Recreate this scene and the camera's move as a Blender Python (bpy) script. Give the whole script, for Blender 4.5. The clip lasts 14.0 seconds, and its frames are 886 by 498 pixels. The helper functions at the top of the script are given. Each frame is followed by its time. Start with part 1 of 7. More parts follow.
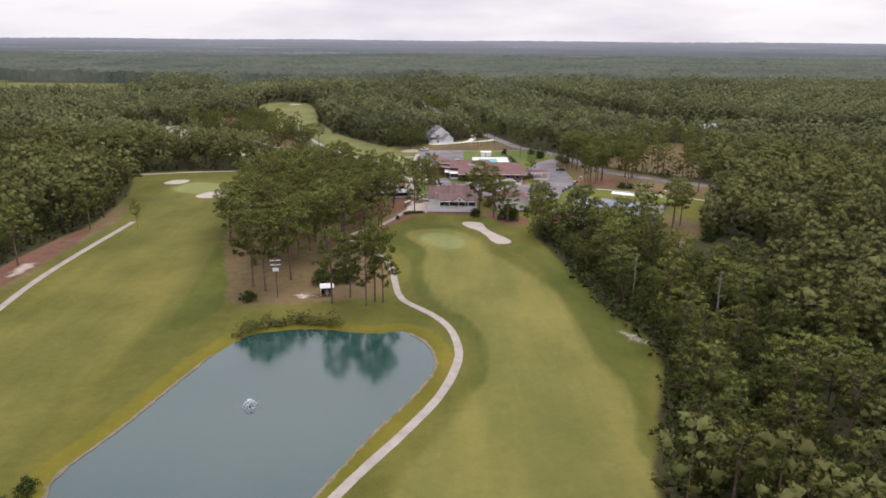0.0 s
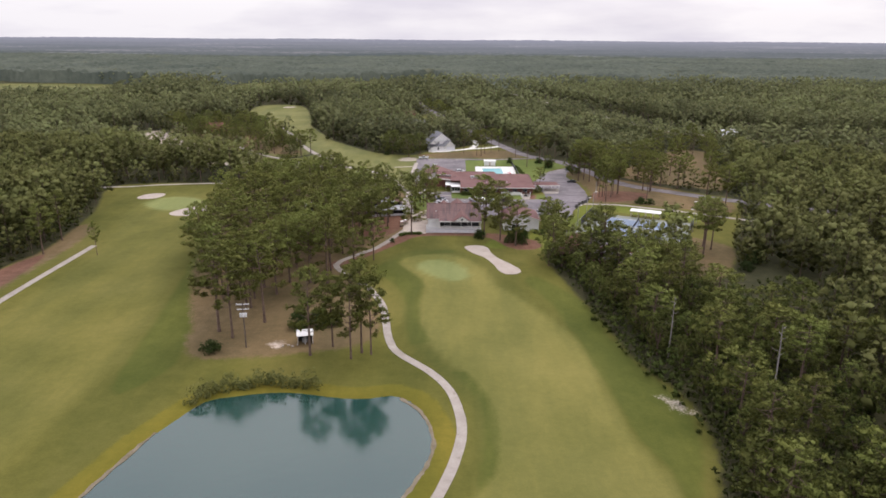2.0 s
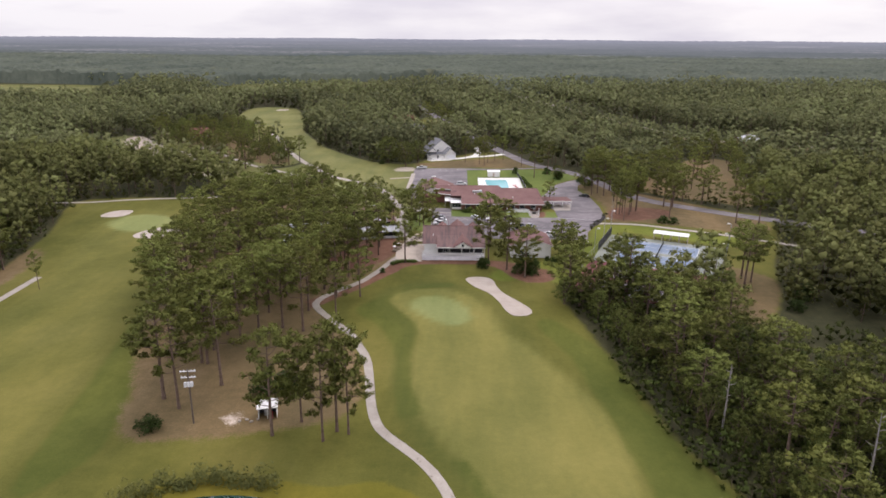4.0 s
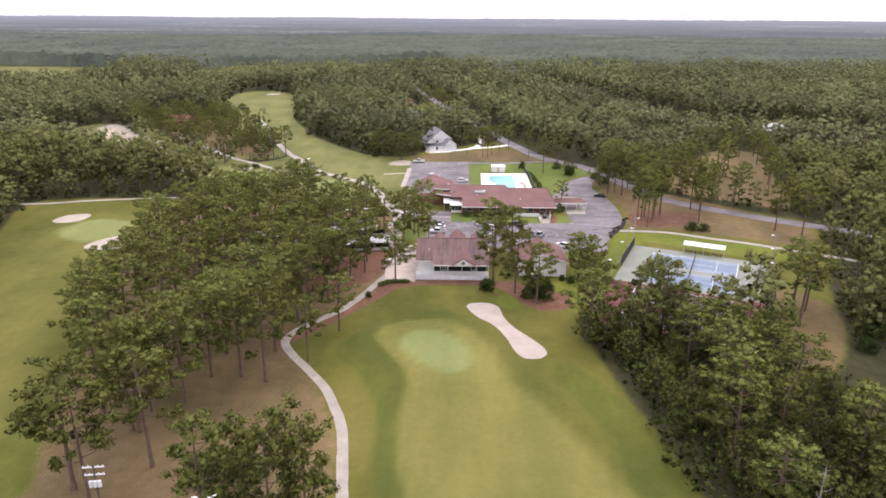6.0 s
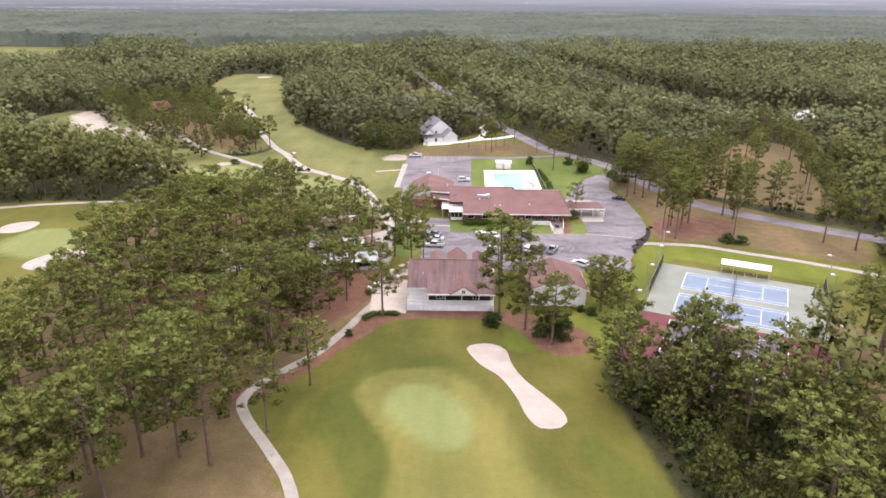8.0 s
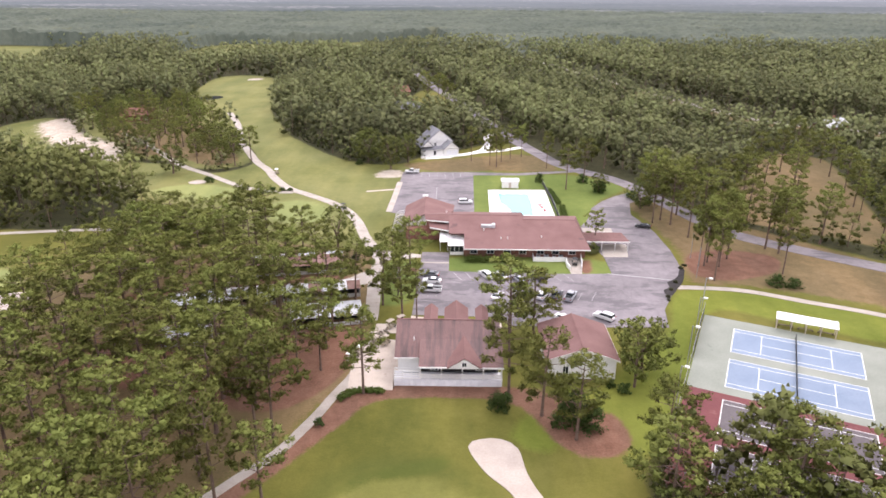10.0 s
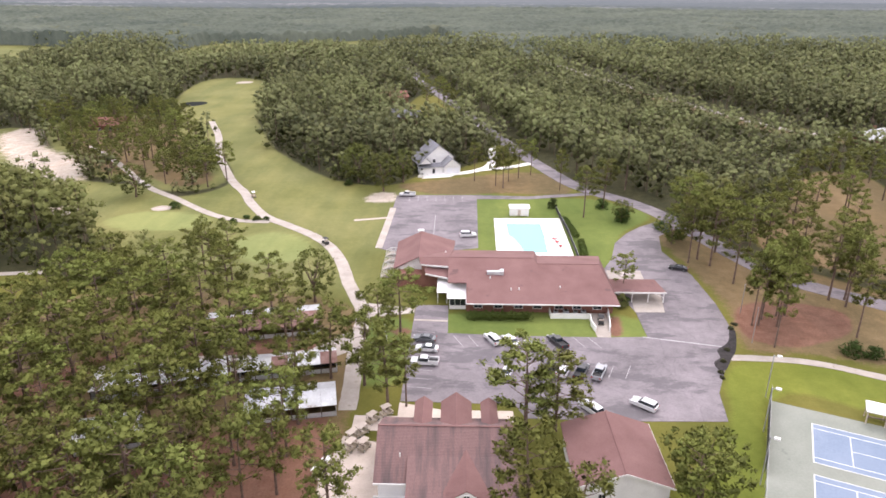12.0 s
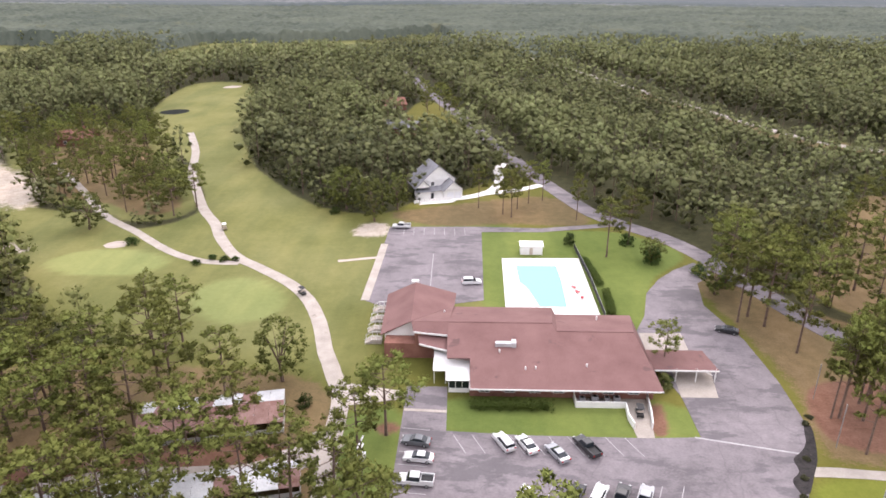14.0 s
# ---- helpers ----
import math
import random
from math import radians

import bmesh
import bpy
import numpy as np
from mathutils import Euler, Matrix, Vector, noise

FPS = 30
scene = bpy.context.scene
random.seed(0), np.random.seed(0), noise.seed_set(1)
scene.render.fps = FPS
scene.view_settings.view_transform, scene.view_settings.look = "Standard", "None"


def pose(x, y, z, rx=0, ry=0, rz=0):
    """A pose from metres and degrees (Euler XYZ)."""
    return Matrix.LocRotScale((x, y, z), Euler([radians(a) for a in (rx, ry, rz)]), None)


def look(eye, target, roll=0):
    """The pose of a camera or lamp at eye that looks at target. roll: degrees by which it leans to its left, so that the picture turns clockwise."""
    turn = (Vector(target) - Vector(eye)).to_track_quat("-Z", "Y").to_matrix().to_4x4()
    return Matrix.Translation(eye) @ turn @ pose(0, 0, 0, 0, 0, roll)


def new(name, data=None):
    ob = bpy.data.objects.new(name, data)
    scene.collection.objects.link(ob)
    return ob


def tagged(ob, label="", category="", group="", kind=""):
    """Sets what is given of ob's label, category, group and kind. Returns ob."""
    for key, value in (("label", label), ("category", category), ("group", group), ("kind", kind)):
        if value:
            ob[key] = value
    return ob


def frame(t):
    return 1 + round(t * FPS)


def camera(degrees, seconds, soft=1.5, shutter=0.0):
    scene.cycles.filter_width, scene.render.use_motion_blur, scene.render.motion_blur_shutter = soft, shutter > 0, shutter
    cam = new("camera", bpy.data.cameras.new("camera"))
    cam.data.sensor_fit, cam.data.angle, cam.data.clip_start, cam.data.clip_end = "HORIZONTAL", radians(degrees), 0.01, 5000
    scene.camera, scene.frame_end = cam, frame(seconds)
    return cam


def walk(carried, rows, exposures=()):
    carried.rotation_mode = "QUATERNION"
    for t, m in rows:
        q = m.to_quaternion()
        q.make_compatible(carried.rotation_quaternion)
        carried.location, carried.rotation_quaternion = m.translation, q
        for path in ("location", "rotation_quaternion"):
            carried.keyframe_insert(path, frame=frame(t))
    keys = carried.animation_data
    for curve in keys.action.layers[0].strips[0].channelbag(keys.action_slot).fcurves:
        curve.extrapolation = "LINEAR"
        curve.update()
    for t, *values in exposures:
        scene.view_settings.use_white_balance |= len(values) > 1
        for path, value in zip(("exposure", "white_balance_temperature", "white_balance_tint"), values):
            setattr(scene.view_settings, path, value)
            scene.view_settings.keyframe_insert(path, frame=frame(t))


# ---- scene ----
cam = camera(66.6, 14.0, 1.65)
# seconds, x, y, z, yaw, pitch, roll
FLIGHT = [
    (0, 0.09, 0.04, 68.25, 0.000, -17.631, 0.420),
    (0.5, 0.06, 7.61, 68.32, 0.022, -17.645, 0.419),
    (1, 0.10, 15.39, 68.37, 0.048, -17.658, 0.417),
    (1.5, 0.21, 22.97, 68.40, 0.076, -17.672, 0.416),
    (2, 0.36, 30.66, 68.41, 0.107, -17.685, 0.414),
    (2.5, 0.55, 38.69, 68.41, 0.141, -17.699, 0.413),
    (3, 0.77, 46.57, 68.39, 0.177, -17.713, 0.411),
    (3.5, 1.03, 54.48, 68.37, 0.216, -17.726, 0.410),
    (4, 1.30, 62.57, 68.33, 0.256, -17.740, 0.409),
    (6.5, 2.73, 103.31, 68.11, 0.486, -19.988, 0.401),
    (7, 3.00, 111.03, 68.07, 0.536, -20.560, 0.400),
    (9.5, 4.10, 150.68, 68.04, 0.800, -21.208, 0.336),
    (10, 4.25, 158.82, 68.08, 0.854, -21.279, 0.323),
    (10.5, 4.39, 167.15, 68.14, 0.909, -21.350, 0.310),
    (11, 4.50, 175.64, 68.22, 0.963, -21.421, 0.297),
    (11.5, 4.59, 184.31, 68.33, 1.017, -21.493, 0.284),
    (12, 4.67, 192.79, 68.47, 1.071, -21.564, 0.271),
    (12.5, 4.72, 201.16, 68.63, 1.124, -21.635, 0.259),
    (13, 4.76, 209.03, 68.83, 1.177, -21.706, 0.246),
    (13.5, 4.79, 217.62, 69.06, 1.228, -21.777, 0.233),
    (14, 4.82, 225.85, 69.33, 1.279, -21.849, 0.220),
]
EXPOSURES = [(0.0, 0.03, 6420, 15.5), (4.0, 0.03, 6420, 16), (6.5, 0.56, 6440, 18), (7.0, 0.63, 6440, 18), (9.5, 0.77, 6440, 17.5), (14.0, 0.67, 6440, 17.5)]


def heading(x, y, z, yaw, pitch, roll):
    a, b = radians(yaw), radians(pitch)
    way = Vector((-math.sin(a) * math.cos(b), math.cos(a) * math.cos(b), math.sin(b)))
    eye = Vector((x, y, z))
    return look(eye, eye + way, roll)


walk(cam, [(row[0], heading(*row[1:])) for row in FLIGHT], EXPOSURES)

# ---- light ----
SUN_EL, SUN_AZ = radians(52), radians(28)   # elevation; azimuth clockwise from +y
sky_world = bpy.data.worlds.new("overcast_sky")
scene.world = sky_world
sky_world.use_nodes = True
wn, wl = sky_world.node_tree.nodes, sky_world.node_tree.links
wn.clear()
w_out = wn.new("ShaderNodeOutputWorld")
w_bg = wn.new("ShaderNodeBackground")
w_sky = wn.new("ShaderNodeTexSky")
w_sky.sky_type = "NISHITA"
w_sky.sun_disc = False
w_sky.sun_elevation, w_sky.sun_rotation = SUN_EL, SUN_AZ
w_sky.air_density, w_sky.dust_density = 1.0, 3.0
w_co = wn.new("ShaderNodeTexCoord")
w_map = wn.new("ShaderNodeMapping")
w_map.inputs["Scale"].default_value = (1.0, 1.0, 5.0)
w_noise = wn.new("ShaderNodeTexNoise")
w_noise.inputs["Scale"].default_value = 2.6
w_noise.inputs["Detail"].default_value = 7.0
w_noise.inputs["Roughness"].default_value = 0.55
w_ramp = wn.new("ShaderNodeValToRGB")
w_ramp.color_ramp.elements[0].position, w_ramp.color_ramp.elements[0].color = 0.36, (7.9, 7.75, 8.5, 1)
w_ramp.color_ramp.elements[1].position, w_ramp.color_ramp.elements[1].color = 0.60, (10.3, 10.2, 10.3, 1)
w_mix = wn.new("ShaderNodeMix")
w_mix.data_type = "RGBA"
w_mix.inputs[0].default_value = 0.86
wl.new(w_co.outputs["Generated"], w_map.inputs["Vector"])
wl.new(w_map.outputs["Vector"], w_noise.inputs["Vector"])
wl.new(w_noise.outputs["Fac"], w_ramp.inputs["Fac"])
wl.new(w_sky.outputs["Color"], w_mix.inputs[6])
wl.new(w_ramp.outputs["Color"], w_mix.inputs[7])
# an overcast sky is brighter overhead than at the horizon
w_sep = wn.new("ShaderNodeSeparateXYZ")
w_up = wn.new("ShaderNodeMapRange")
w_up.inputs["From Min"].default_value, w_up.inputs["From Max"].default_value = 0.02, 0.75
w_up.inputs["To Min"].default_value, w_up.inputs["To Max"].default_value = 1.0, 1.75
w_mul = wn.new("ShaderNodeVectorMath")
w_mul.operation = "SCALE"
wl.new(w_co.outputs["Generated"], w_sep.inputs[0])
wl.new(w_sep.outputs["Z"], w_up.inputs["Value"])
wl.new(w_mix.outputs[2], w_mul.inputs[0])
wl.new(w_up.outputs[0], w_mul.inputs["Scale"])
wl.new(w_mul.outputs[0], w_bg.inputs["Color"])
w_bg.inputs["Strength"].default_value = 0.10
wl.new(w_bg.outputs["Background"], w_out.inputs["Surface"])

sun_data = bpy.data.lights.new("sun", "SUN")
sun_data.energy, sun_data.angle, sun_data.color = 0.9, radians(16), (1.0, 0.95, 0.87)
sun = new("sun", sun_data)
sun.matrix_world = look((120, 400, 300), Vector((120, 400, 300)) - Vector((math.sin(SUN_AZ) * math.cos(SUN_EL), math.cos(SUN_AZ) * math.cos(SUN_EL), math.sin(SUN_EL))))

# ---- materials ----
def nodes_of(name):
    m = bpy.data.materials.new(name)
    m.use_nodes = True
    nt = m.node_tree
    return m, nt.nodes, nt.links, nt.nodes["Principled BSDF"]


def ramp_of(n, l, source, stops):
    r = n.new("ShaderNodeValToRGB")
    e = r.color_ramp.elements
    while len(e) < len(stops):
        e.new(0.5)
    for el, (p, c) in zip(e, stops):
        el.position, el.color = p, (*c, 1)
    l.new(source, r.inputs["Fac"])
    return r.outputs["Color"]


def noise_of(n, l, vec, scale, detail=4.0, rough=0.55):
    t = n.new("ShaderNodeTexNoise")
    t.inputs["Scale"].default_value, t.inputs["Detail"].default_value, t.inputs["Roughness"].default_value = scale, detail, rough
    l.new(vec, t.inputs["Vector"])
    return t.outputs["Fac"]


def mixed(n, l, fac, a, b, mode="MIX"):
    m = n.new("ShaderNodeMix")
    m.data_type, m.blend_type = "RGBA", mode
    for sock, v in ((m.inputs[0], fac), (m.inputs[6], a), (m.inputs[7], b)):
        if isinstance(v, bpy.types.NodeSocket):
            l.new(v, sock)
        elif isinstance(v, tuple):
            sock.default_value = (*v, 1)
        else:
            sock.default_value = v
    return m.outputs[2]


def maths(n, l, op, a, b=0.0, clamp=False):
    m = n.new("ShaderNodeMath")
    m.operation, m.use_clamp = op, clamp
    for sock, v in zip(m.inputs, (a, b)):
        if isinstance(v, bpy.types.NodeSocket):
            l.new(v, sock)
        else:
            sock.default_value = v
    return m.outputs[0]


def bumped(n, l, bsdf, height, strength, distance):
    b = n.new("ShaderNodeBump")
    b.inputs["Strength"].default_value, b.inputs["Distance"].default_value = strength, distance
    l.new(height, b.inputs["Height"])
    l.new(b.outputs["Normal"], bsdf.inputs["Normal"])


def surface(name, dark, light, coarse=0.4, fine=6.0, rough=0.85, bump=0.02, metal=0.0, vary=0.12, stain=None, stain_at=0.62, spec=0.3):
    """Two scales of variation between two colours, a relief, and an optional stain colour."""
    m, n, l, p = nodes_of(name)
    co = n.new("ShaderNodeTexCoord").outputs["Object"]
    a, b = noise_of(n, l, co, coarse), noise_of(n, l, co, fine, 6.0)
    both = maths(n, l, "ADD", maths(n, l, "MULTIPLY", a, 0.6), maths(n, l, "MULTIPLY", b, 0.4))
    col = ramp_of(n, l, both, [(0.34, dark), (0.66, light)])
    if stain:
        s = noise_of(n, l, co, coarse * 1.7, 5.0, 0.65)
        k = ramp_of(n, l, s, [(stain_at, (0, 0, 0)), (stain_at + 0.08, (1, 1, 1))])
        col = mixed(n, l, k, col, stain)
    info = n.new("ShaderNodeObjectInfo").outputs["Random"]
    h = n.new("ShaderNodeHueSaturation")
    l.new(col, h.inputs["Color"])
    l.new(maths(n, l, "ADD", maths(n, l, "MULTIPLY", info, vary), 1.0 - vary / 2), h.inputs["Value"])
    l.new(h.outputs["Color"], p.inputs["Base Color"])
    p.inputs["Roughness"].default_value, p.inputs["Metallic"].default_value = rough, metal
    p.inputs["Specular IOR Level"].default_value = spec
    if bump:
        bumped(n, l, p, b, 0.5, bump)
    return m


def ground_material():
    m, n, l, p = nodes_of("turf_and_soil")
    co = n.new("ShaderNodeTexCoord").outputs["Object"]
    za = n.new("ShaderNodeAttribute")
    za.attribute_name = "cover_a"
    zb = n.new("ShaderNodeAttribute")
    zb.attribute_name = "cover_b"
    zc = n.new("ShaderNodeAttribute")
    zc.attribute_name = "cover_c"
    sc = n.new("ShaderNodeSeparateColor")
    l.new(zc.outputs["Color"], sc.inputs[0])
    sa, sb = n.new("ShaderNodeSeparateColor"), n.new("ShaderNodeSeparateColor")
    l.new(za.outputs["Color"], sa.inputs[0])
    l.new(zb.outputs["Color"], sb.inputs[0])
    n1, n2, n3 = noise_of(n, l, co, 0.035, 5.0), noise_of(n, l, co, 0.35, 6.0, 0.6), noise_of(n, l, co, 2.5, 4.0)
    stretch = n.new("ShaderNodeMapping")
    stretch.inputs["Scale"].default_value = (1.0, 0.22, 1.0)
    stretch.inputs["Rotation"].default_value = (0, 0, 0.12)
    l.new(co, stretch.inputs["Vector"])
    n4 = noise_of(n, l, stretch.outputs[0], 0.06, 4.0, 0.6)
    fine = maths(n, l, "ADD", maths(n, l, "MULTIPLY", n2, 0.55), maths(n, l, "MULTIPLY", n3, 0.45))
    mid = maths(n, l, "ADD", maths(n, l, "MULTIPLY", n1, 0.65), maths(n, l, "MULTIPLY", fine, 0.35))
    rough_c = ramp_of(n, l, mid, [(0.36, ROUGH_D), (0.5, ROUGH_M), (0.66, ROUGH_L)])
    fair_c = ramp_of(n, l, mid, [(0.36, FAIR_D), (0.64, FAIR_L)])
    green_c = ramp_of(n, l, mid, [(0.4, GREEN_D), (0.6, GREEN_L)])
    straw_c = ramp_of(n, l, maths(n, l, "ADD", maths(n, l, "MULTIPLY", n1, 0.4), maths(n, l, "MULTIPLY", fine, 0.6)), [(0.34, STRAW_D), (0.52, STRAW_M), (0.7, STRAW_L)])
    deep_c = ramp_of(n, l, mid, [(0.38, DEEP_D), (0.62, DEEP_L)])
    lush_c = ramp_of(n, l, mid, [(0.38, LUSH_D), (0.62, LUSH_L)])
    bank_c = ramp_of(n, l, mid, [(0.36, BANK_D), (0.64, BANK_L)])
    floor_c = ramp_of(n, l, fine, [(0.35, FLOOR_D), (0.65, FLOOR_L)])
    red_c = ramp_of(n, l, fine, [(0.35, RED_D), (0.65, RED_L)])

    def ragged(weight, k=0.5):
        """The edge of a cover, frayed by noise."""
        f = maths(n, l, "ADD", weight, maths(n, l, "MULTIPLY", maths(n, l, "SUBTRACT", fine, 0.5), k))
        return ramp_of(n, l, f, [(0.36, (0, 0, 0)), (0.64, (1, 1, 1))])

    sand_c = ramp_of(n, l, fine, [(0.36, (0.33, 0.27, 0.225)), (0.6, (0.52, 0.45, 0.395))])
    col = mixed(n, l, sa.outputs[0], rough_c, fair_c)
    north_c = ramp_of(n, l, mid, [(0.36, NORTH_D), (0.64, NORTH_L)])
    col = mixed(n, l, maths(n, l, "MULTIPLY", sc.outputs[0], 0.8), col, north_c)
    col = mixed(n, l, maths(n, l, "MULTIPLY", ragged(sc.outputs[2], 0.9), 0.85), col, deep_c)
    col = mixed(n, l, ragged(sb.outputs[0]), col, lush_c)
    col = mixed(n, l, ragged(zc.outputs["Alpha"]), col, ramp_of(n, l, mid, [(0.38, LAWN_D), (0.62, LAWN_L)]))
    col = mixed(n, l, ragged(sa.outputs[2], 1.6), col, straw_c)
    col = mixed(n, l, ragged(sb.outputs[1], 0.8), col, bank_c)
    col = mixed(n, l, sa.outputs[1], col, green_c)
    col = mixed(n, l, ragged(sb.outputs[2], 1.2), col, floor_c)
    col = mixed(n, l, ragged(za.outputs["Alpha"], 0.8), col, red_c)
    col = mixed(n, l, ragged(zb.outputs["Alpha"], 1.6), col, sand_c)
    col = mixed(n, l, maths(n, l, "MULTIPLY", sc.outputs[1], 0.8), col, FRINGE)
    # worn, paler sweeps
    wear = ramp_of(n, l, n4, [(0.42, (0.86, 0.88, 0.84)), (0.6, (1.1, 1.06, 1.0))])
    col = mixed(n, l, 1.0, col, wear, "MULTIPLY")
    grain = ramp_of(n, l, noise_of(n, l, co, 0.8, 7.0, 0.68), [(0.34, (0.94, 0.945, 0.94)), (0.66, (1.06, 1.05, 1.05))])
    col = mixed(n, l, 1.0, col, grain, "MULTIPLY")
    l.new(col, p.inputs["Base Color"])
    p.inputs["Roughness"].default_value = 0.95
    p.inputs["Specular IOR Level"].default_value = 0.1
    bumped(n, l, p, fine, 0.6, 0.12)
    return m


ROUGH_D, ROUGH_M, ROUGH_L = (0.082, 0.086, 0.019), (0.120, 0.117, 0.028), (0.160, 0.145, 0.042)
FAIR_D, FAIR_L = (0.138, 0.138, 0.038), (0.200, 0.186, 0.058)
GREEN_D, GREEN_L = (0.190, 0.215, 0.080), (0.225, 0.245, 0.096)
STRAW_D, STRAW_M, STRAW_L = (0.100, 0.082, 0.040), (0.165, 0.120, 0.064), (0.235, 0.172, 0.105)
LUSH_D, LUSH_L = (0.108, 0.132, 0.022), (0.176, 0.192, 0.040)
LAWN_D, LAWN_L = (0.092, 0.128, 0.032), (0.150, 0.184, 0.052)
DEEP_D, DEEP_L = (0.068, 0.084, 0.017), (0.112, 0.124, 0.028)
BANK_D, BANK_L = (0.115, 0.112, 0.018), (0.185, 0.155, 0.026)
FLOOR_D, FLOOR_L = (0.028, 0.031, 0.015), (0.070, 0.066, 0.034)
RED_D, RED_L = (0.130, 0.066, 0.046), (0.215, 0.122, 0.090)
NORTH_D, NORTH_L = (0.130, 0.140, 0.050), (0.203, 0.203, 0.088)
FRINGE = (0.080, 0.092, 0.023)
M_GROUND = ground_material()


def leaf_material(name, dark, light, per_tree=True):
    m, n, l, p = nodes_of(name)
    geo = n.new("ShaderNodeNewGeometry")
    co = n.new("ShaderNodeTexCoord").outputs["Object"]
    isl = geo.outputs["Random Per Island"]
    big = noise_of(n, l, geo.outputs["Position"], 0.09, 3.0)
    if per_tree:
        info = n.new("ShaderNodeObjectInfo").outputs["Random"]
    else:
        tone = n.new("ShaderNodeAttribute")
        tone.attribute_name = "tree_tone"
        info = tone.outputs["Fac"]
    f = maths(n, l, "ADD", maths(n, l, "MULTIPLY", isl, 0.14), maths(n, l, "MULTIPLY", info, 0.40 if per_tree else 0.62))
    f = maths(n, l, "ADD", f, maths(n, l, "MULTIPLY", noise_of(n, l, co, 0.5, 3.0), 0.28))
    col = ramp_of(n, l, f, [(0.15, dark), (0.85, light)])
    h = n.new("ShaderNodeHueSaturation")
    l.new(maths(n, l, "ADD", maths(n, l, "ADD", maths(n, l, "MULTIPLY", big, 0.05), maths(n, l, "MULTIPLY", info, 0.035)), 0.458), h.inputs["Hue"])
    l.new(col, h.inputs["Color"])
    l.new(h.outputs["Color"], p.inputs["Base Color"])
    p.inputs["Roughness"].default_value = 0.7
    p.inputs["Specular IOR Level"].default_value = 0.10
    tr = n.new("ShaderNodeBsdfTranslucent")
    l.new(h.outputs["Color"], tr.inputs["Color"])
    mx = n.new("ShaderNodeMixShader")
    mx.inputs[0].default_value = 0.38
    l.new(p.outputs[0], mx.inputs[1])
    l.new(tr.outputs[0], mx.inputs[2])
    l.new(mx.outputs[0], n["Material Output"].inputs["Surface"])
    return m


M_PINE = leaf_material("pine_needles", (0.118, 0.138, 0.037), (0.328, 0.338, 0.090))
M_OAK_AND_DIM_PINE = leaf_material("broad_and_dimmed_pine_leaves", (0.084, 0.100, 0.029), (0.250, 0.264, 0.070))
# woods beyond the near belt: some blue haze mixed into the leaf colours
M_WOODS = leaf_material("hazed_woods_leaves", (0.092, 0.108, 0.052), (0.292, 0.302, 0.128), False)
M_WOODS_NEAR = leaf_material("near_woods_leaves", (0.082, 0.094, 0.032), (0.258, 0.260, 0.088), False)
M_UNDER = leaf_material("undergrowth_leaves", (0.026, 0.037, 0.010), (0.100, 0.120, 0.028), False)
M_BARK = surface("pine_bark", (0.09, 0.06, 0.045), (0.20, 0.14, 0.11), 0.8, 5.0, 0.95, 0.03)
M_SAND = surface("bunker_sand", (0.37, 0.312, 0.265), (0.49, 0.425, 0.372), 0.25, 3.0, 0.95, 0.03)
M_CONC = surface("worn_concrete", (0.29, 0.255, 0.22), (0.43, 0.385, 0.34), 0.3, 4.0, 0.9, 0.01, stain=(0.23, 0.195, 0.16))


def asphalt():
    """Old patched asphalt: paler wear, dark seal patches and long cracks."""
    m, n, l, p = nodes_of("old_asphalt")
    co = n.new("ShaderNodeTexCoord").outputs["Object"]
    a, b, c = noise_of(n, l, co, 0.07, 4.0, 0.6), noise_of(n, l, co, 2.5, 6.0), noise_of(n, l, co, 0.5, 5.0)
    f = maths(n, l, "ADD", maths(n, l, "MULTIPLY", a, 0.5), maths(n, l, "ADD", maths(n, l, "MULTIPLY", b, 0.25), maths(n, l, "MULTIPLY", c, 0.25)))
    col = ramp_of(n, l, f, [(0.36, (0.108, 0.094, 0.100)), (0.62, (0.234, 0.205, 0.216))])
    mp = n.new("ShaderNodeMapping")
    mp.inputs["Rotation"].default_value, mp.inputs["Scale"].default_value = (0, 0, 0.5), (0.45, 1.0, 1.0)
    l.new(co, mp.inputs["Vector"])
    seal = ramp_of(n, l, noise_of(n, l, mp.outputs[0], 0.17, 6.0, 0.66), [(0.515, (0, 0, 0)), (0.58, (0.7, 0.7, 0.7))])
    col = mixed(n, l, seal, col, (0.088, 0.079, 0.086))
    crack = n.new("ShaderNodeTexVoronoi")
    crack.feature = "DISTANCE_TO_EDGE"
    crack.inputs["Scale"].default_value, crack.inputs["Randomness"].default_value = 0.09, 0.9
    warp = n.new("ShaderNodeVectorMath")
    warp.operation = "ADD"
    wob = n.new("ShaderNodeTexNoise")
    wob.inputs["Scale"].default_value = 0.4
    l.new(co, wob.inputs["Vector"])
    l.new(co, warp.inputs[0])
    l.new(wob.outputs["Color"], warp.inputs[1])
    l.new(warp.outputs[0], crack.inputs["Vector"])
    k = ramp_of(n, l, crack.outputs["Distance"], [(0.002, (0.32, 0.32, 0.32)), (0.009, (0, 0, 0))])
    col = mixed(n, l, k, col, (0.085, 0.075, 0.08))
    l.new(col, p.inputs["Base Color"])
    p.inputs["Roughness"].default_value = 0.85
    bumped(n, l, p, b, 0.4, 0.01)
    return m


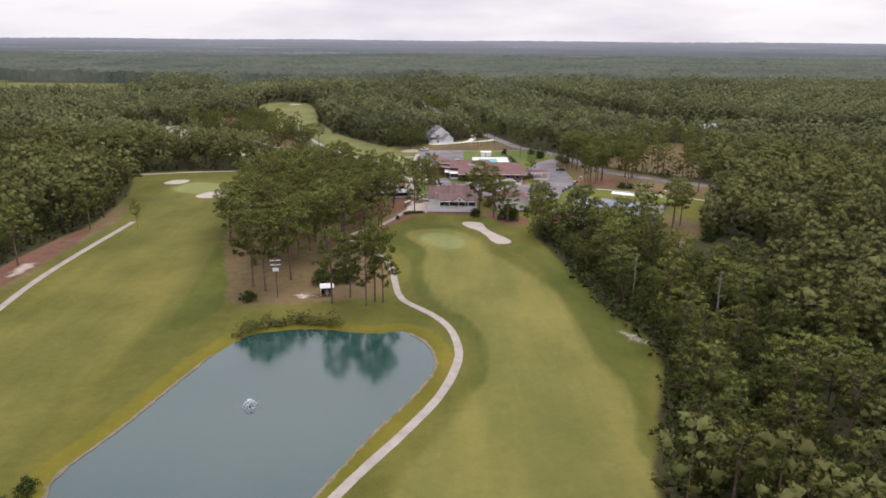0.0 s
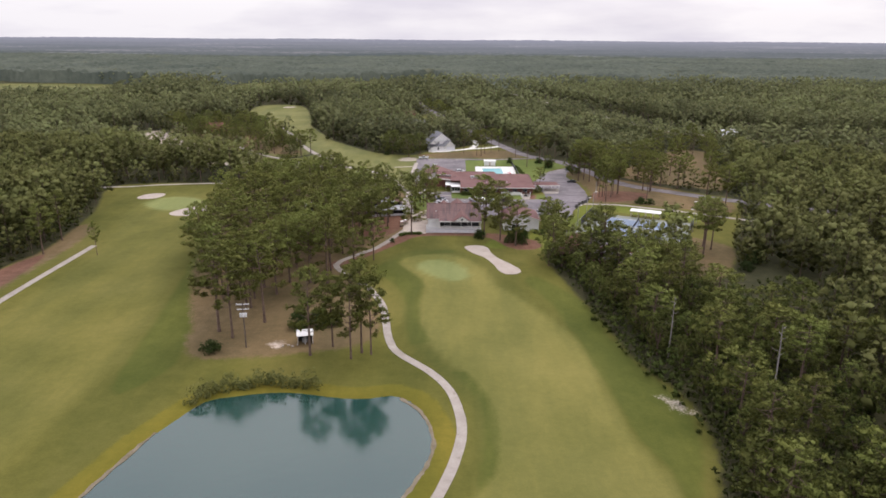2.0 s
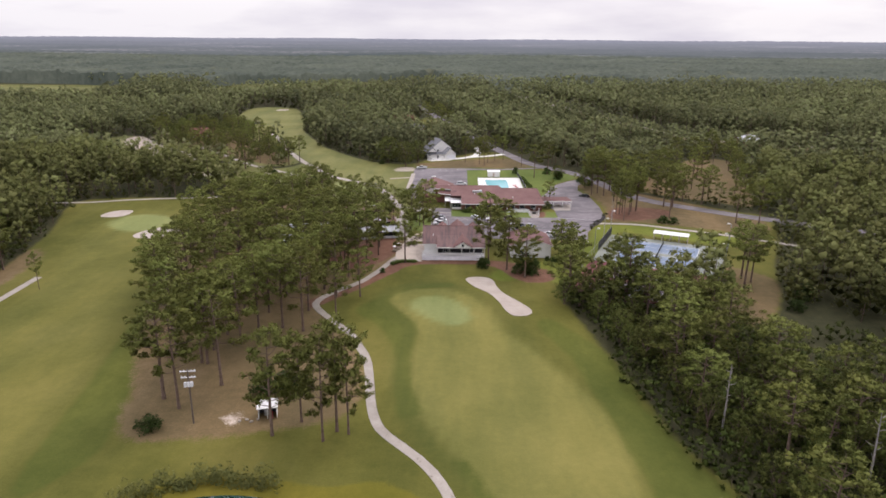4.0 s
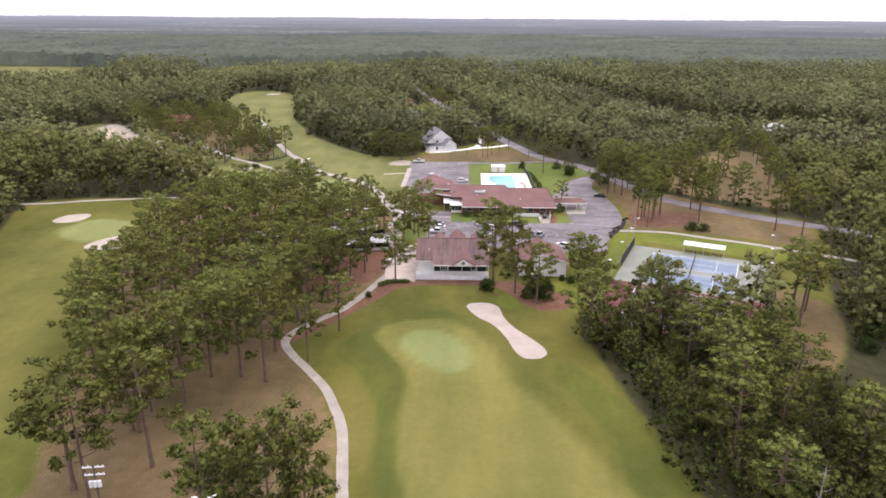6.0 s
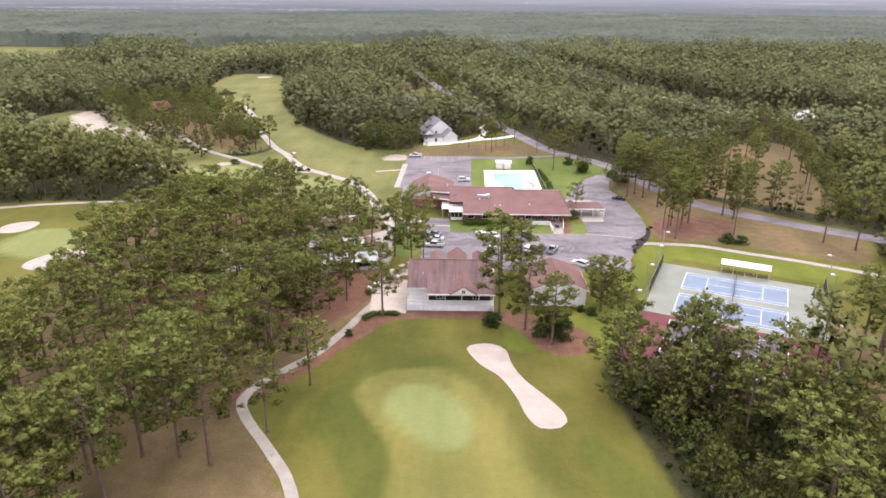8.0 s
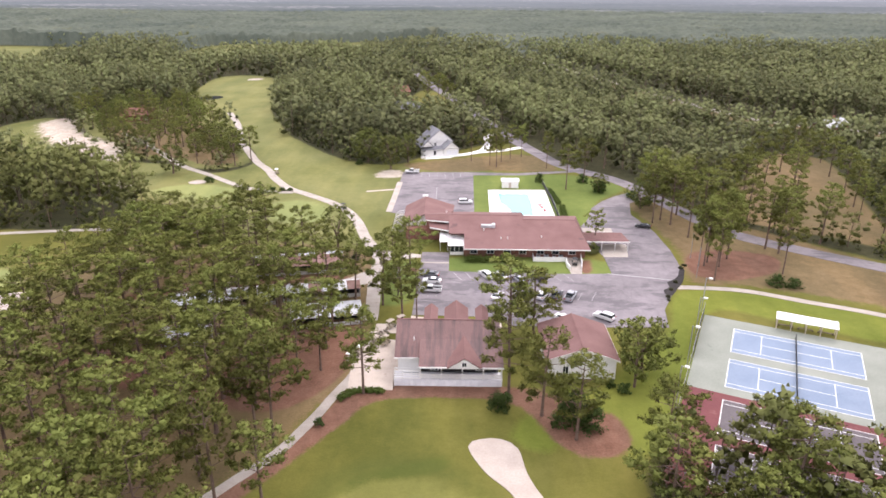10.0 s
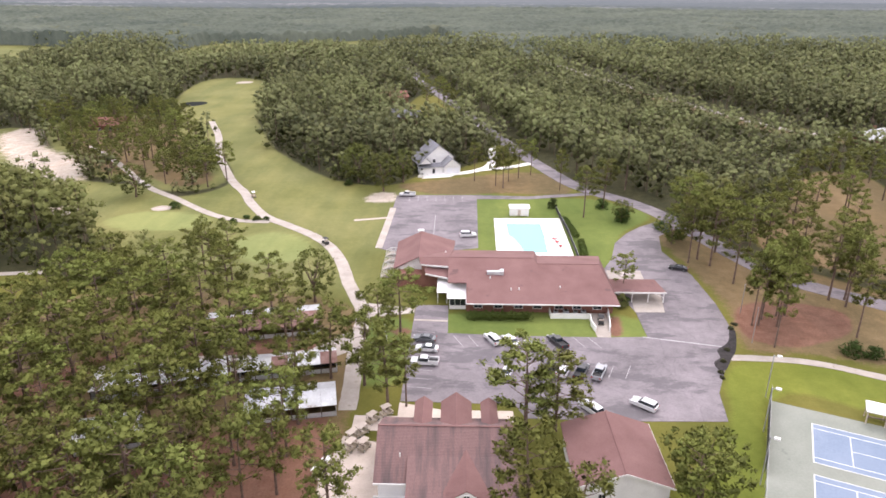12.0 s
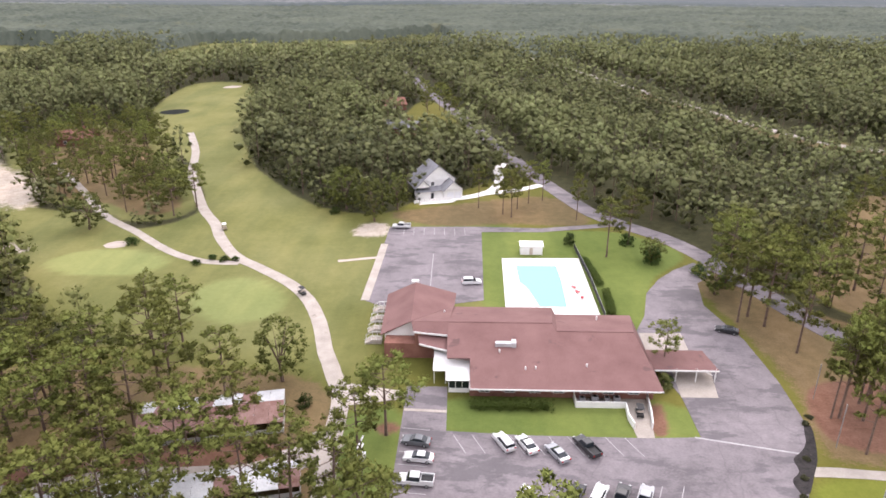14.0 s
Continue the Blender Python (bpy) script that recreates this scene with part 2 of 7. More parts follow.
M_ASPH = asphalt()
M_ROOF = surface("red_brown_shingles", (0.146, 0.076, 0.070), (0.212, 0.119, 0.110), 0.18, 5.0, 0.9, 0.02, stain=(0.128, 0.074, 0.070), stain_at=0.62)
M_WHITE = surface("white_paint", (0.70, 0.69, 0.67), (0.82, 0.81, 0.79), 0.5, 5.0, 0.6, 0.004, vary=0.04)
# near-black for dark parts, and for sheets that paint shade in openings
M_DARK = surface("dark_parts_and_painted_shade", (0.012, 0.012, 0.013), (0.03, 0.03, 0.032), 1.0, 8.0, 0.6, 0.0)
M_TIN = surface("galvanised_sheet", (0.42, 0.43, 0.44), (0.66, 0.67, 0.68), 0.4, 4.0, 0.45, 0.01, 0.35, stain=(0.30, 0.24, 0.21))
# far tree tops, with air haze painted in as extra blue
M_CANOPY = surface("hazed_far_tree_tops", (0.054, 0.067, 0.053), (0.110, 0.123, 0.093), 0.008, 0.16, 0.9, 1.5, spec=0.1, stain=(0.105, 0.110, 0.070), stain_at=0.62)


def distance_material():
    """Forest miles off with pale cut stands; haze painted in as grey-blue and glow."""
    m, n, l, p = nodes_of("hazed_distant_forest")
    co = n.new("ShaderNodeTexCoord").outputs["Object"]
    mp = n.new("ShaderNodeMapping")
    mp.inputs["Scale"].default_value = (0.35, 1.0, 1.0)
    l.new(co, mp.inputs["Vector"])
    a, b = noise_of(n, l, mp.outputs[0], 0.0045, 5.0), noise_of(n, l, mp.outputs[0], 0.05, 4.0)
    f = maths(n, l, "ADD", maths(n, l, "MULTIPLY", a, 0.7), maths(n, l, "MULTIPLY", b, 0.3))
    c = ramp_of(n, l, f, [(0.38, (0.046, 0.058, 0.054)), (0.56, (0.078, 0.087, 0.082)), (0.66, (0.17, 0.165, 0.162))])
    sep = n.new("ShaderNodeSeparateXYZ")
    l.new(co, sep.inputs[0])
    # haze put into the colour: more grey-blue with distance
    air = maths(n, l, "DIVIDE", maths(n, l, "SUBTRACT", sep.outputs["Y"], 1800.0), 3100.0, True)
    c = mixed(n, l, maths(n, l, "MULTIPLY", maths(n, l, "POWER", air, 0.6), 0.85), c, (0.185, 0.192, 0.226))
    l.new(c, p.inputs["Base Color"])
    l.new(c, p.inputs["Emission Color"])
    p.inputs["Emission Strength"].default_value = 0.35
    p.inputs["Roughness"].default_value = 1.0
    p.inputs["Specular IOR Level"].default_value = 0.0
    return m


M_DISTANCE = distance_material()
M_FADED = surface("faded_line_paint", (0.27, 0.26, 0.265), (0.48, 0.46, 0.46), 0.6, 3.0, 0.9, 0.0)
M_WATER_FOAM = surface("foam_ring", (0.09, 0.12, 0.12), (0.15, 0.18, 0.18), 1.0, 5.0, 0.3, 0.0)

# ---- shared builders ----
def mesh_of(name, verts, faces, mat, smooth=False):
    me = bpy.data.meshes.new(name)
    me.from_pydata([tuple(v) for v in verts], [], [tuple(f) for f in faces])
    for one in mat if isinstance(mat, (list, tuple)) else [mat]:
        me.materials.append(one)
    if smooth:
        me.shade_smooth()
    me.update()
    return me


def curve_through(pts, step=2.0, closed=False):
    """Catmull-Rom through the corner points, cut to about that step."""
    p = [Vector((a[0], a[1], 0)) for a in pts]
    n, out = len(p), []
    for i in range(n if closed else n - 1):
        p1, p2 = p[i], p[(i + 1) % n]
        p0 = p[i - 1] if closed or i > 0 else p1 * 2 - p2
        p3 = p[(i + 2) % n] if closed or i + 2 < n else p2 * 2 - p1
        k = max(1, int((p2 - p1).length / step))
        for j in range(k):
            t = j / k
            q = 0.5 * (2 * p1 + (p2 - p0) * t + (2 * p0 - 5 * p1 + 4 * p2 - p3) * t * t + (3 * p1 - p0 - 3 * p2 + p3) * t ** 3)
            out.append((q.x, q.y))
    if not closed:
        out.append((p[-1].x, p[-1].y))
    return out


def inside_of(poly, x, y):
    """Signed distance of points to a polygon, positive inside."""
    px, py = np.array([a[0] for a in poly], float), np.array([a[1] for a in poly], float)
    qx, qy = np.roll(px, -1), np.roll(py, -1)
    x, y = np.asarray(x, float), np.asarray(y, float)
    best = np.full(x.shape, 1e9)
    odd = np.zeros(x.shape, bool)
    for ax, ay, bx, by in zip(px, py, qx, qy):
        dx, dy = bx - ax, by - ay
        t = np.clip(((x - ax) * dx + (y - ay) * dy) / (dx * dx + dy * dy + 1e-9), 0, 1)
        best = np.minimum(best, np.hypot(x - ax - t * dx, y - ay - t * dy))
        if ay != by:
            odd ^= ((ay > y) != (by > y)) & (x < (bx - ax) * (y - ay) / (by - ay) + ax)
    return np.where(odd, best, -best)


def line_distance(line, x, y):
    best = np.full(np.asarray(x, float).shape, 1e9)
    for (ax, ay), (bx, by) in zip(line, line[1:]):
        dx, dy = bx - ax, by - ay
        t = np.clip(((x - ax) * dx + (y - ay) * dy) / (dx * dx + dy * dy + 1e-9), 0, 1)
        best = np.minimum(best, np.hypot(x - ax - t * dx, y - ay - t * dy))
    return best


def soft(d, w):
    return np.clip(d / (2 * w) + 0.5, 0, 1)


def slab(name, outline, z, mat, deep=0.3, kind="structure", label="", category=""):
    """A flat piece of paving with a real edge."""
    bm = bmesh.new()
    top = [bm.verts.new((x, y, z)) for x, y in outline]
    face = bm.faces.new(top)
    if face.normal.z < 0:
        face.normal_flip()
    low = [bm.verts.new((x, y, z - deep)) for x, y in outline]
    k = len(top)
    for i in range(k):
        bm.faces.new((top[i], top[(i + 1) % k], low[(i + 1) % k], low[i]))
    bmesh.ops.triangulate(bm, faces=[face])
    bmesh.ops.recalc_face_normals(bm, faces=bm.faces[:])
    me = bpy.data.meshes.new(name)
    bm.to_mesh(me)
    bm.free()
    me.materials.append(mat)
    return tagged(new(name, me), label, category, kind=kind)


def ribbon(name, pts, width, z, mat, label="", category="", ragged=0.0, step=2.0):
    line = curve_through(pts, step)
    rng = random.Random(len(pts) * 7 + int(width * 10))
    verts, faces = [], []
    for i, (x, y) in enumerate(line):
        a, b = line[max(0, i - 1)], line[min(len(line) - 1, i + 1)]
        d = Vector((b[0] - a[0], b[1] - a[1])).normalized()
        for side in (-1, 1):
            w = width / 2 + rng.uniform(-ragged, ragged)
            px, py = x - d.y * w * side, y + d.x * w * side
            verts += [(px, py, z), (px, py, z - 0.3)]
        if i:
            k = 4 * (i - 1)
            faces += [(k, k + 2, k + 6, k + 4), (k, k + 4, k + 5, k + 1), (k + 2, k + 3, k + 7, k + 6)]
    me = mesh_of(name, verts, faces, mat)
    bm = bmesh.new()
    bm.from_mesh(me)
    bmesh.ops.recalc_face_normals(bm, faces=bm.faces[:])
    if sum(f.normal.z for f in bm.faces) < 0:
        bmesh.ops.reverse_faces(bm, faces=bm.faces[:])
    bm.to_mesh(me)
    bm.free()
    return tagged(new(name, me), label, category, kind="structure")


# ---- plan of the course ----
POND = [(-46, 146.7), (-41, 148.7), (-36, 150.1), (-30.6, 150.5), (-25, 149.6), (-19.3, 148.4), (-13.9, 148.5), (-9.9, 149.6), (-6, 147.4), (-3.3, 142.5), (-1.5, 136.1), (-1.2, 132), (-2, 127.7), (-5.2, 119.4), (-8.7, 112.4), (-12.2, 105.2), (-15.4, 98.3), (-19.2, 88.8), (-26, 76), (-40, 70), (-54, 74), (-61, 87), (-62, 94), (-60.8, 99), (-58.8, 105), (-56.8, 113.4), (-54.8, 122), (-52.7, 131.3), (-50, 138.2)]
FAIRWAY = [(-12, 60), (-7.8, 87.6), (-5.6, 95), (-1.1, 103.2), (4.2, 114.6), (7.5, 125.9), (8.7, 139.1), (7.8, 148.2), (4.6, 156.6), (1.1, 163.9), (-3.6, 174), (-5.8, 185.2), (-6.7, 197.8), (-5.3, 205.7), (-5.6, 213.1), (-8.5, 219.2), (-12.4, 224.8), (-14.3, 230.8), (-13, 236), (-9, 239.7), (-3.9, 241), (2.5, 239.7), (8.6, 233.9), (11.9, 226.5), (14.2, 218.7), (16, 210), (20.4, 203.6), (25, 193), (30.5, 180), (33.3, 168), (33, 152), (34.6, 134), (37.6, 121.6), (37.5, 109), (34.2, 88), (30, 50)]
FAIRWAY_WEST = [(-118, 50), (-110, 150), (-111, 190), (-113, 240), (-124, 285), (-128, 312), (-118, 326), (-104, 318), (-97, 295), (-84, 245), (-77, 205), (-71, 165), (-74, 110), (-80, 50)]
GREEN = [(-8.5, 228.4), (-6, 233), (-1.2, 234.4), (3.7, 231.2), (7.2, 225.2), (8.1, 219.6), (5.8, 215.4), (2.6, 214.5), (-1.8, 217.7), (-6, 222.6)]
GREEN_WEST = [(-124.9, 304.7), (-122.1, 314.7), (-117.7, 317.4), (-107.5, 315.2), (-101.2, 307.9), (-103, 297.2), (-109.3, 293.6), (-117.6, 295.6)]
GREEN_PUTT = [(-57.5, 367.5), (-55, 374.9), (-48.3, 378), (-40.2, 374.5), (-35, 366.1), (-36.5, 357), (-45.5, 354), (-53, 359)]
GREEN_NORTH = [(-100, 392), (-88, 396), (-72, 390), (-74, 380), (-90, 378), (-102, 384)]
FAR_FAIR = [(-172, 700), (-146, 700), (-118, 600), (-108, 553), (-85, 488), (-70, 460), (-50, 430), (-30, 405), (-26, 385), (-42, 392), (-62, 420), (-88, 455), (-110, 490), (-130, 522), (-148, 566), (-158, 612)]
FIELDS = [[(-680, 1004), (-580, 998), (-500, 986), (-440, 968), (-385, 955), (-372, 780), (-430, 730), (-560, 700), (-680, 720)], [(-285, 1010), (-186, 1034), (-48, 1125), (-20, 1140), (-10, 985), (-80, 930), (-186, 868), (-280, 850)]]
OPEN_LAND = [
    [(-120, 20), (-127, 150), (-134, 195), (-133, 225), (-131, 244), (-139, 290), (-152, 338), (-108, 346), (-84, 342), (-62, 346), (-80, 352), (-95, 368), (-133, 410), (-165, 423), (-195, 440), (-226, 490), (-215, 524), (-178, 484), (-150, 460), (-133, 432), (-106, 424), (-90, 412), (-78, 431), (-98, 479), (-123, 516), (-151, 565), (-170, 613), (-181, 704), (-141, 704), (-111, 598), (-102, 553), (-77, 488), (-68, 472), (-49, 444), (-36, 432), (-20, 428), (-10, 440), (4, 452), (24, 470), (36, 462), (42, 444), (46, 430), (64, 408), (70, 392), (78, 372), (96, 352), (118, 330), (128, 320), (118, 290), (104, 262), (92, 232), (78, 214), (72, 224), (84, 250), (62, 240), (44, 250), (35, 244), (33, 236), (34.4, 222), (38, 199), (40.5, 184), (43, 165), (46.4, 155.6), (49, 146), (48, 131.5), (42, 115), (37, 100), (34, 88), (32, 20)],
    [(90, 369), (98, 392), (116, 412), (134, 440), (150, 454), (162, 442), (152, 404), (142, 372), (130, 338), (116, 346), (101, 355)],
    [(118, 664), (138, 592), (150, 552), (164, 526), (186, 504), (230, 482), (330, 460), (330, 482), (230, 502), (192, 522), (172, 541), (160, 572), (149, 611), (130, 685)],
    [(-138, 442), (-110, 428), (-93, 418), (-80, 430), (-98, 470), (-122, 512), (-148, 556), (-186, 562), (-202, 532), (-180, 492)],
    [(-26, 545), (-18, 640), (2, 606), (13, 560), (-4, 540)],
]
STRAW = [
    [(-56, 166), (-62, 184), (-73, 214), (-80, 241), (-95, 296), (-88, 330), (-60, 336), (-20, 331), (-14, 300), (-14, 270), (-19, 257), (-26, 243), (-33, 229), (-25, 214), (-19, 200), (-16, 188), (-17, 174), (-30, 168), (-44, 165)],
    [(64, 313), (67, 332), (66, 350), (63, 378), (68, 388), (84, 370), (110, 336), (124, 318), (116, 296), (100, 302), (78, 311)],
    [(90, 369), (98, 392), (116, 412), (134, 440), (150, 454), (162, 442), (152, 404), (142, 372), (130, 338), (116, 346), (101, 355)],
    [(118, 664), (138, 592), (150, 552), (164, 526), (186, 504), (230, 482), (330, 460), (330, 482), (230, 502), (192, 522), (172, 541), (160, 572), (149, 611), (130, 685)],
    [(86, 262), (98, 250), (94, 236), (80, 216), (76, 222), (85, 246)],
    [(-130, 170), (-135, 195), (-133, 225), (-131, 244), (-136, 270), (-128, 268), (-124, 244), (-123, 204), (-122, 176)],
    [(-136, 448), (-108, 434), (-94, 424), (-86, 434), (-104, 468), (-126, 506), (-150, 545), (-178, 548), (-188, 524), (-170, 496)],
    [(-2, 418), (20, 420), (44, 420), (42, 440), (32, 448), (8, 440), (-16, 428)],
]
RED_STRAW = [
    [(-34, 224), (-27, 233), (-20, 243), (-13, 254), (-8, 260), (12, 260.5), (18, 256), (21, 249), (26, 245), (33, 247), (33, 255), (27, 260), (20, 263.5), (13, 265), (-8, 266), (-14, 264), (-18, 254), (-24, 244), (-30, 236), (-36, 229)],
    [(-17, 266), (-14, 282), (-20, 290), (-32, 284), (-60, 276), (-72, 286), (-62, 300), (-42, 302), (-26, 303), (-22, 314), (-46, 312), (-64, 306), (-80, 292), (-68, 268), (-40, 258), (-26, 256)],
    [(-134, 166), (-134, 200), (-132, 226), (-128, 236), (-125, 222), (-124, 196), (-125, 172)],
    [(66, 317), (67, 328), (72, 334), (82, 335), (92, 330), (88, 320), (80, 316), (74, 314)],
    [(-9, 318.5), (-6, 321), (-4.2, 318.5), (-6, 316)],
    [(37, 317.5), (39.8, 317.5), (41, 327), (38.8, 327)],
]
LUSH = [
    [(33, 244), (46, 259), (62, 296), (80, 290), (98, 282), (108, 290), (98, 296), (87, 301), (75.5, 306.5), (61, 308), (55, 301), (51, 288), (36, 270), (28, 258), (31, 248)],
    [(14, 250), (22, 262), (28, 266), (30, 262), (24, 252), (20, 246)],
]
LAWN = [
    [(3.5, 316), (45, 317), (42, 327), (3.5, 327)], [(12, 362), (45, 345), (47, 360), (54, 380), (66, 397), (52, 413), (30, 414), (12, 415)],
    [(-14, 300), (-5, 300), (-3.5, 322), (-14, 322)],
]
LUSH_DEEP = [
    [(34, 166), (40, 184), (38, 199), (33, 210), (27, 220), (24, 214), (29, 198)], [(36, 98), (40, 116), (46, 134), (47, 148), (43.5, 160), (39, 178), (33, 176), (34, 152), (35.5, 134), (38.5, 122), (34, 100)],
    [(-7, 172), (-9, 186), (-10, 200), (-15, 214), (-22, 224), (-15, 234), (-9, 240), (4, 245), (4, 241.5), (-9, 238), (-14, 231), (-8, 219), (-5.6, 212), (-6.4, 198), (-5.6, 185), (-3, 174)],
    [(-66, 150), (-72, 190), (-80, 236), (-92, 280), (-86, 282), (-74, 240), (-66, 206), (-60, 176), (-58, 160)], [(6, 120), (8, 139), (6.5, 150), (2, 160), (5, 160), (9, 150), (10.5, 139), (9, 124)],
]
SAND_BARE = [[(-212, 516), (-203, 522), (-178, 484), (-150, 460), (-134, 431), (-152, 437), (-182, 464), (-208, 500)], [(-24, 418), (-17, 419), (-16, 409), (-25, 408)], [(-40, 172.4), (-37.4, 173.8), (-35.6, 171.2), (-38, 169.6)], [(43.2, 150), (45.2, 149.4), (48.5, 143), (47, 142.4)], [(-127, 184), (-125, 190), (-126, 198), (-129, 196)],
             [(-131, 398), (-122, 400), (-112, 394), (-120, 391)]]
PATH_SOUTH = [(-27, 66), (-16.5, 87.5), (-12.2, 95.7), (-8, 103.1), (-4.3, 110.1), (-0.7, 117.8), (2.2, 127), (3.8, 136.2), (3.4, 143.5), (1.7, 151.4), (-1.8, 158.3), (-6.3, 163.8), (-10.3, 168.8), (-12.6, 175.9), (-14, 185), (-14.9, 191.4), (-16.2, 197.2), (-18.4, 202.8), (-20.6, 208), (-26, 216), (-31, 223), (-33, 228), (-31.4, 233.1), (-29, 236.5), (-26.4, 240.1), (-22.9, 244.7), (-20.3, 250.5), (-18.2, 255.9), (-16.2, 262), (-14, 268), (-12.5, 275)]
PATH_WEST = [(-114, 158), (-116.7, 180.5), (-117.5, 203.6), (-117, 246)]
PATH_WEST_GREEN = [(-166, 334), (-147, 336.4), (-132.9, 341), (-112, 345), (-96, 347)]
CART_A = [(-158, 486), (-133.3, 458.2), (-106.3, 424.4), (-89.7, 409.6), (-73.6, 394.6), (-61.9, 388), (-52, 387.1)]
CART_B = [(-124, 545), (-108, 508), (-97, 474), (-88, 454), (-77.2, 431), (-69, 417.7), (-63.3, 405.8), (-55, 392.4), (-45.8, 384), (-36.5, 375.5), (-29.7, 366.3), (-24.9, 355.3), (-21.4, 343.4), (-18.3, 335), (-15.5, 326), (-15, 312), (-14, 300), (-13.5, 290)]
YARD_ROAD = [(-62, 300), (-45.4, 304.2), (-29, 305.6), (-22, 308.5), (-15, 316)]
ROAD = [(-40, 790), (-6, 639), (5.9, 594), (15.4, 551), (26.2, 506), (34.5, 472), (43, 444), (48, 430), (55, 420), (63, 411), (70, 398), (78, 372), (87, 349), (104.6, 333), (121, 321), (150, 304), (190, 290), (260, 280), (420, 280)]
ROAD_EAST = [(60, 930), (90, 830), (108, 760), (127.7, 683), (146.8, 609), (158, 570), (170, 539), (190, 520), (230, 500), (330, 480)]

gx = np.concatenate([-np.geomspace(4900, 262, 26), np.arange(-250, 170, 1.9), np.geomspace(172, 4900, 30)])
gy = np.concatenate([[-4900, -2500, -1200, -600, -300, -150, -60, 0, 30, 50], np.arange(60, 470, 1.9), np.geomspace(472, 760, 70), np.geomspace(780, 4950, 22)])
GX, GY = np.meshgrid(gx, gy)
fx, fy = GX.ravel(), GY.ravel()


def zone(polys, w, x=fx, y=fy):
    out = np.zeros(x.shape)
    for poly in polys:
        out = np.maximum(out, soft(inside_of(curve_through(poly, 3.0, True), x, y), w))
    return out


pond_d = inside_of(curve_through(POND, 1.5, True), fx, fy)
z_ground = np.where(pond_d > -0.6, -np.clip((pond_d + 0.6) * 0.5, 0, 2.2), 0.0)
cover_a = np.stack([np.maximum(zone([FAIRWAY, FAR_FAIR], 1.0), 0.4 * zone([FAIRWAY_WEST], 2.5)), zone([GREEN, GREEN_WEST, GREEN_PUTT, GREEN_NORTH], 0.7), zone(STRAW, 3.0), zone(RED_STRAW, 1.4)], 1)
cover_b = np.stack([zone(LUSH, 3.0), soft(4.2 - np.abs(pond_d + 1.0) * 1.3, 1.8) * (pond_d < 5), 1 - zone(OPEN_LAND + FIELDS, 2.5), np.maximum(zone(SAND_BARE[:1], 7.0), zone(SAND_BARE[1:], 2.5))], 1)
nx, ny = len(gx), len(gy)
idx = np.arange(nx * ny).reshape(ny, nx)
g_faces = np.stack([idx[:-1, :-1], idx[:-1, 1:], idx[1:, 1:], idx[1:, :-1]], -1).reshape(-1, 4)
ground_me = bpy.data.meshes.new("ground")
ground_me.from_pydata(np.stack([fx, fy, z_ground], 1).tolist(), [], g_faces.tolist())
NORTH_LAWN = [(-240, 540), (-190, 720), (-130, 720), (-40, 445), (-10, 425), (14, 418), (12, 364), (-14, 360), (-14, 332), (-60, 344), (-90, 360), (-140, 405), (-230, 440)]
north = zone([NORTH_LAWN] + FIELDS, 9.0)
fair_d = inside_of(curve_through(FAIRWAY, 2.0, True), fx, fy)
fringe = soft(1.7 - np.abs(fair_d + 1.9), 1.3) * np.clip((fy - 100) / 60, 0, 1) * np.where(fx > 12, 0.3, 0.75)
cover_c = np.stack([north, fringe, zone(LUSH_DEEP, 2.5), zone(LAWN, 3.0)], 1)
for cover_name, values in (("cover_a", cover_a), ("cover_b", cover_b), ("cover_c", cover_c)):
    at = ground_me.attributes.new(cover_name, "FLOAT_COLOR", "POINT")
    at.data.foreach_set("color", values.astype(np.float32).ravel())
ground_me.materials.append(M_GROUND)
ground_me.shade_smooth()
ground = tagged(new("ground", ground_me), "mown golf course turf with pine straw and bare soil", "ground", kind="structure")

# water
m, n, l, p = nodes_of("pond_water")
co = n.new("ShaderNodeTexCoord").outputs["Object"]
p.inputs["Base Color"].default_value = (0.013, 0.050, 0.041, 1)
p.inputs["Roughness"].default_value = 0.10
p.inputs["IOR"].default_value = 1.88
ripple = maths(n, l, "ADD", noise_of(n, l, co, 1.6, 3.0), maths(n, l, "MULTIPLY", noise_of(n, l, co, 0.3, 2.0), 1.5))
bumped(n, l, p, ripple, 0.25, 0.05)
M_WATER = m
slab("water", curve_through(POND, 2.0, True), -0.28, M_WATER, 0.1, label="still blue-green pond water", category="water")

SHORE = curve_through([(-8, 148.6), (-3.3, 142.5), (-1.2, 132), (-5.2, 119.4), (-12.2, 105.2), (-19.2, 88.8), (-26, 76), (-40, 70), (-54, 74), (-61, 87), (-62, 94), (-58.8, 105), (-54.8, 122), (-51.5, 136)], 1.0)

M_SHORE = surface("damp_shore_sand", (0.13, 0.105, 0.06), (0.25, 0.21, 0.155), 0.4, 4.0, 0.95, 0.02)
# bunkers, paths, roads, lots
BUNKERS = [
    [(7.1, 247.2), (9.1, 249.1), (12.5, 249.2), (15, 246.8), (15.9, 240.9), (17.9, 235.4), (21, 230.3), (23.4, 225.6), (23.6, 222.6), (22.2, 221), (18.8, 220.9), (16.9, 224.3), (15.6, 230.2), (13.1, 236.7), (9.5, 241.3)],
    [(-131.3, 314.4), (-130.3, 321), (-124.4, 322), (-125, 315)], [(-107, 288), (-106, 294), (-99, 301), (-95, 299), (-96.7, 291.8), (-100.6, 286.5)],
    [(-154, 688), (-153, 696), (-146, 696), (-147, 689)], [(-92.6, 398.6), (-91.2, 400.6), (-88.6, 400.2), (-88.4, 398.2), (-90.4, 397.4)],
]


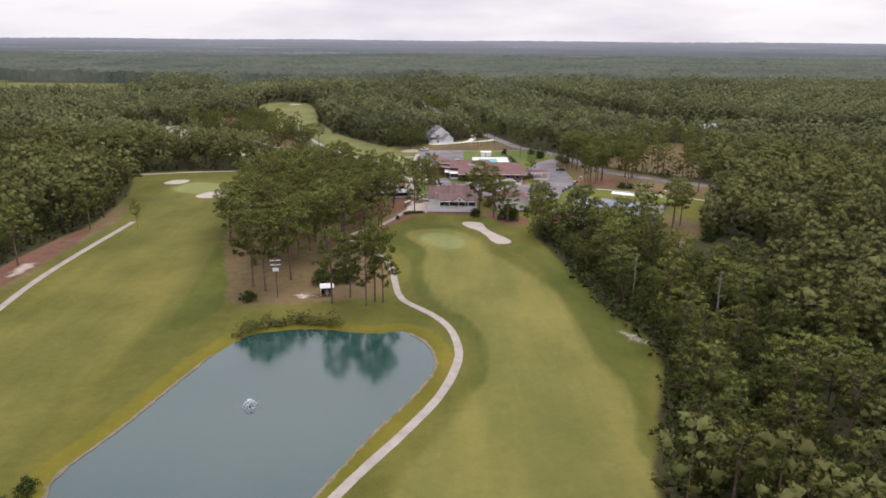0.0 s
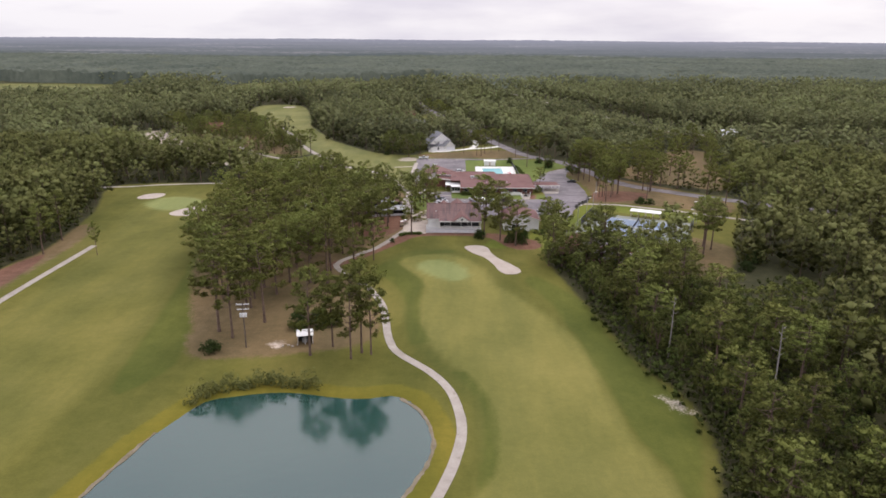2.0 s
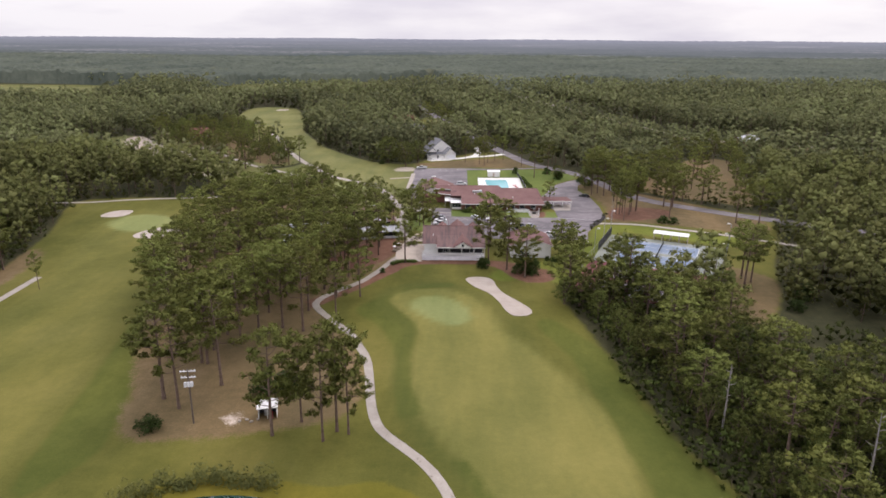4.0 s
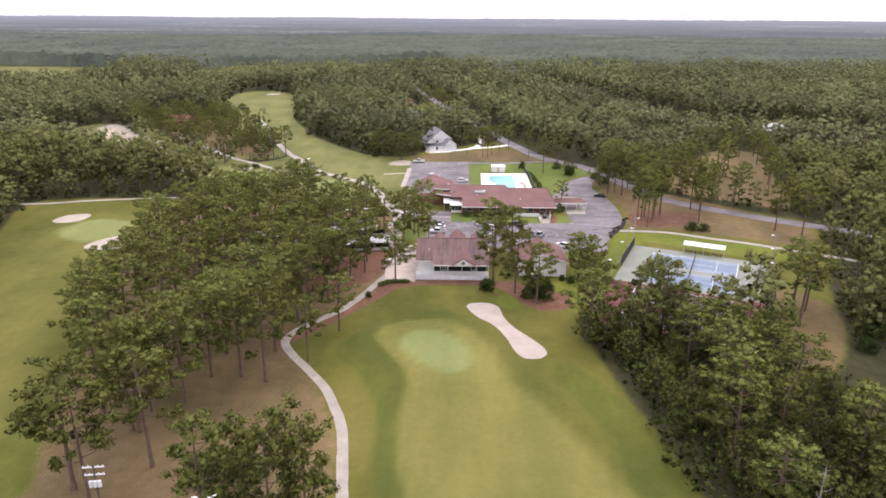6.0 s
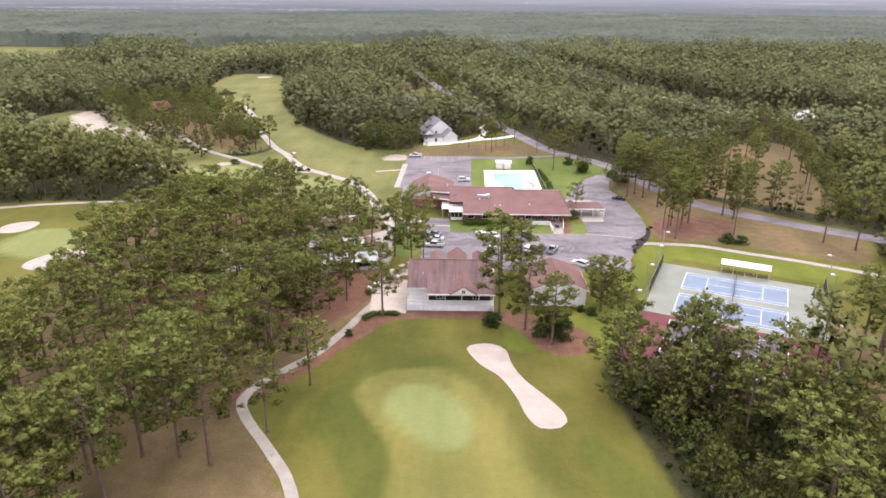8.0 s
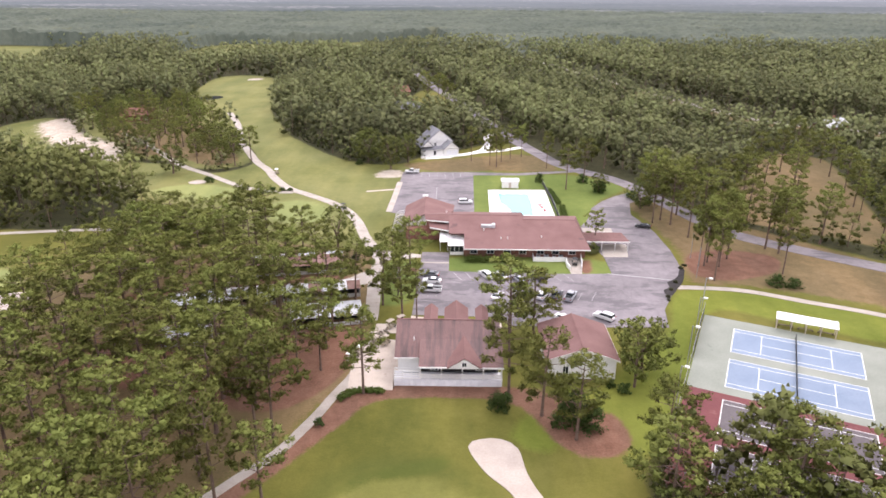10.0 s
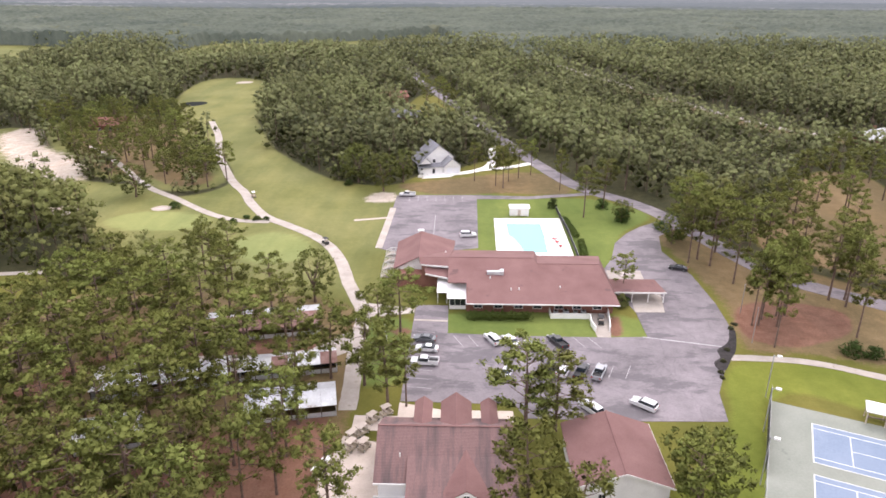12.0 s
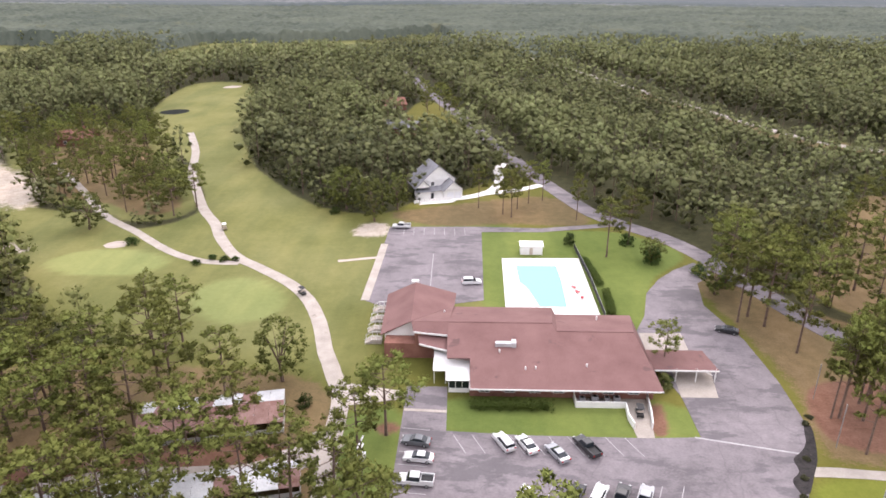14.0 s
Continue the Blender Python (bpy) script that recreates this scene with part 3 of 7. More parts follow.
def bunker(outline):
    """A sand hollow: a raked bowl of sand inside a low lip."""
    line = curve_through(outline, 1.2, True)
    cx, cy = sum(a for a, _ in line) / len(line), sum(b for _, b in line) / len(line)
    bm = bmesh.new()
    rings = []
    for inset, z in ((0.0, 0.0), (0.0, 0.10), (0.5, 0.03), (1.2, 0.015)):
        ring = []
        k = len(line)
        for i, (x, y) in enumerate(line):
            a, b = line[i - 1], line[(i + 1) % k]
            d = Vector((b[0] - a[0], b[1] - a[1])).normalized()
            sx, sy = -d.y * inset, d.x * inset
            if (x + sx - cx) ** 2 + (y + sy - cy) ** 2 > (x - cx) ** 2 + (y - cy) ** 2 and len(outline) < 8:
                sx, sy = -sx, -sy
            ring.append(bm.verts.new((x + sx * BUNKER_TURN, y + sy * BUNKER_TURN, z)))
        rings.append(ring)
    for a, b in zip(rings, rings[1:]):
        for i in range(len(a)):
            bm.faces.new((a[i], a[(i + 1) % len(a)], b[(i + 1) % len(a)], b[i]))
    f = bm.faces.new(rings[-1])
    bmesh.ops.triangulate(bm, faces=[f])
    bmesh.ops.recalc_face_normals(bm, faces=bm.faces[:])
    me = bpy.data.meshes.new("bunker")
    bm.to_mesh(me)
    bm.free()
    me.materials.append(M_SAND)
    return tagged(new("bunker", me), "pale raked sand bunker beside a green", "bunker", "sand bunkers", "structure")


BUNKER_TURN = -1
for outline in BUNKERS:
    bunker(outline)
ribbon("path_south", PATH_SOUTH, 1.9, 0.05, M_CONC, "pale worn concrete cart path curving past the pond", "cart path", 0.05)
ribbon("shore", SHORE, 0.8, -0.2, M_SHORE, "pale sandy rim along the pond's edge", "shore", 0.18, 1.0)
ribbon("path_west", PATH_WEST, 2.1, 0.05, M_CONC, "straight concrete cart path along the fairway", "cart path", 0.05)
ribbon("path_west_green", PATH_WEST_GREEN, 2.2, 0.05, M_CONC, "concrete cart path behind the green", "cart path", 0.05)
ribbon("path_north", CART_A, 2.6, 0.05, M_CONC, "sandy concrete cart path under trees", "cart path", 0.08)
ribbon("path_club", CART_B, 3.2, 0.056, M_CONC, "pale concrete cart path winding to the clubhouse", "cart path", 0.08)
ribbon("road_yard", YARD_ROAD, 6.0, 0.044, M_CONC, "pale concrete yard road by cart sheds", "road", 0.3)
ribbon("road", ROAD, 6.5, 0.05, M_ASPH, "worn grey asphalt road through pines", "road", 0.1, 5.0)
ribbon("road_east", ROAD_EAST, 6.0, 0.05, M_CONC, "pale sandy road through the woods", "road", 0.3, 8.0)
ribbon("path_court", [(59, 309.5), (66, 309.3), (75.5, 307.7), (87, 302.2), (98, 297.1), (112, 289), (126, 280)], 2.2, 0.05, M_CONC, "narrow concrete path beside the tennis courts", "path", 0.08)
LOT = [(-4.6, 293), (-4, 331), (3.4, 331), (3.4, 318), (16, 317.2), (36.5, 317), (45, 317.5), (45.3, 329), (44, 336), (41.5, 342), (43, 353), (46.5, 360), (50, 372), (55, 380), (60.5, 386), (67, 391), (72, 386), (64, 378), (61.5, 366), (64.5, 350), (64.8, 334), (63.8, 321), (61, 312.5), (56.5, 305), (52.5, 297), (51, 288.5), (36, 288.2), (17, 288.5), (15.5, 292.5)]
slab("pavement_lot", LOT, 0.045, M_ASPH, label="patched grey asphalt parking lot with faded lines", category="parking lot")
slab("pavement_upper_lot", [(-16.2, 366), (-15.4, 416), (12, 417), (44, 416), (50, 419), (49, 422), (44, 419), (12, 420), (-15.4, 418), (-16, 400)][:3] + [(30, 416.2), (50, 421), (52, 418.5), (30, 413), (12, 412.5), (11.2, 367), (-9, 361)], 0.038, M_ASPH, label="faded grey asphalt upper parking lot", category="parking lot")

# ---- builders for things and their parts ----
def part(name, bm, material, parent, label="", smooth=False):
    """Links a bmesh as one mesh object under a thing or a part."""
    bmesh.ops.recalc_face_normals(bm, faces=bm.faces[:])
    me = bpy.data.meshes.new(name)
    bm.to_mesh(me)
    bm.free()
    me.materials.append(material)
    if smooth:
        me.shade_smooth()
    ob = new(name, me)
    ob.parent = parent
    if label:
        ob["label"] = label
    return ob


def thing(name, label, category, x=0, y=0, z=0, turn=0, group=""):
    ob = tagged(new(name), label, category, group)
    ob.matrix_world = pose(x, y, z, 0, 0, turn)
    return ob


def box(x0, y0, z0, x1, y1, z1, bevel=0.0, bm=None):
    bm = bm or bmesh.new()
    v = [bm.verts.new((x, y, z)) for z in (z0, z1) for x, y in ((x0, y0), (x1, y0), (x1, y1), (x0, y1))]
    f = [bm.faces.new([v[i] for i in q]) for q in ((3, 2, 1, 0), (4, 5, 6, 7), (0, 1, 5, 4), (1, 2, 6, 5), (2, 3, 7, 6), (3, 0, 4, 7))]
    if bevel:
        bmesh.ops.bevel(bm, geom=list({e for q in f for e in q.edges}), offset=bevel, segments=1, affect="EDGES")
    return bm


def sheet(quads, thick=0.16, bm=None):
    """Roof planes as slabs: each a loop of corners, thickened downwards."""
    bm = bm or bmesh.new()
    for q in quads:
        top = [bm.verts.new(c) for c in q]
        low = [bm.verts.new((c[0], c[1], c[2] - thick)) for c in q]
        bm.faces.new(top)
        bm.faces.new(low[::-1])
        for i in range(len(q)):
            j = (i + 1) % len(q)
            bm.faces.new((top[i], low[i], low[j], top[j]))
    return bm


def rod(a, b, r, sides=6, bm=None):
    bm = bm or bmesh.new()
    a, b = Vector(a), Vector(b)
    d = (b - a).normalized()
    u = d.orthogonal().normalized()
    w = d.cross(u)
    rings = [[bm.verts.new(p + (u * math.cos(6.2832 * k / sides) + w * math.sin(6.2832 * k / sides)) * r) for k in range(sides)] for p in (a, b)]
    for k in range(sides):
        bm.faces.new((rings[0][k], rings[0][(k + 1) % sides], rings[1][(k + 1) % sides], rings[1][k]))
    bm.faces.new(rings[0][::-1])
    bm.faces.new(rings[1])
    return bm


def window(parent, x, y, z, w, h, turn=0.0, panes=2):
    """A framed window set 3 cm proud of a wall that faces -y before the turn."""
    frame_ob = part("window", box(-w / 2 - 0.1, -0.05, -0.1, w / 2 + 0.1, 0.06, h + 0.1), M_WHITE, parent, "white window frame")
    frame_ob.matrix_local = pose(x, y, z, 0, 0, turn)
    step = w / panes
    for i in range(panes):
        part("pane", box(-w / 2 + i * step + 0.03, -0.07, 0.02, -w / 2 + (i + 1) * step - 0.03, -0.045, h - 0.02), M_GLASS, frame_ob)
    return frame_ob


M_BRICK = surface("red_brick", (0.16, 0.07, 0.05), (0.27, 0.13, 0.10), 0.6, 9.0, 0.9, 0.01)
M_DECK = surface("white_washed_boards", (0.62, 0.62, 0.66), (0.78, 0.78, 0.80), 0.7, 6.0, 0.7, 0.004)
M_GREY_ROOF = surface("grey_shingles", (0.15, 0.15, 0.165), (0.26, 0.26, 0.275), 0.3, 6.0, 0.9, 0.02)
M_RUST = surface("rusty_sheet", (0.17, 0.085, 0.065), (0.30, 0.19, 0.17), 0.5, 4.0, 0.8, 0.01, stain=(0.36, 0.35, 0.35), stain_at=0.64)
M_HEDGE = leaf_material("hedge_leaves", (0.030, 0.050, 0.014), (0.100, 0.142, 0.036))
M_CLIPPED = leaf_material("clipped_hedge_leaves", (0.052, 0.082, 0.018), (0.160, 0.205, 0.050))
M_SCRUB = leaf_material("dark_scrub_leaves", (0.040, 0.044, 0.022), (0.130, 0.125, 0.070))
M_REED = leaf_material("reed_leaves", (0.115, 0.130, 0.040), (0.27, 0.28, 0.115))
M_POOLDECK = surface("white_pool_deck", (0.66, 0.64, 0.61), (0.78, 0.76, 0.73), 0.3, 4.0, 0.8, 0.005, stain=(0.55, 0.53, 0.50), stain_at=0.66)
M_COURT_GREEN = surface("court_grey_green", (0.195, 0.21, 0.175), (0.27, 0.283, 0.243), 0.12, 3.0, 0.9, 0.004, stain=(0.155, 0.17, 0.145), stain_at=0.63)
M_COURT_BLUE = surface("court_blue", (0.158, 0.204, 0.275), (0.222, 0.268, 0.342), 0.15, 3.0, 0.9, 0.004, stain=(0.17, 0.215, 0.29), stain_at=0.62)
M_COURT_RED = surface("court_maroon", (0.13, 0.042, 0.045), (0.19, 0.065, 0.065), 0.15, 3.0, 0.9, 0.004, stain=(0.22, 0.10, 0.09), stain_at=0.64)
M_COURT_DARK = surface("court_worn_grey", (0.095, 0.08, 0.085), (0.15, 0.13, 0.135), 0.15, 3.0, 0.9, 0.004, stain=(0.21, 0.18, 0.17), stain_at=0.64)
M_LINE = surface("court_line_paint", (0.60, 0.60, 0.58), (0.76, 0.76, 0.74), 0.8, 6.0, 0.8, 0.0)
M_NET = surface("dark_netting", (0.02, 0.02, 0.022), (0.05, 0.05, 0.052), 1.0, 9.0, 0.9, 0.0)
M_STEEL = surface("grey_steel", (0.30, 0.30, 0.31), (0.45, 0.45, 0.46), 1.0, 9.0, 0.5, 0.0, 0.5)
M_POLE = surface("creosote_wood", (0.075, 0.055, 0.045), (0.15, 0.12, 0.10), 1.0, 9.0, 0.9, 0.0)
M_TAN = surface("tan_concrete", (0.44, 0.37, 0.31), (0.58, 0.50, 0.43), 0.35, 4.0, 0.9, 0.006, stain=(0.36, 0.29, 0.23))
m, n, l, p = nodes_of("dark_window_glass")
p.inputs["Base Color"].default_value, p.inputs["Roughness"].default_value = (0.02, 0.025, 0.03, 1), 0.08
M_GLASS = m
m, n, l, p = nodes_of("pool_water")
p.inputs["Base Color"].default_value, p.inputs["Roughness"].default_value = (0.21, 0.50, 0.53, 1), 0.08
p.inputs["Specular IOR Level"].default_value = 0.3
bumped(n, l, p, noise_of(n, l, n.new("ShaderNodeTexCoord").outputs["Object"], 1.5, 3.0), 0.15, 0.04)
M_POOL = m


def streaked_roof():
    """Red-brown shingles with courses, and dark algae streaks that run down the slope."""
    m, n, l, p = nodes_of("streaked_shingles")
    co = n.new("ShaderNodeTexCoord").outputs["Object"]
    mp = n.new("ShaderNodeMapping")
    mp.inputs["Scale"].default_value = (1.0, 0.12, 0.12)
    l.new(co, mp.inputs["Vector"])
    wave = n.new("ShaderNodeTexWave")
    wave.bands_direction = "Y"
    wave.inputs["Scale"].default_value, wave.inputs["Distortion"].default_value = 1.6, 0.6
    l.new(co, wave.inputs["Vector"])
    fine = noise_of(n, l, co, 5.0, 5.0)
    base = ramp_of(n, l, maths(n, l, "ADD", maths(n, l, "MULTIPLY", fine, 0.75), maths(n, l, "MULTIPLY", wave.outputs["Fac"], 0.25)), [(0.3, (0.135, 0.078, 0.072)), (0.7, (0.205, 0.124, 0.116))])
    k = maths(n, l, "ADD", maths(n, l, "MULTIPLY", noise_of(n, l, mp.outputs[0], 0.55, 5.0, 0.65), 0.7), maths(n, l, "MULTIPLY", noise_of(n, l, co, 0.16, 3.0), 0.3))
    col = mixed(n, l, ramp_of(n, l, k, [(0.46, (0, 0, 0)), (0.60, (0.85, 0.85, 0.85))]), base, (0.072, 0.055, 0.056))
    l.new(col, p.inputs["Base Color"])
    p.inputs["Roughness"].default_value = 0.9
    bumped(n, l, p, wave.outputs["Fac"], 0.4, 0.03)
    return m


M_STREAK = streaked_roof()


# ---- golf shop ----
def golf_shop():
    t = thing("golf_shop", "white golf shop with stained red-brown shingle roof and porch", "building", 0, 0, 0)
    part("wall", box(-5.6, 267.4, 0, 13.0, 281.2, 4.45), M_WHITE, t)
    # black panel over the white wall paints the shade of the porch opening
    part("porch_wall", box(-1.4, 267.1, 1.45, 12.9, 267.4, 4.3), M_DARK, t, "black panel painting the shade of the porch recess")
    part("deck", box(-6.2, 264.5, 1.25, 13.6, 267.3, 1.42), M_DECK, t, "white board deck")
    skirt = part("deck_skirt", box(-6.1, 264.55, 0, 13.5, 264.75, 1.22), M_DECK, t, "white boarded deck skirt")
    for i in range(40):
        part("board", box(-6.05 + i * 0.49, 264.52, 0.05, -6.05 + i * 0.49 + 0.46, 264.548, 1.2), M_DECK, skirt)
    part("side_skirt", box(-6.15, 264.6, 0, -6.0, 267.3, 1.22), M_DECK, t)
    # roof: main gable along x, low porch roof, porch pediment, rear gables
    part("roof", sheet([[(-6.2, 266.8, 4.55), (13.4, 266.8, 4.55), (13.4, 274.4, 8.6), (-6.2, 274.4, 8.6)], [(-6.2, 274.4, 8.6), (13.4, 274.4, 8.6), (13.4, 282.0, 4.55), (-6.2, 282.0, 4.55)]], 0.2), M_STREAK, t)
    part("porch_roof", sheet([[(-1.6, 263.7, 4.5), (13.7, 263.7, 4.5), (13.7, 270.3, 6.55), (-1.6, 270.3, 6.55)]], 0.2), M_STREAK, t)
    part("roof_cheek", sheet([[(-1.55, 263.9, 4.5), (-1.55, 267, 4.55), (-1.55, 270.3, 6.5)]], 0.05), M_WHITE, t)
    part("pediment_roof", sheet([[(3.5, 263.2, 4.55), (6.6, 263.2, 6.6), (6.6, 271.3, 6.95), (3.5, 265.0, 4.95)], [(6.6, 263.2, 6.6), (9.7, 263.2, 4.55), (9.7, 265.0, 4.95), (6.6, 271.3, 6.95)]], 0.14), M_ROOF, t)
    bm = bmesh.new()
    tri = [bm.verts.new(c) for c in ((3.9, 263.45, 4.5), (9.3, 263.45, 4.5), (6.6, 263.45, 6.3))]
    bm.faces.new(tri)
    res = bmesh.ops.extrude_face_region(bm, geom=bm.faces[:])
    bmesh.ops.translate(bm, vec=(0, 0.3, 0), verts=[g for g in res["geom"] if isinstance(g, bmesh.types.BMVert)])
    part("pediment", bm, M_WHITE, t, "white boarded pediment")
    window(t, 6.6, 263.4, 4.85, 0.8, 0.8)
    part("fascia", box(-1.6, 263.6, 4.22, 13.7, 263.72, 4.5), M_WHITE, t)
    part("fascia", box(-6.2, 266.7, 4.3, -1.6, 266.82, 4.55), M_WHITE, t)
    for cx, hw, zt in ((0.1, 1.4, 7.6), (5.2, 2.4, 8.4), (10.3, 1.3, 7.5)):
        part("rear_gable_roof", sheet([[(cx - hw, 274.5, zt - hw * 0.75), (cx, 274.5, zt), (cx, 283.5, zt), (cx - hw, 283.5, zt - hw * 0.75)], [(cx, 274.5, zt), (cx + hw, 274.5, zt - hw * 0.75), (cx + hw, 283.5, zt - hw * 0.75), (cx, 283.5, zt)]], 0.15), M_ROOF, t)
        part("rear_gable_wall", box(cx - hw + 0.25, 281.2, 0, cx + hw - 0.25, 283.2, zt - hw * 0.75 - 0.1), M_WHITE, t)
    for x in (-1.3, 2.5, 6.3, 10.1, 13.4):
        part("post", box(x - 0.1, 264.6, 1.42, x + 0.1, 264.8, 4.3), M_WHITE, t)
    for x in (1.2, 9.6):
        window(t, x, 267.05, 1.9, 1.4, 1.6, 0, 2)
    rail = part("railing", box(-1.3, 264.62, 2.35, 13.5, 264.72, 2.47), M_WHITE, t)
    part("lower_rail", box(-1.3, 264.63, 1.6, 13.5, 264.7, 1.68), M_WHITE, rail)
    for i in range(60):
        part("baluster", box(-1.2 + i * 0.245, 264.64, 1.68, -1.2 + i * 0.245 + 0.15, 264.69, 2.35), M_WHITE, rail)
    ramp = part("ramp_railing", bmesh.new(), M_WHITE, t, "stepped white ramp railings")
    for k, (y, z) in enumerate(((264.55, 1.4), (265.5, 1.4), (266.5, 1.4))):
        for dz in (0.45, 1.0):
            part("rail", box(-6.2, y, z + dz - 0.35 * (k == 0), -1.4, y + 0.1, z + dz + 0.2 - 0.35 * (k == 0)), M_WHITE, ramp)
        for x in (-6.1, -4.6, -3.0, -1.5):
            part("post", box(x - 0.06, y, z - 0.2, x + 0.06, y + 0.1, z + 1.15), M_WHITE, ramp)
    part("roof_vent", rod((-2.7, 270.2, 6.0), (-2.7, 270.2, 7.0), 0.09), M_WHITE, t)
    part("ridge_cap", box(-6.2, 274.25, 8.58, 13.4, 274.55, 8.68), M_ROOF, t)


def annex():
    t = thing("annex", "plain white annex with a red-brown gabled roof", "building")
    bm = box(22.2, 267.7, 0, 34.8, 281.3, 4.2)
    v = [bm.verts.new(c) for c in ((22.2, 267.7, 4.2), (34.8, 267.7, 4.2), (28.5, 267.7, 6.3), (22.2, 281.3, 4.2), (34.8, 281.3, 4.2), (28.5, 281.3, 6.3))]
    bm.faces.new(v[:3])
    bm.faces.new(v[3:])
    part("wall", bm, M_WHITE, t)
    part("roof", sheet([[(21.6, 267.2, 4.1), (28.5, 267.2, 6.5), (28.5, 281.9, 6.5), (21.6, 281.9, 4.1)], [(28.5, 267.2, 6.5), (35.4, 267.2, 4.1), (35.4, 281.9, 4.1), (28.5, 281.9, 6.5)]], 0.2), M_ROOF, t)
    part("ridge_cap", box(28.35, 267.2, 6.46, 28.65, 281.9, 6.55), M_ROOF, t)
    part("fascia", sheet([[(21.6, 267.15, 4.1), (28.5, 267.15, 6.5), (28.5, 267.2, 6.5), (21.6, 267.2, 4.1)], [(28.5, 267.15, 6.5), (35.4, 267.15, 4.1), (35.4, 267.2, 4.1), (28.5, 267.2, 6.5)]], 0.3), M_WHITE, t)
    part("fascia", box(35.35, 268, 3.85, 35.45, 281.9, 4.08), M_WHITE, t)
    window(t, 25.5, 267.68, 1.2, 1.0, 1.4)
    window(t, 34.82, 276, 1.4, 1.0, 1.2, 90)


def clubhouse():
    t = thing("clubhouse", "low sprawling clubhouse with red-brown shingle roof and white trim", "building")
    part("wall", box(7.4, 328.2, 0, 40.0, 352.5, 3.2), M_BRICK, t, "dark red brick wall")
    part("west_wall", box(-9.2, 341.0, 0, 7.4, 356.0, 3.2), M_BRICK, t, "dark red brick wall")
    part("wing_wall", box(-9.4, 344.2, 0, 3.9, 362.6, 3.2), M_WHITE, t)
    s1, s2 = [(7.4, 325.7, 3.2), (40.9, 325.7, 3.2), (39.0, 340.9, 6.45), (24.2, 340.9, 6.45), (23.6, 343.2, 6.95), (3.2, 343.2, 6.95), (3.2, 333.2, 4.81), (7.4, 333.2, 4.81)], [(3.2, 343.2, 6.95), (23.6, 343.2, 6.95), (25.4, 357.4, 3.2), (3.9, 357.2, 3.2)]
    part("roof", sheet([s1], 0.22), M_ROOF, t, "broad shingle slope with dark stains")
    part("back_roof", sheet([s2], 0.22), M_ROOF, t)
    part("back_roof", sheet([[(24.2, 340.9, 6.45), (39.0, 340.9, 6.45), (41.6, 354.2, 3.2), (25.8, 354.2, 3.2)]], 0.22), M_ROOF, t)
    part("roof_valley", sheet([[(23.6, 343.2, 6.95), (24.2, 340.9, 6.45), (25.8, 354.2, 3.2), (25.4, 357.4, 3.2)]], 0.22), M_ROOF, t)
    part("hip_roof", sheet([[(40.9, 325.7, 3.2), (41.6, 354.2, 3.2), (39.0, 340.9, 6.45)]], 0.22), M_ROOF, t)
    for x0, x1, y, z in ((3.2, 23.6, 343.2, 6.97), (24.2, 39.0, 340.9, 6.47)):
        part("ridge_cap", box(x0, y - 0.16, z - 0.05, x1, y + 0.16, z + 0.05), M_ROOF, t)
    # west wing, ridge towards the north
    part("wing_roof", sheet([[(-10.3, 344.2, 3.3), (-4.0, 343.4, 6.9), (-4.2, 362.2, 6.6), (-10.6, 363.0, 3.2)]], 0.22), M_ROOF, t)
    part("wing_roof", sheet([[(-4.0, 343.4, 6.9), (4.4, 357.0, 3.6), (4.8, 364.0, 3.2), (-4.2, 362.2, 6.6)]], 0.22), M_ROOF, t)
    part("roof_valley", sheet([[(-4.0, 343.2, 6.93), (3.3, 343.2, 6.93), (4.4, 357.0, 3.6)]], 0.22), M_ROOF, t)
    part("step_roof", sheet([[(-4.0, 343.3, 6.9), (3.2, 343.3, 6.9), (3.2, 339.6, 6.0), (-3.4, 340.6, 6.1)]], 0.18), M_ROOF, t)
    part("step_roof", sheet([[(-2.6, 341, 5.3), (3.2, 341, 5.3), (3.2, 336.6, 4.4), (-2.2, 338.6, 4.6)]], 0.18), M_ROOF, t)
    part("fascia", sheet([[(-3.4, 340.55, 6.14), (3.2, 339.55, 6.04), (3.2, 339.45, 6.04), (-3.4, 340.45, 6.14)]], 0.34), M_WHITE, t)
    part("fascia", sheet([[(-2.2, 338.55, 4.64), (3.2, 336.55, 4.44), (3.2, 336.45, 4.44), (-2.2, 338.45, 4.64)]], 0.34), M_WHITE, t)
    part("gable_wall", box(-3.2, 340.8, 3.1, 3.1, 341.2, 5.8), M_BRICK, t)
    part("wing_gable", sheet([[(-9.4, 344.3, 3.2), (-9.4, 344.5, 3.2), (-4.1, 344.5, 6.5), (-4.1, 344.3, 6.5)], [(-4.1, 344.3, 6.5), (-4.1, 344.5, 6.5), (3.0, 344.5, 6.5), (3.0, 344.3, 6.5)]], 0.2), M_WHITE, t)
    bm = bmesh.new()
    bm.faces.new([bm.verts.new(c) for c in ((-9.4, 344.25, 3.1), (3.0, 344.25, 3.1), (3.0, 344.25, 6.4), (-4.1, 344.25, 6.45))])
    part("wing_gable_wall", bm, M_WHITE, t)
    part("fascia", box(7.4, 325.58, 2.95, 40.9, 325.7, 3.2), M_WHITE, t, "white eaves board")
    part("fascia", box(7.3, 325.7, 2.95, 7.4, 333.2, 3.2), M_WHITE, t)
    part("awning", sheet([[(0.7, 331.9, 2.85), (3.1, 331.9, 2.85), (3.1, 339.0, 3.15), (0.7, 339.0, 3.15)]], 0.12), M_WHITE, t, "white sheet awning")
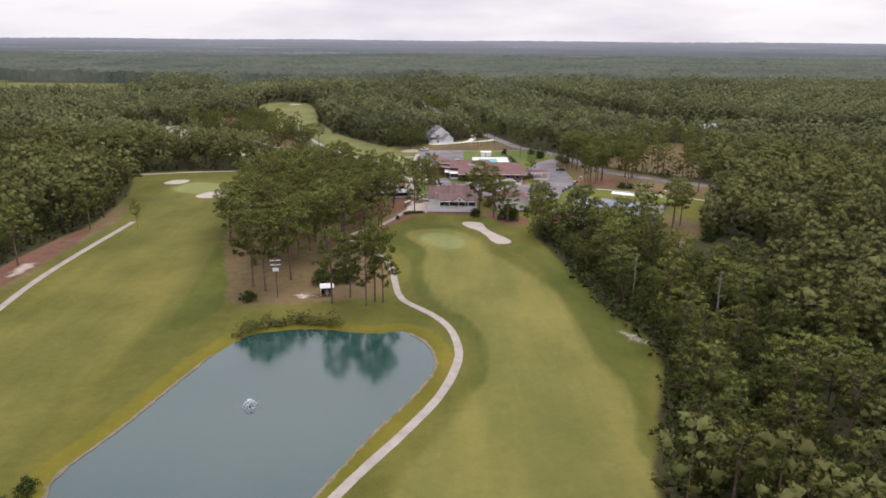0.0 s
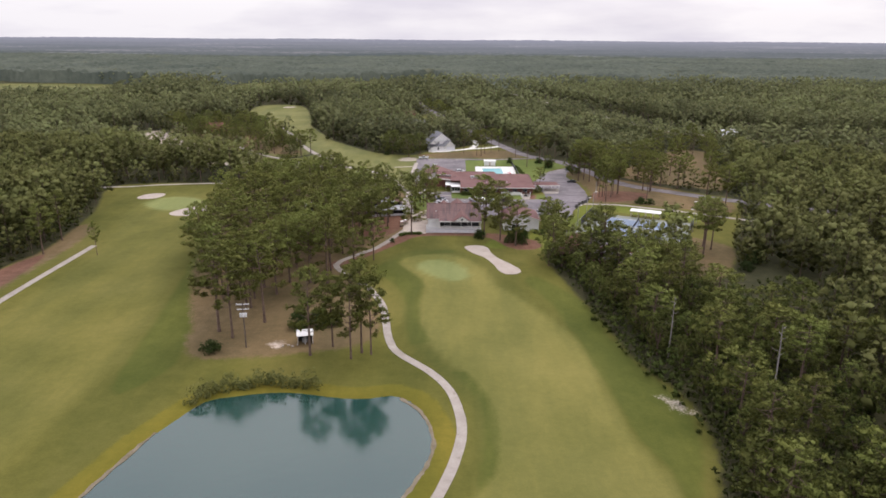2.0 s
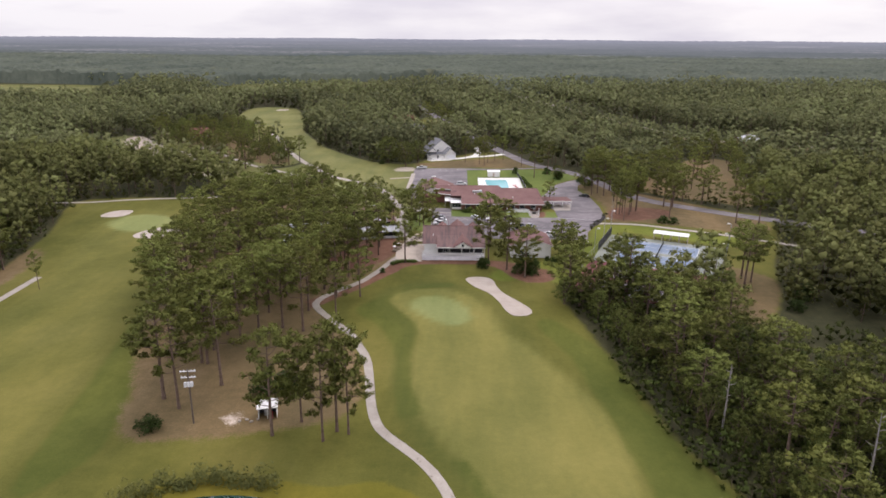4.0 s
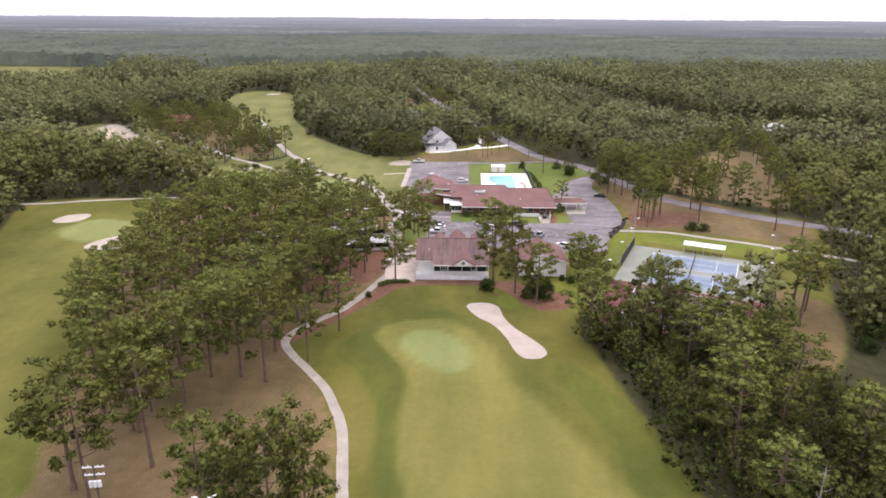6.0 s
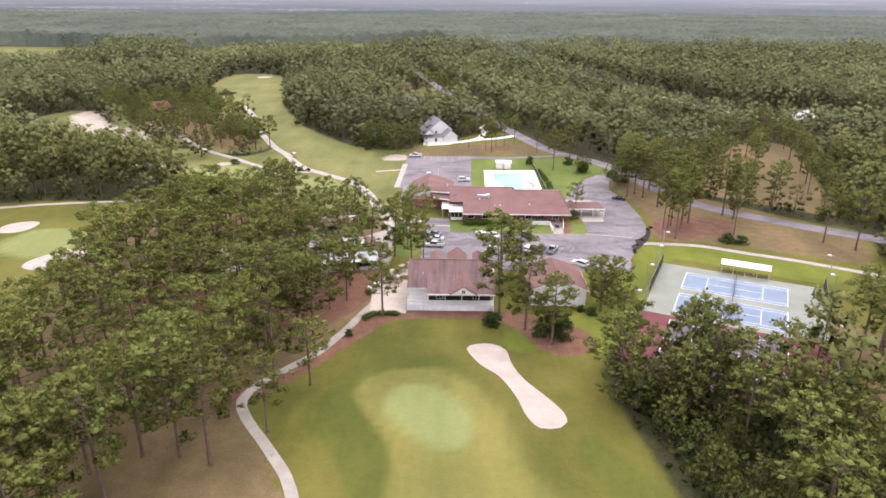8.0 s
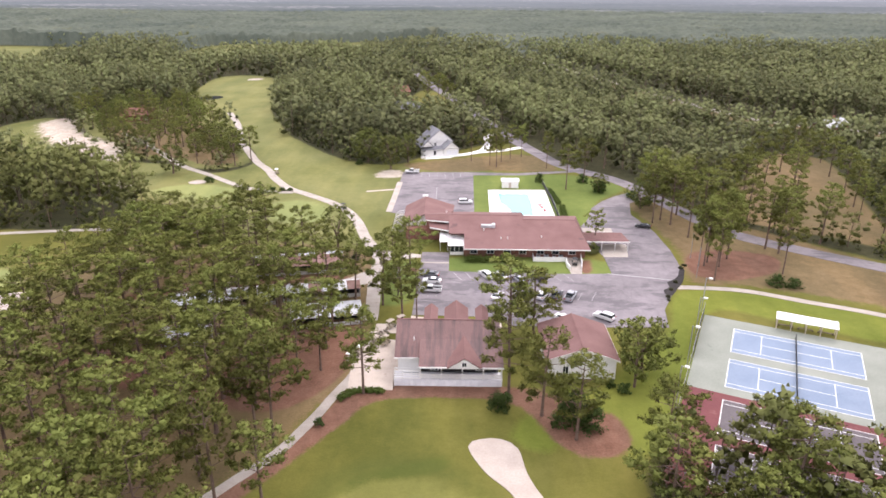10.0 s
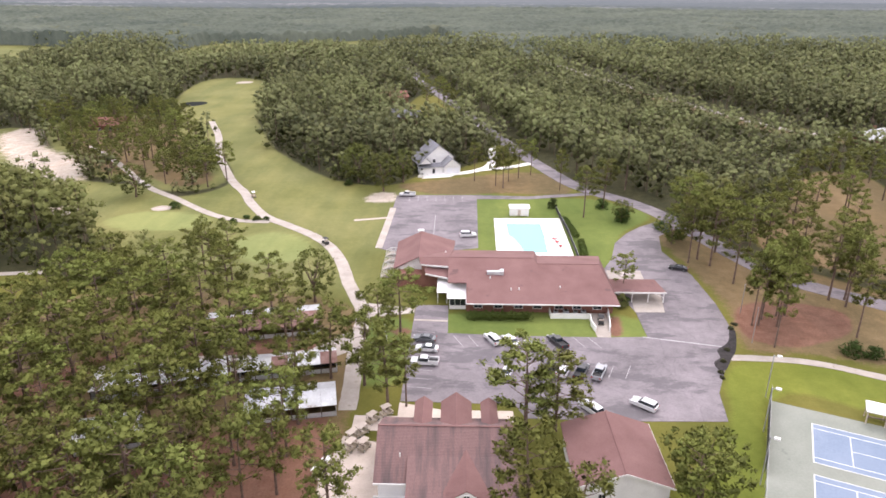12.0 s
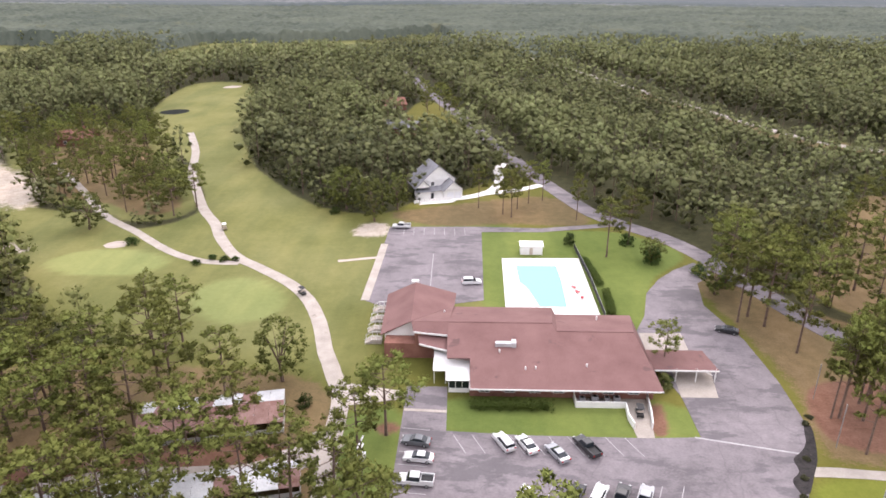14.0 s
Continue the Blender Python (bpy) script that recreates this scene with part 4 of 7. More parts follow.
    part("awning", sheet([[(3.1, 328.6, 2.95), (7.5, 328.6, 2.95), (7.5, 336.2, 3.3), (3.1, 336.2, 3.3)]], 0.12), M_WHITE, t, "white sheet awning")
    porch = part("sun_porch", box(3.6, 329.3, 0, 7.3, 335.8, 0.9), M_WHITE, t, "glazed white porch")
    part("pane", box(3.7, 329.34, 0.9, 7.25, 335.7, 2.75), M_GLASS, porch)
    for x in (3.6, 4.8, 6.0, 7.22):
        part("mullion", box(x, 329.28, 0.9, x + 0.09, 329.37, 2.8), M_WHITE, porch)
    for x, y in ((0.9, 332.1), (3.0, 332.1), (0.9, 338.6)):
        part("post", box(x - 0.06, y - 0.06, 0, x + 0.06, y + 0.06, 2.85), M_WHITE, t)
    for x in (10, 14.5, 19, 23.2, 28, 32, 36.5):
        window(t, x, 328.18, 1.0, 1.8, 1.4, 0, 2)
    # rooftop machine and vents
    unit = part("roof_unit", box(12.2, 336.2, 5.45, 15.2, 337.2, 6.25, 0.08), M_TIN, t, "silver rooftop duct unit")
    part("duct", box(15.2, 336.0, 5.45, 16.1, 337.5, 6.5, 0.08), M_TIN, unit)
    for x, y in ((12.9, 334.9), (17.4, 330.6), (19.2, 330.7), (28.5, 331.5), (2.4, 351), (33, 347)):
        z = 3.2 + (y - 325.7) * 0.2138 if y < 343 else 6.95 - (y - 343.2) * 0.26
        part("roof_vent", rod((x, y, z - 0.1), (x, y, z + 0.55), 0.14, 8), M_WHITE, t)
    part("gable_light", box(-5.2, 362.4, 6.2, -3.6, 363.4, 6.75), M_WHITE, t)
    # external stairs on the west side
    for k in range(4):
        y = 346.0 + k * 4.6
        st = part("stair", box(-12.4, y + 0.1, 0, -10.3, y + 1.9, 0.95), M_CONC, t, "grey concrete landing")
        for q in range(4):
            part("tread", box(-12.4 - 0.32 * (q + 1), y + 0.1, 0, -12.4 - 0.32 * q, y + 1.9, 0.95 - 0.19 * (q + 1)), M_CONC, st)
        for yy in (y + 0.05, y + 1.9):
            part("handrail", sheet([[(-12.4, yy, 1.95), (-10.3, yy, 1.95), (-10.3, yy + 0.07, 1.95), (-12.4, yy + 0.07, 1.95)], [(-13.8, yy, 1.05), (-12.4, yy, 1.95), (-12.4, yy + 0.07, 1.95), (-13.8, yy + 0.07, 1.05)]], 0.14), M_WHITE, st, "white painted handrail")
            for xx, z0, z1 in ((-13.7, 0.0, 1.1), (-12.4, 0.9, 1.9), (-11.4, 0.9, 1.9), (-10.4, 0.9, 1.9)):
                part("post", box(xx, yy, z0, xx + 0.08, yy + 0.07, z1), M_WHITE, st)


def carport():
    t = thing("carport", "flat red-brown carport on white posts beside the clubhouse", "carport")
    part("roof", sheet([[(40.6, 333.6, 2.75), (53.2, 333.4, 2.75), (52.2, 340.2, 3.05), (41.2, 340.2, 3.05)]], 0.2), M_ROOF, t)
    part("fascia", box(40.6, 333.38, 2.5, 53.2, 333.5, 2.78), M_WHITE, t)
    for x, y in ((45.6, 333.9), (49.3, 333.9), (52.8, 333.9), (45.6, 339.6), (51.9, 339.6)):
        part("post", box(x - 0.09, y - 0.09, 0, x + 0.09, y + 0.09, 2.8), M_WHITE, t)
    part("brace", rod((50.2, 333.9, 2.6), (52.8, 334.0, 1.2), 0.05), M_WHITE, t)


golf_shop()
annex()
clubhouse()
carport()
slab("pavement_carport", [(45.2, 328.8), (51.8, 328.8), (53.6, 338.6), (46.2, 338.6)], 0.07, M_CONC, label="pale concrete carport slab", category="pavement")
slab("pavement_court", [(43, 344.6), (51.6, 344.8), (52.2, 352.4), (43.4, 352.3)], 0.07, M_CONC, label="pale concrete slab behind the carport", category="pavement")
slab("pavement_drive", [(34.6, 317.0), (37.4, 317.0), (38.6, 326), (38.6, 328), (26, 328), (26, 325.6), (34.4, 325.6), (34.3, 322)], 0.07, M_CONC, label="pale concrete service drive", category="pavement")
slab("pavement_plaza", [(-14.5, 263.2), (-6.3, 263.0), (-6.3, 268), (-5.7, 268), (-5.7, 281), (-13, 283), (-15, 272)], 0.062, M_TAN, label="tan concrete plaza beside the golf shop", category="pavement")
slab("pavement_walk", [(-12, 288.6), (-4.7, 288.6), (-4.7, 292.6), (3, 290.5), (15, 290.5), (15, 287.6), (13, 284.5), (-5, 284.5), (-12, 284.5)], 0.066, M_TAN, label="tan concrete walk behind the golf shop", category="pavement")
slab("pavement_lane", [(-16.6, 324), (-4.2, 327.0), (-4.2, 329.2), (-16.6, 332)], 0.066, M_CONC, label="concrete lane joining path and lot", category="pavement")
ribbon("kerb_west", [(-16.4, 366.2), (-15.9, 384), (-15.5, 402)], 2.0, 0.07, M_CONC, "pale concrete strip beside the upper lot", "pavement", 0.03, 6.0)
ribbon("path_track", [(-15.2, 392.4), (-18, 391.7), (-22, 390.4), (-26.5, 389.2)], 1.3, 0.05, M_SAND, "sandy footworn track", "path", 0.15)
slab("pavement_apron", [(-4.0, 323.4), (3.4, 323.0), (3.4, 323.7), (-4.0, 324.1)], 0.075, M_CONC, label="pale concrete drain strip", category="pavement")


def white_wall():
    t = thing("service_wall", "low white rendered wall round the service drive", "wall")
    for a, b in (((25.9, 325.3), (34.5, 325.3)), ((34.5, 325.3), (34.2, 322.0)), ((34.2, 322.0), (34.6, 319.4)), ((38.9, 328.2), (38.2, 322.5)), ((38.2, 322.5), (37.6, 319.4)), ((25.9, 325.3), (25.9, 328.1))):
        d = (Vector(b) - Vector(a)).normalized()
        o = Vector((-d.y, d.x)) * 0.1
        quad = [(a[0] - o.x, a[1] - o.y, 1.25), (b[0] - o.x, b[1] - o.y, 1.25), (b[0] + o.x, b[1] + o.y, 1.25), (a[0] + o.x, a[1] + o.y, 1.25)]
        part("panel", sheet([quad], 1.25), M_WHITE, t)


white_wall()
for x, y, s in ((27.2, 326.9, 1.0), (29.4, 327.0, 1.2), (31.6, 327.1, 0.9), (33.3, 327.0, 1.1)):
    c = thing("air_conditioner", "grey air conditioning unit inside the white wall", "air conditioner", x, y, 0.07, 0, "air conditioners")
    part("casing", box(-0.5 * s, -0.45, 0, 0.5 * s, 0.45, 1.0 * s, 0.05), M_STEEL, c)
    part("fan_grille", rod((0, 0, 1.0 * s), (0, 0, 1.0 * s + 0.04), 0.36, 10), M_DARK, c)


# ---- pool ----
slab("pavement_pool", [(15.9, 358.5), (16.8, 392.4), (37.3, 393.0), (36.8, 358.5)], 0.09, M_POOLDECK, label="bright white concrete pool deck", category="pavement")
POOL = [(20, 387.6), (30.8, 387.8), (30.9, 378), (30.2, 363.6), (23.6, 363.6), (22.6, 369.5), (21.4, 374.5), (20.1, 377)]
slab("water_pool", POOL, 0.10, M_POOL, 0.1, label="pale turquoise swimming pool water", category="water")
coping = thing("pool_coping", "white raised pool edge", "pool edge")
for a, b in zip(POOL, POOL[1:] + POOL[:1]):
    d = (Vector(b) - Vector(a)).normalized()
    o = Vector((-d.y, d.x)) * 0.2
    part("edge", sheet([[(a[0] - o.x, a[1] - o.y, 0.15), (b[0] - o.x, b[1] - o.y, 0.15), (b[0] + o.x, b[1] + o.y, 0.15), (a[0] + o.x, a[1] + o.y, 0.15)]], 0.07), M_WHITE, coping)
hut = thing("pool_hut", "small white flat-roofed pump hut by the pool", "hut")
part("wall", box(22.0, 395.2, 0, 27.9, 398.0, 2.5), M_WHITE, hut)
part("roof", sheet([[(21.7, 394.9, 2.62), (28.2, 394.9, 2.62), (28.2, 398.4, 2.9), (21.7, 398.4, 2.9)]], 0.15), M_WHITE, hut)
part("door", box(24.4, 395.14, 0, 25.3, 395.2, 2.0), M_TAN, hut)
M_RED = surface("red_canvas", (0.42, 0.05, 0.06), (0.58, 0.09, 0.10), 1.0, 8.0, 0.8, 0.0)
for k, (x, y, a) in enumerate(((33.6, 371.5, 20), (34.2, 368.4, -15), (33.2, 374.2, 40))):
    c = thing("pool_lounger", "red folding lounger on the white pool deck", "lounger", x, y, 0.09, a, "pool loungers")
    part("seat", box(-0.32, -0.5, 0.3, 0.32, 0.8, 0.36), M_RED, c)
    part("backrest", sheet([[(-0.32, -0.5, 0.36), (0.32, -0.5, 0.36), (0.32, -1.0, 0.85), (-0.32, -1.0, 0.85)]], 0.05), M_RED, c)
    for lx, ly in ((-0.28, -0.4), (0.28, -0.4), (-0.28, 0.7), (0.28, 0.7)):
        part("leg", box(lx - 0.02, ly - 0.02, 0, lx + 0.02, ly + 0.02, 0.3), M_WHITE, c)


def fence_run(t, line, height, gap, rail=True, mesh_mat=None):
    """Posts, a top rail and, where the frames show it, a windscreen."""
    for (ax, ay), (bx, by) in zip(line, line[1:]):
        L_ = math.hypot(bx - ax, by - ay)
        k = max(1, round(L_ / gap))
        for i in range(k + 1):
            x, y = ax + (bx - ax) * i / k, ay + (by - ay) * i / k
            part("post", rod((x, y, 0), (x, y, height), 0.04, 5), M_STEEL, t)
        if rail:
            part("rail", rod((ax, ay, height), (bx, by, height), 0.03, 4), M_STEEL, t)
        if mesh_mat:
            d = Vector((bx - ax, by - ay)).normalized()
            o = Vector((-d.y, d.x)) * 0.02
            part("screen", sheet([[(ax - o.x, ay - o.y, height), (bx - o.x, by - o.y, height), (bx + o.x, by + o.y, height), (ax + o.x, ay + o.y, height)]], height - 0.15), mesh_mat, t)


pool_fence = thing("pool_fence", "dark metal fence along the pool deck", "fence")
fence_run(pool_fence, [(37.6, 359.0), (37.9, 380.0), (37.2, 400.5)], 1.5, 2.6, True, M_NET)

# ---- tennis courts ----
U, V = Vector((0.9095, -0.4157)), Vector((-0.4157, -0.9095))
ORIGIN = Vector((64.8, 288.4))


def court_xy(u, v):
    p = ORIGIN + U * u + V * v
    return (p.x, p.y)


def court_rect(u0, v0, u1, v1):
    return [court_xy(u0, v0), court_xy(u1, v0), court_xy(u1, v1), court_xy(u0, v1)][::-1]


slab("pavement_court_green", court_rect(-6.4, -4.2, 31.5, 27.6), 0.05, M_COURT_GREEN, label="faded grey-green tennis court surround with stains", category="tennis court")
slab("pavement_court_red", court_rect(-6.4, 27.6, 31.5, 56.5), 0.046, M_COURT_RED, label="faded maroon tennis court surround", category="tennis court")
for k, (v0, mat, word) in enumerate(((0, M_COURT_BLUE, "blue"), (14.06, M_COURT_BLUE, "blue"), (29.6, M_COURT_DARK, "worn dark grey"), (43.7, M_COURT_DARK, "worn dark grey"))):
    court = tagged(slab("tennis_court", court_rect(0, v0, 23.77, v0 + 10.97), 0.06, mat, 0.05, kind=""), f"{word} hard tennis court with white lines", "tennis court", "tennis courts")
    court["kind"] = "thing"
    lines = [(0, 0, 23.77, 0.07), (0, 10.9, 23.77, 10.97), (0, 1.37, 23.77, 1.44), (0, 9.53, 23.77, 9.6), (0, 0, 0.12, 10.97), (23.65, 0, 23.77, 10.97), (5.48, 1.4, 5.56, 9.57), (18.22, 1.4, 18.3, 9.57), (5.5, 5.45, 18.25, 5.52)]
    for u0, a, u1, b in lines:
        part("line", sheet([[(*court_xy(u0 - 0.03, v0 + a - 0.03), 0.068), (*court_xy(u0 - 0.03, v0 + b + 0.03), 0.068), (*court_xy(u1 + 0.03, v0 + b + 0.03), 0.068), (*court_xy(u1 + 0.03, v0 + a - 0.03), 0.068)]], 0.006), M_LINE, court)
    net = thing("tennis_net", "dark tennis net with white tape across the court", "net", group="tennis nets")
    a, b = court_xy(11.885, v0 - 0.9), court_xy(11.885, v0 + 11.87)
    part("mesh", sheet([[(a[0] - 0.02, a[1], 1.0), (a[0] + 0.02, a[1], 1.0), (b[0] + 0.02, b[1], 1.0), (b[0] - 0.02, b[1], 1.0)]], 0.93), M_NET, net)
    part("tape", sheet([[(a[0] - 0.035, a[1], 1.06), (a[0] + 0.035, a[1], 1.06), (b[0] + 0.035, b[1], 1.06), (b[0] - 0.035, b[1], 1.06)]], 0.07), M_NET, net)
    for q in (a, b):
        part("post", rod((q[0], q[1], 0), (q[0], q[1], 1.1), 0.05, 6), M_NET, net)
fence = thing("court_fence", "tall chain-link fence with dark windscreen round the courts", "fence")
fence_run(fence, [court_xy(-6.6, -4.4), court_xy(-6.6, 17.0)], 3.0, 3.0, True, M_NET)
fence_run(fence, [court_xy(-6.6, 17.0), court_xy(-6.6, 56.5)], 3.0, 3.2)
fence_run(fence, [court_xy(31.7, -4.4), court_xy(31.7, 56.5)], 3.0, 3.2)
fence_run(fence, [court_xy(-6.6, 56.7), court_xy(31.7, 56.7)], 3.0, 3.2)
fence_run(fence, [court_xy(31.7, -4.4), court_xy(31.7, 8.0)], 3.0, 3.0, True, M_NET)


def court_lamp(u, v, h, side):
    t = thing("court_lamp", "tall grey lamp post with white floodlight by the courts", "lamp post", group="court lamps")
    x, y = court_xy(u, v)
    part("post", rod((x, y, 0), (x, y, h), 0.09, 7), M_STEEL, t)
    ax, ay = court_xy(u + 0.9 * side, v)
    part("arm", rod((x, y, h - 0.15), (ax, ay, h), 0.05, 5), M_STEEL, t)
    head = part("lamp_head", box(-0.4, -0.28, -0.14, 0.4, 0.28, 0.14, 0.05), M_WHITE, t)
    head.matrix_local = pose(ax, ay, h, 0, 0, -25)


for v in (-5.2, 6.0, 20.0, 36.0):
    court_lamp(-7.2, v, 8.5, 1)
for v in (-5.2, 8.0, 20.0, 36.0):
    court_lamp(32.4, v, 8.5, -1)
shel = thing("court_shelter", "long white-roofed bench shelter beside the tennis courts", "shelter")
a, b, c, d = court_xy(7.8, -3.6), court_xy(19.6, -3.6), court_xy(19.6, -6.6), court_xy(7.8, -6.6)
part("roof", sheet([[(*a, 2.6), (*b, 2.6), (*c, 3.0), (*d, 3.0)]], 0.14), M_WHITE, shel)
for i in range(5):
    for v in (-3.9, -6.3):
        q = court_xy(8.1 + i * 2.8, v)
        part("post", box(q[0] - 0.07, q[1] - 0.07, 0, q[0] + 0.07, q[1] + 0.07, 2.6 if v > -5 else 2.95), M_TAN, shel)
for i in range(3):
    q0, q1 = court_xy(8.6 + i * 3.8, -5.6), court_xy(11.4 + i * 3.8, -5.6)
    ben = thing("bench", "plain grey timber bench under the shelter", "bench", group="shelter benches")
    part("seat", sheet([[(q0[0], q0[1], 0.45), (q1[0], q1[1], 0.45), (q1[0] + 0.18, q1[1] + 0.4, 0.45), (q0[0] + 0.18, q0[1] + 0.4, 0.45)]], 0.06), M_POLE, ben)
    for q in (q0, q1):
        part("leg", box(q[0] - 0.02, q[1] + 0.05, 0, q[0] + 0.14, q[1] + 0.3, 0.39), M_POLE, ben)


# ---- cart sheds ----
def shed(a, b, depth, h, mats, label, bays, ridge=0.5, rise=0.9):
    """A long open-fronted shed from a to b along its front, running back by depth."""
    t = thing("cart_shed", label, "shed", group="cart sheds")
    a, b = Vector(a), Vector(b)
    d = (b - a).normalized()
    o = Vector((-d.y, d.x))
    L_ = (b - a).length

    def at(s, q, z):
        p = a + d * s + o * q
        return (p.x, p.y, z)

    part("wall", sheet([[at(0, depth - 0.15, h), at(L_, depth - 0.15, h), at(L_, depth, h), at(0, depth, h)]], h), M_TIN, t)
    for s in (0, L_ - 0.12):
        part("end_wall", sheet([[at(s, 0.2, h), at(s + 0.12, 0.2, h), at(s + 0.12, depth, h), at(s, depth, h)]], h), M_TIN, t)
    # black sheet halfway back paints the shade inside the open shed
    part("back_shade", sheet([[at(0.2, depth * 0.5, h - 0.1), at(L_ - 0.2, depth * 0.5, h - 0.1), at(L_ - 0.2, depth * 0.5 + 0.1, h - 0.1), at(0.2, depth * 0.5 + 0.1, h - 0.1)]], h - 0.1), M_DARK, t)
    k = max(2, bays)
    for i in range(k):
        s0, s1 = L_ * i / k - 0.15 * (i == 0), L_ * (i + 1) / k + 0.15 * (i == k - 1)
        mat = mats[i % len(mats)]
        part("roof_sheet", sheet([[at(s0, -0.5, h), at(s1 - 0.03, -0.5, h), at(s1 - 0.03, depth * ridge, h + rise), at(s0, depth * ridge, h + rise)]], 0.07), mat[0], t)
        part("roof_sheet", sheet([[at(s0, depth * ridge, h + rise), at(s1 - 0.03, depth * ridge, h + rise), at(s1 - 0.03, depth + 0.3, h - 0.05), at(s0, depth + 0.3, h - 0.05)]], 0.07), mat[1], t)
        q = at(L_ * i / k, 0.1, 0)
        part("post", box(q[0] - 0.07, q[1] - 0.07, 0, q[0] + 0.07, q[1] + 0.07, h), M_POLE, t)
    part("front_board", sheet([[at(0, 0.05, 0.95), at(L_, 0.05, 0.95), at(L_, 0.12, 0.95), at(0, 0.12, 0.95)]], 0.9), M_TIN, t)


TT, RT, RR = (M_TIN, M_TIN), (M_RUST, M_TIN), (M_RUST, M_RUST)
shed((-58.4, 291.2), (-36.0, 297.4), 6.2, 2.4, [TT], "long open cart shed with silver sheet roof", 8)
shed((-34.6, 298.2), (-17.2, 302.2), 5.0, 2.4, [TT, TT, RT], "silver sheet-roofed cart shed beside the yard", 6)
shed((-53.8, 276.6), (-44.6, 279.2), 6.6, 2.4, [TT], "short silver sheet-roofed cart shed under pines", 4)
shed((-29.6, 285.4), (-15.0, 288.4), 6.6, 2.6, [TT], "white-silver sheet-roofed cart shed by the golf shop", 6)
shed((-45.6, 312.0), (-23.2, 316.8), 8.8, 2.6, [RT, RR, RT], "long rusty sheet-roofed cart shed with patched back slope", 10)

# ---- trees ----
def tube(path, radii, sides):
    """Vertices and faces of a tapered limb."""
    verts, faces = [], []
    for i, (p, r) in enumerate(zip(path, radii)):
        d = (path[min(i + 1, len(path) - 1)] - path[max(i - 1, 0)]).normalized()
        u = d.orthogonal().normalized()
        v = d.cross(u)
        for k in range(sides):
            a = 2 * math.pi * k / sides
            verts.append(p + (u * math.cos(a) + v * math.sin(a)) * r)
    for i in range(len(path) - 1):
        for k in range(sides):
            a, b = i * sides + k, i * sides + (k + 1) % sides
            faces.append((a, b, b + sides, a + sides))
    return verts, faces


def add(store, part_):
    verts, faces = store[0], store[1]
    k = len(verts)
    if len(store) > 2:
        store[2].extend(part_[2])
    verts += part_[0]
    faces += [tuple(i + k for i in f) for f in part_[1]]


def tuft(rng, c, r, count, size, flat=0.82, up=0.6, heart=None, broad=0.45):
    """A puff of leaf blades round a twig end, with soft normals round the puff and the crown's heart."""
    verts, faces, normals = [], [], []
    for _ in range(count):
        d = Vector((rng.gauss(0, 1), rng.gauss(0, 1), rng.gauss(up, 0.8))).normalized()
        o = c + Vector((d.x, d.y, d.z * flat)) * r * rng.uniform(0.35, 1.0)
        n = (d + Vector((rng.gauss(0, 0.5), rng.gauss(0, 0.5), rng.gauss(0.5, 0.5)))).normalized()
        u = n.orthogonal().normalized()
        a = rng.uniform(0, 6.28)
        v = n.cross(u)
        u, v = u * math.cos(a) + v * math.sin(a), v * math.cos(a) - u * math.sin(a)
        s = size * rng.uniform(0.6, 1.3)
        k = len(verts)
        verts += [o - u * s * 0.7 - v * s * broad, o + u * s, o - u * s * 0.5 + v * s * broad + n * s * 0.15]
        faces.append((k, k + 1, k + 2))
        soft_n = (d * 0.8 + n * 0.45 + ((o - heart).normalized() * 0.55 if heart else Vector((0, 0, 0.3)))).normalized()
        normals += [soft_n] * 3
    return verts, faces, normals


OCT_V = [Vector(v) for v in ((1, 0, 0), (-1, 0, 0), (0, 1, 0), (0, -1, 0), (0, 0, 1), (0, 0, -1))]
OCT_F = [(0, 2, 4), (2, 1, 4), (1, 3, 4), (3, 0, 4), (2, 0, 5), (1, 2, 5), (3, 1, 5), (0, 3, 5)]


def clump(rng, c, r, count, size, flat=0.75, heart=None, broad=0.42, core=0.52, whole=0.8):
    """A rosette of foliage: a small uneven core of twigs under sprays that point outwards."""
    tilt = Euler((rng.uniform(-0.5, 0.5), rng.uniform(-0.5, 0.5), rng.uniform(0, 6.28))).to_matrix()
    verts, faces, normals = [], list(OCT_F), []
    inner = (c - heart).normalized() * whole if heart else Vector((0, 0, 0.2))
    for q in OCT_V:
        d = tilt @ q
        verts.append(c + Vector((d.x, d.y, d.z * flat)) * r * core * rng.uniform(0.6, 1.25))
        normals.append((d + inner).normalized())
    for _ in range(count):
        d = Vector((rng.gauss(0, 1), rng.gauss(0, 1), rng.gauss(0.3, 0.9))).normalized()
        o = c + Vector((d.x, d.y, d.z * flat)) * r * rng.uniform(0.5, 0.92)
        side = d.orthogonal().normalized()
        a = rng.uniform(0, 6.28)
        side = side * math.cos(a) + d.cross(side) * math.sin(a)
        along = (d + d.cross(side) * rng.uniform(-1.1, 1.1) + Vector((0, 0, 0.25))).normalized()
        s = size * rng.uniform(0.65, 1.35)
        k = len(verts)
        verts += [o - side * s * broad - along * s * 0.3, o + side * s * broad - along * s * 0.3, o + along * s * 0.7]
        faces.append((k, k + 1, k + 2))
        normals += [(d + inner + Vector((rng.gauss(0, 0.18), rng.gauss(0, 0.18), rng.gauss(0.15, 0.18)))).normalized()] * 3
    return verts, faces, normals


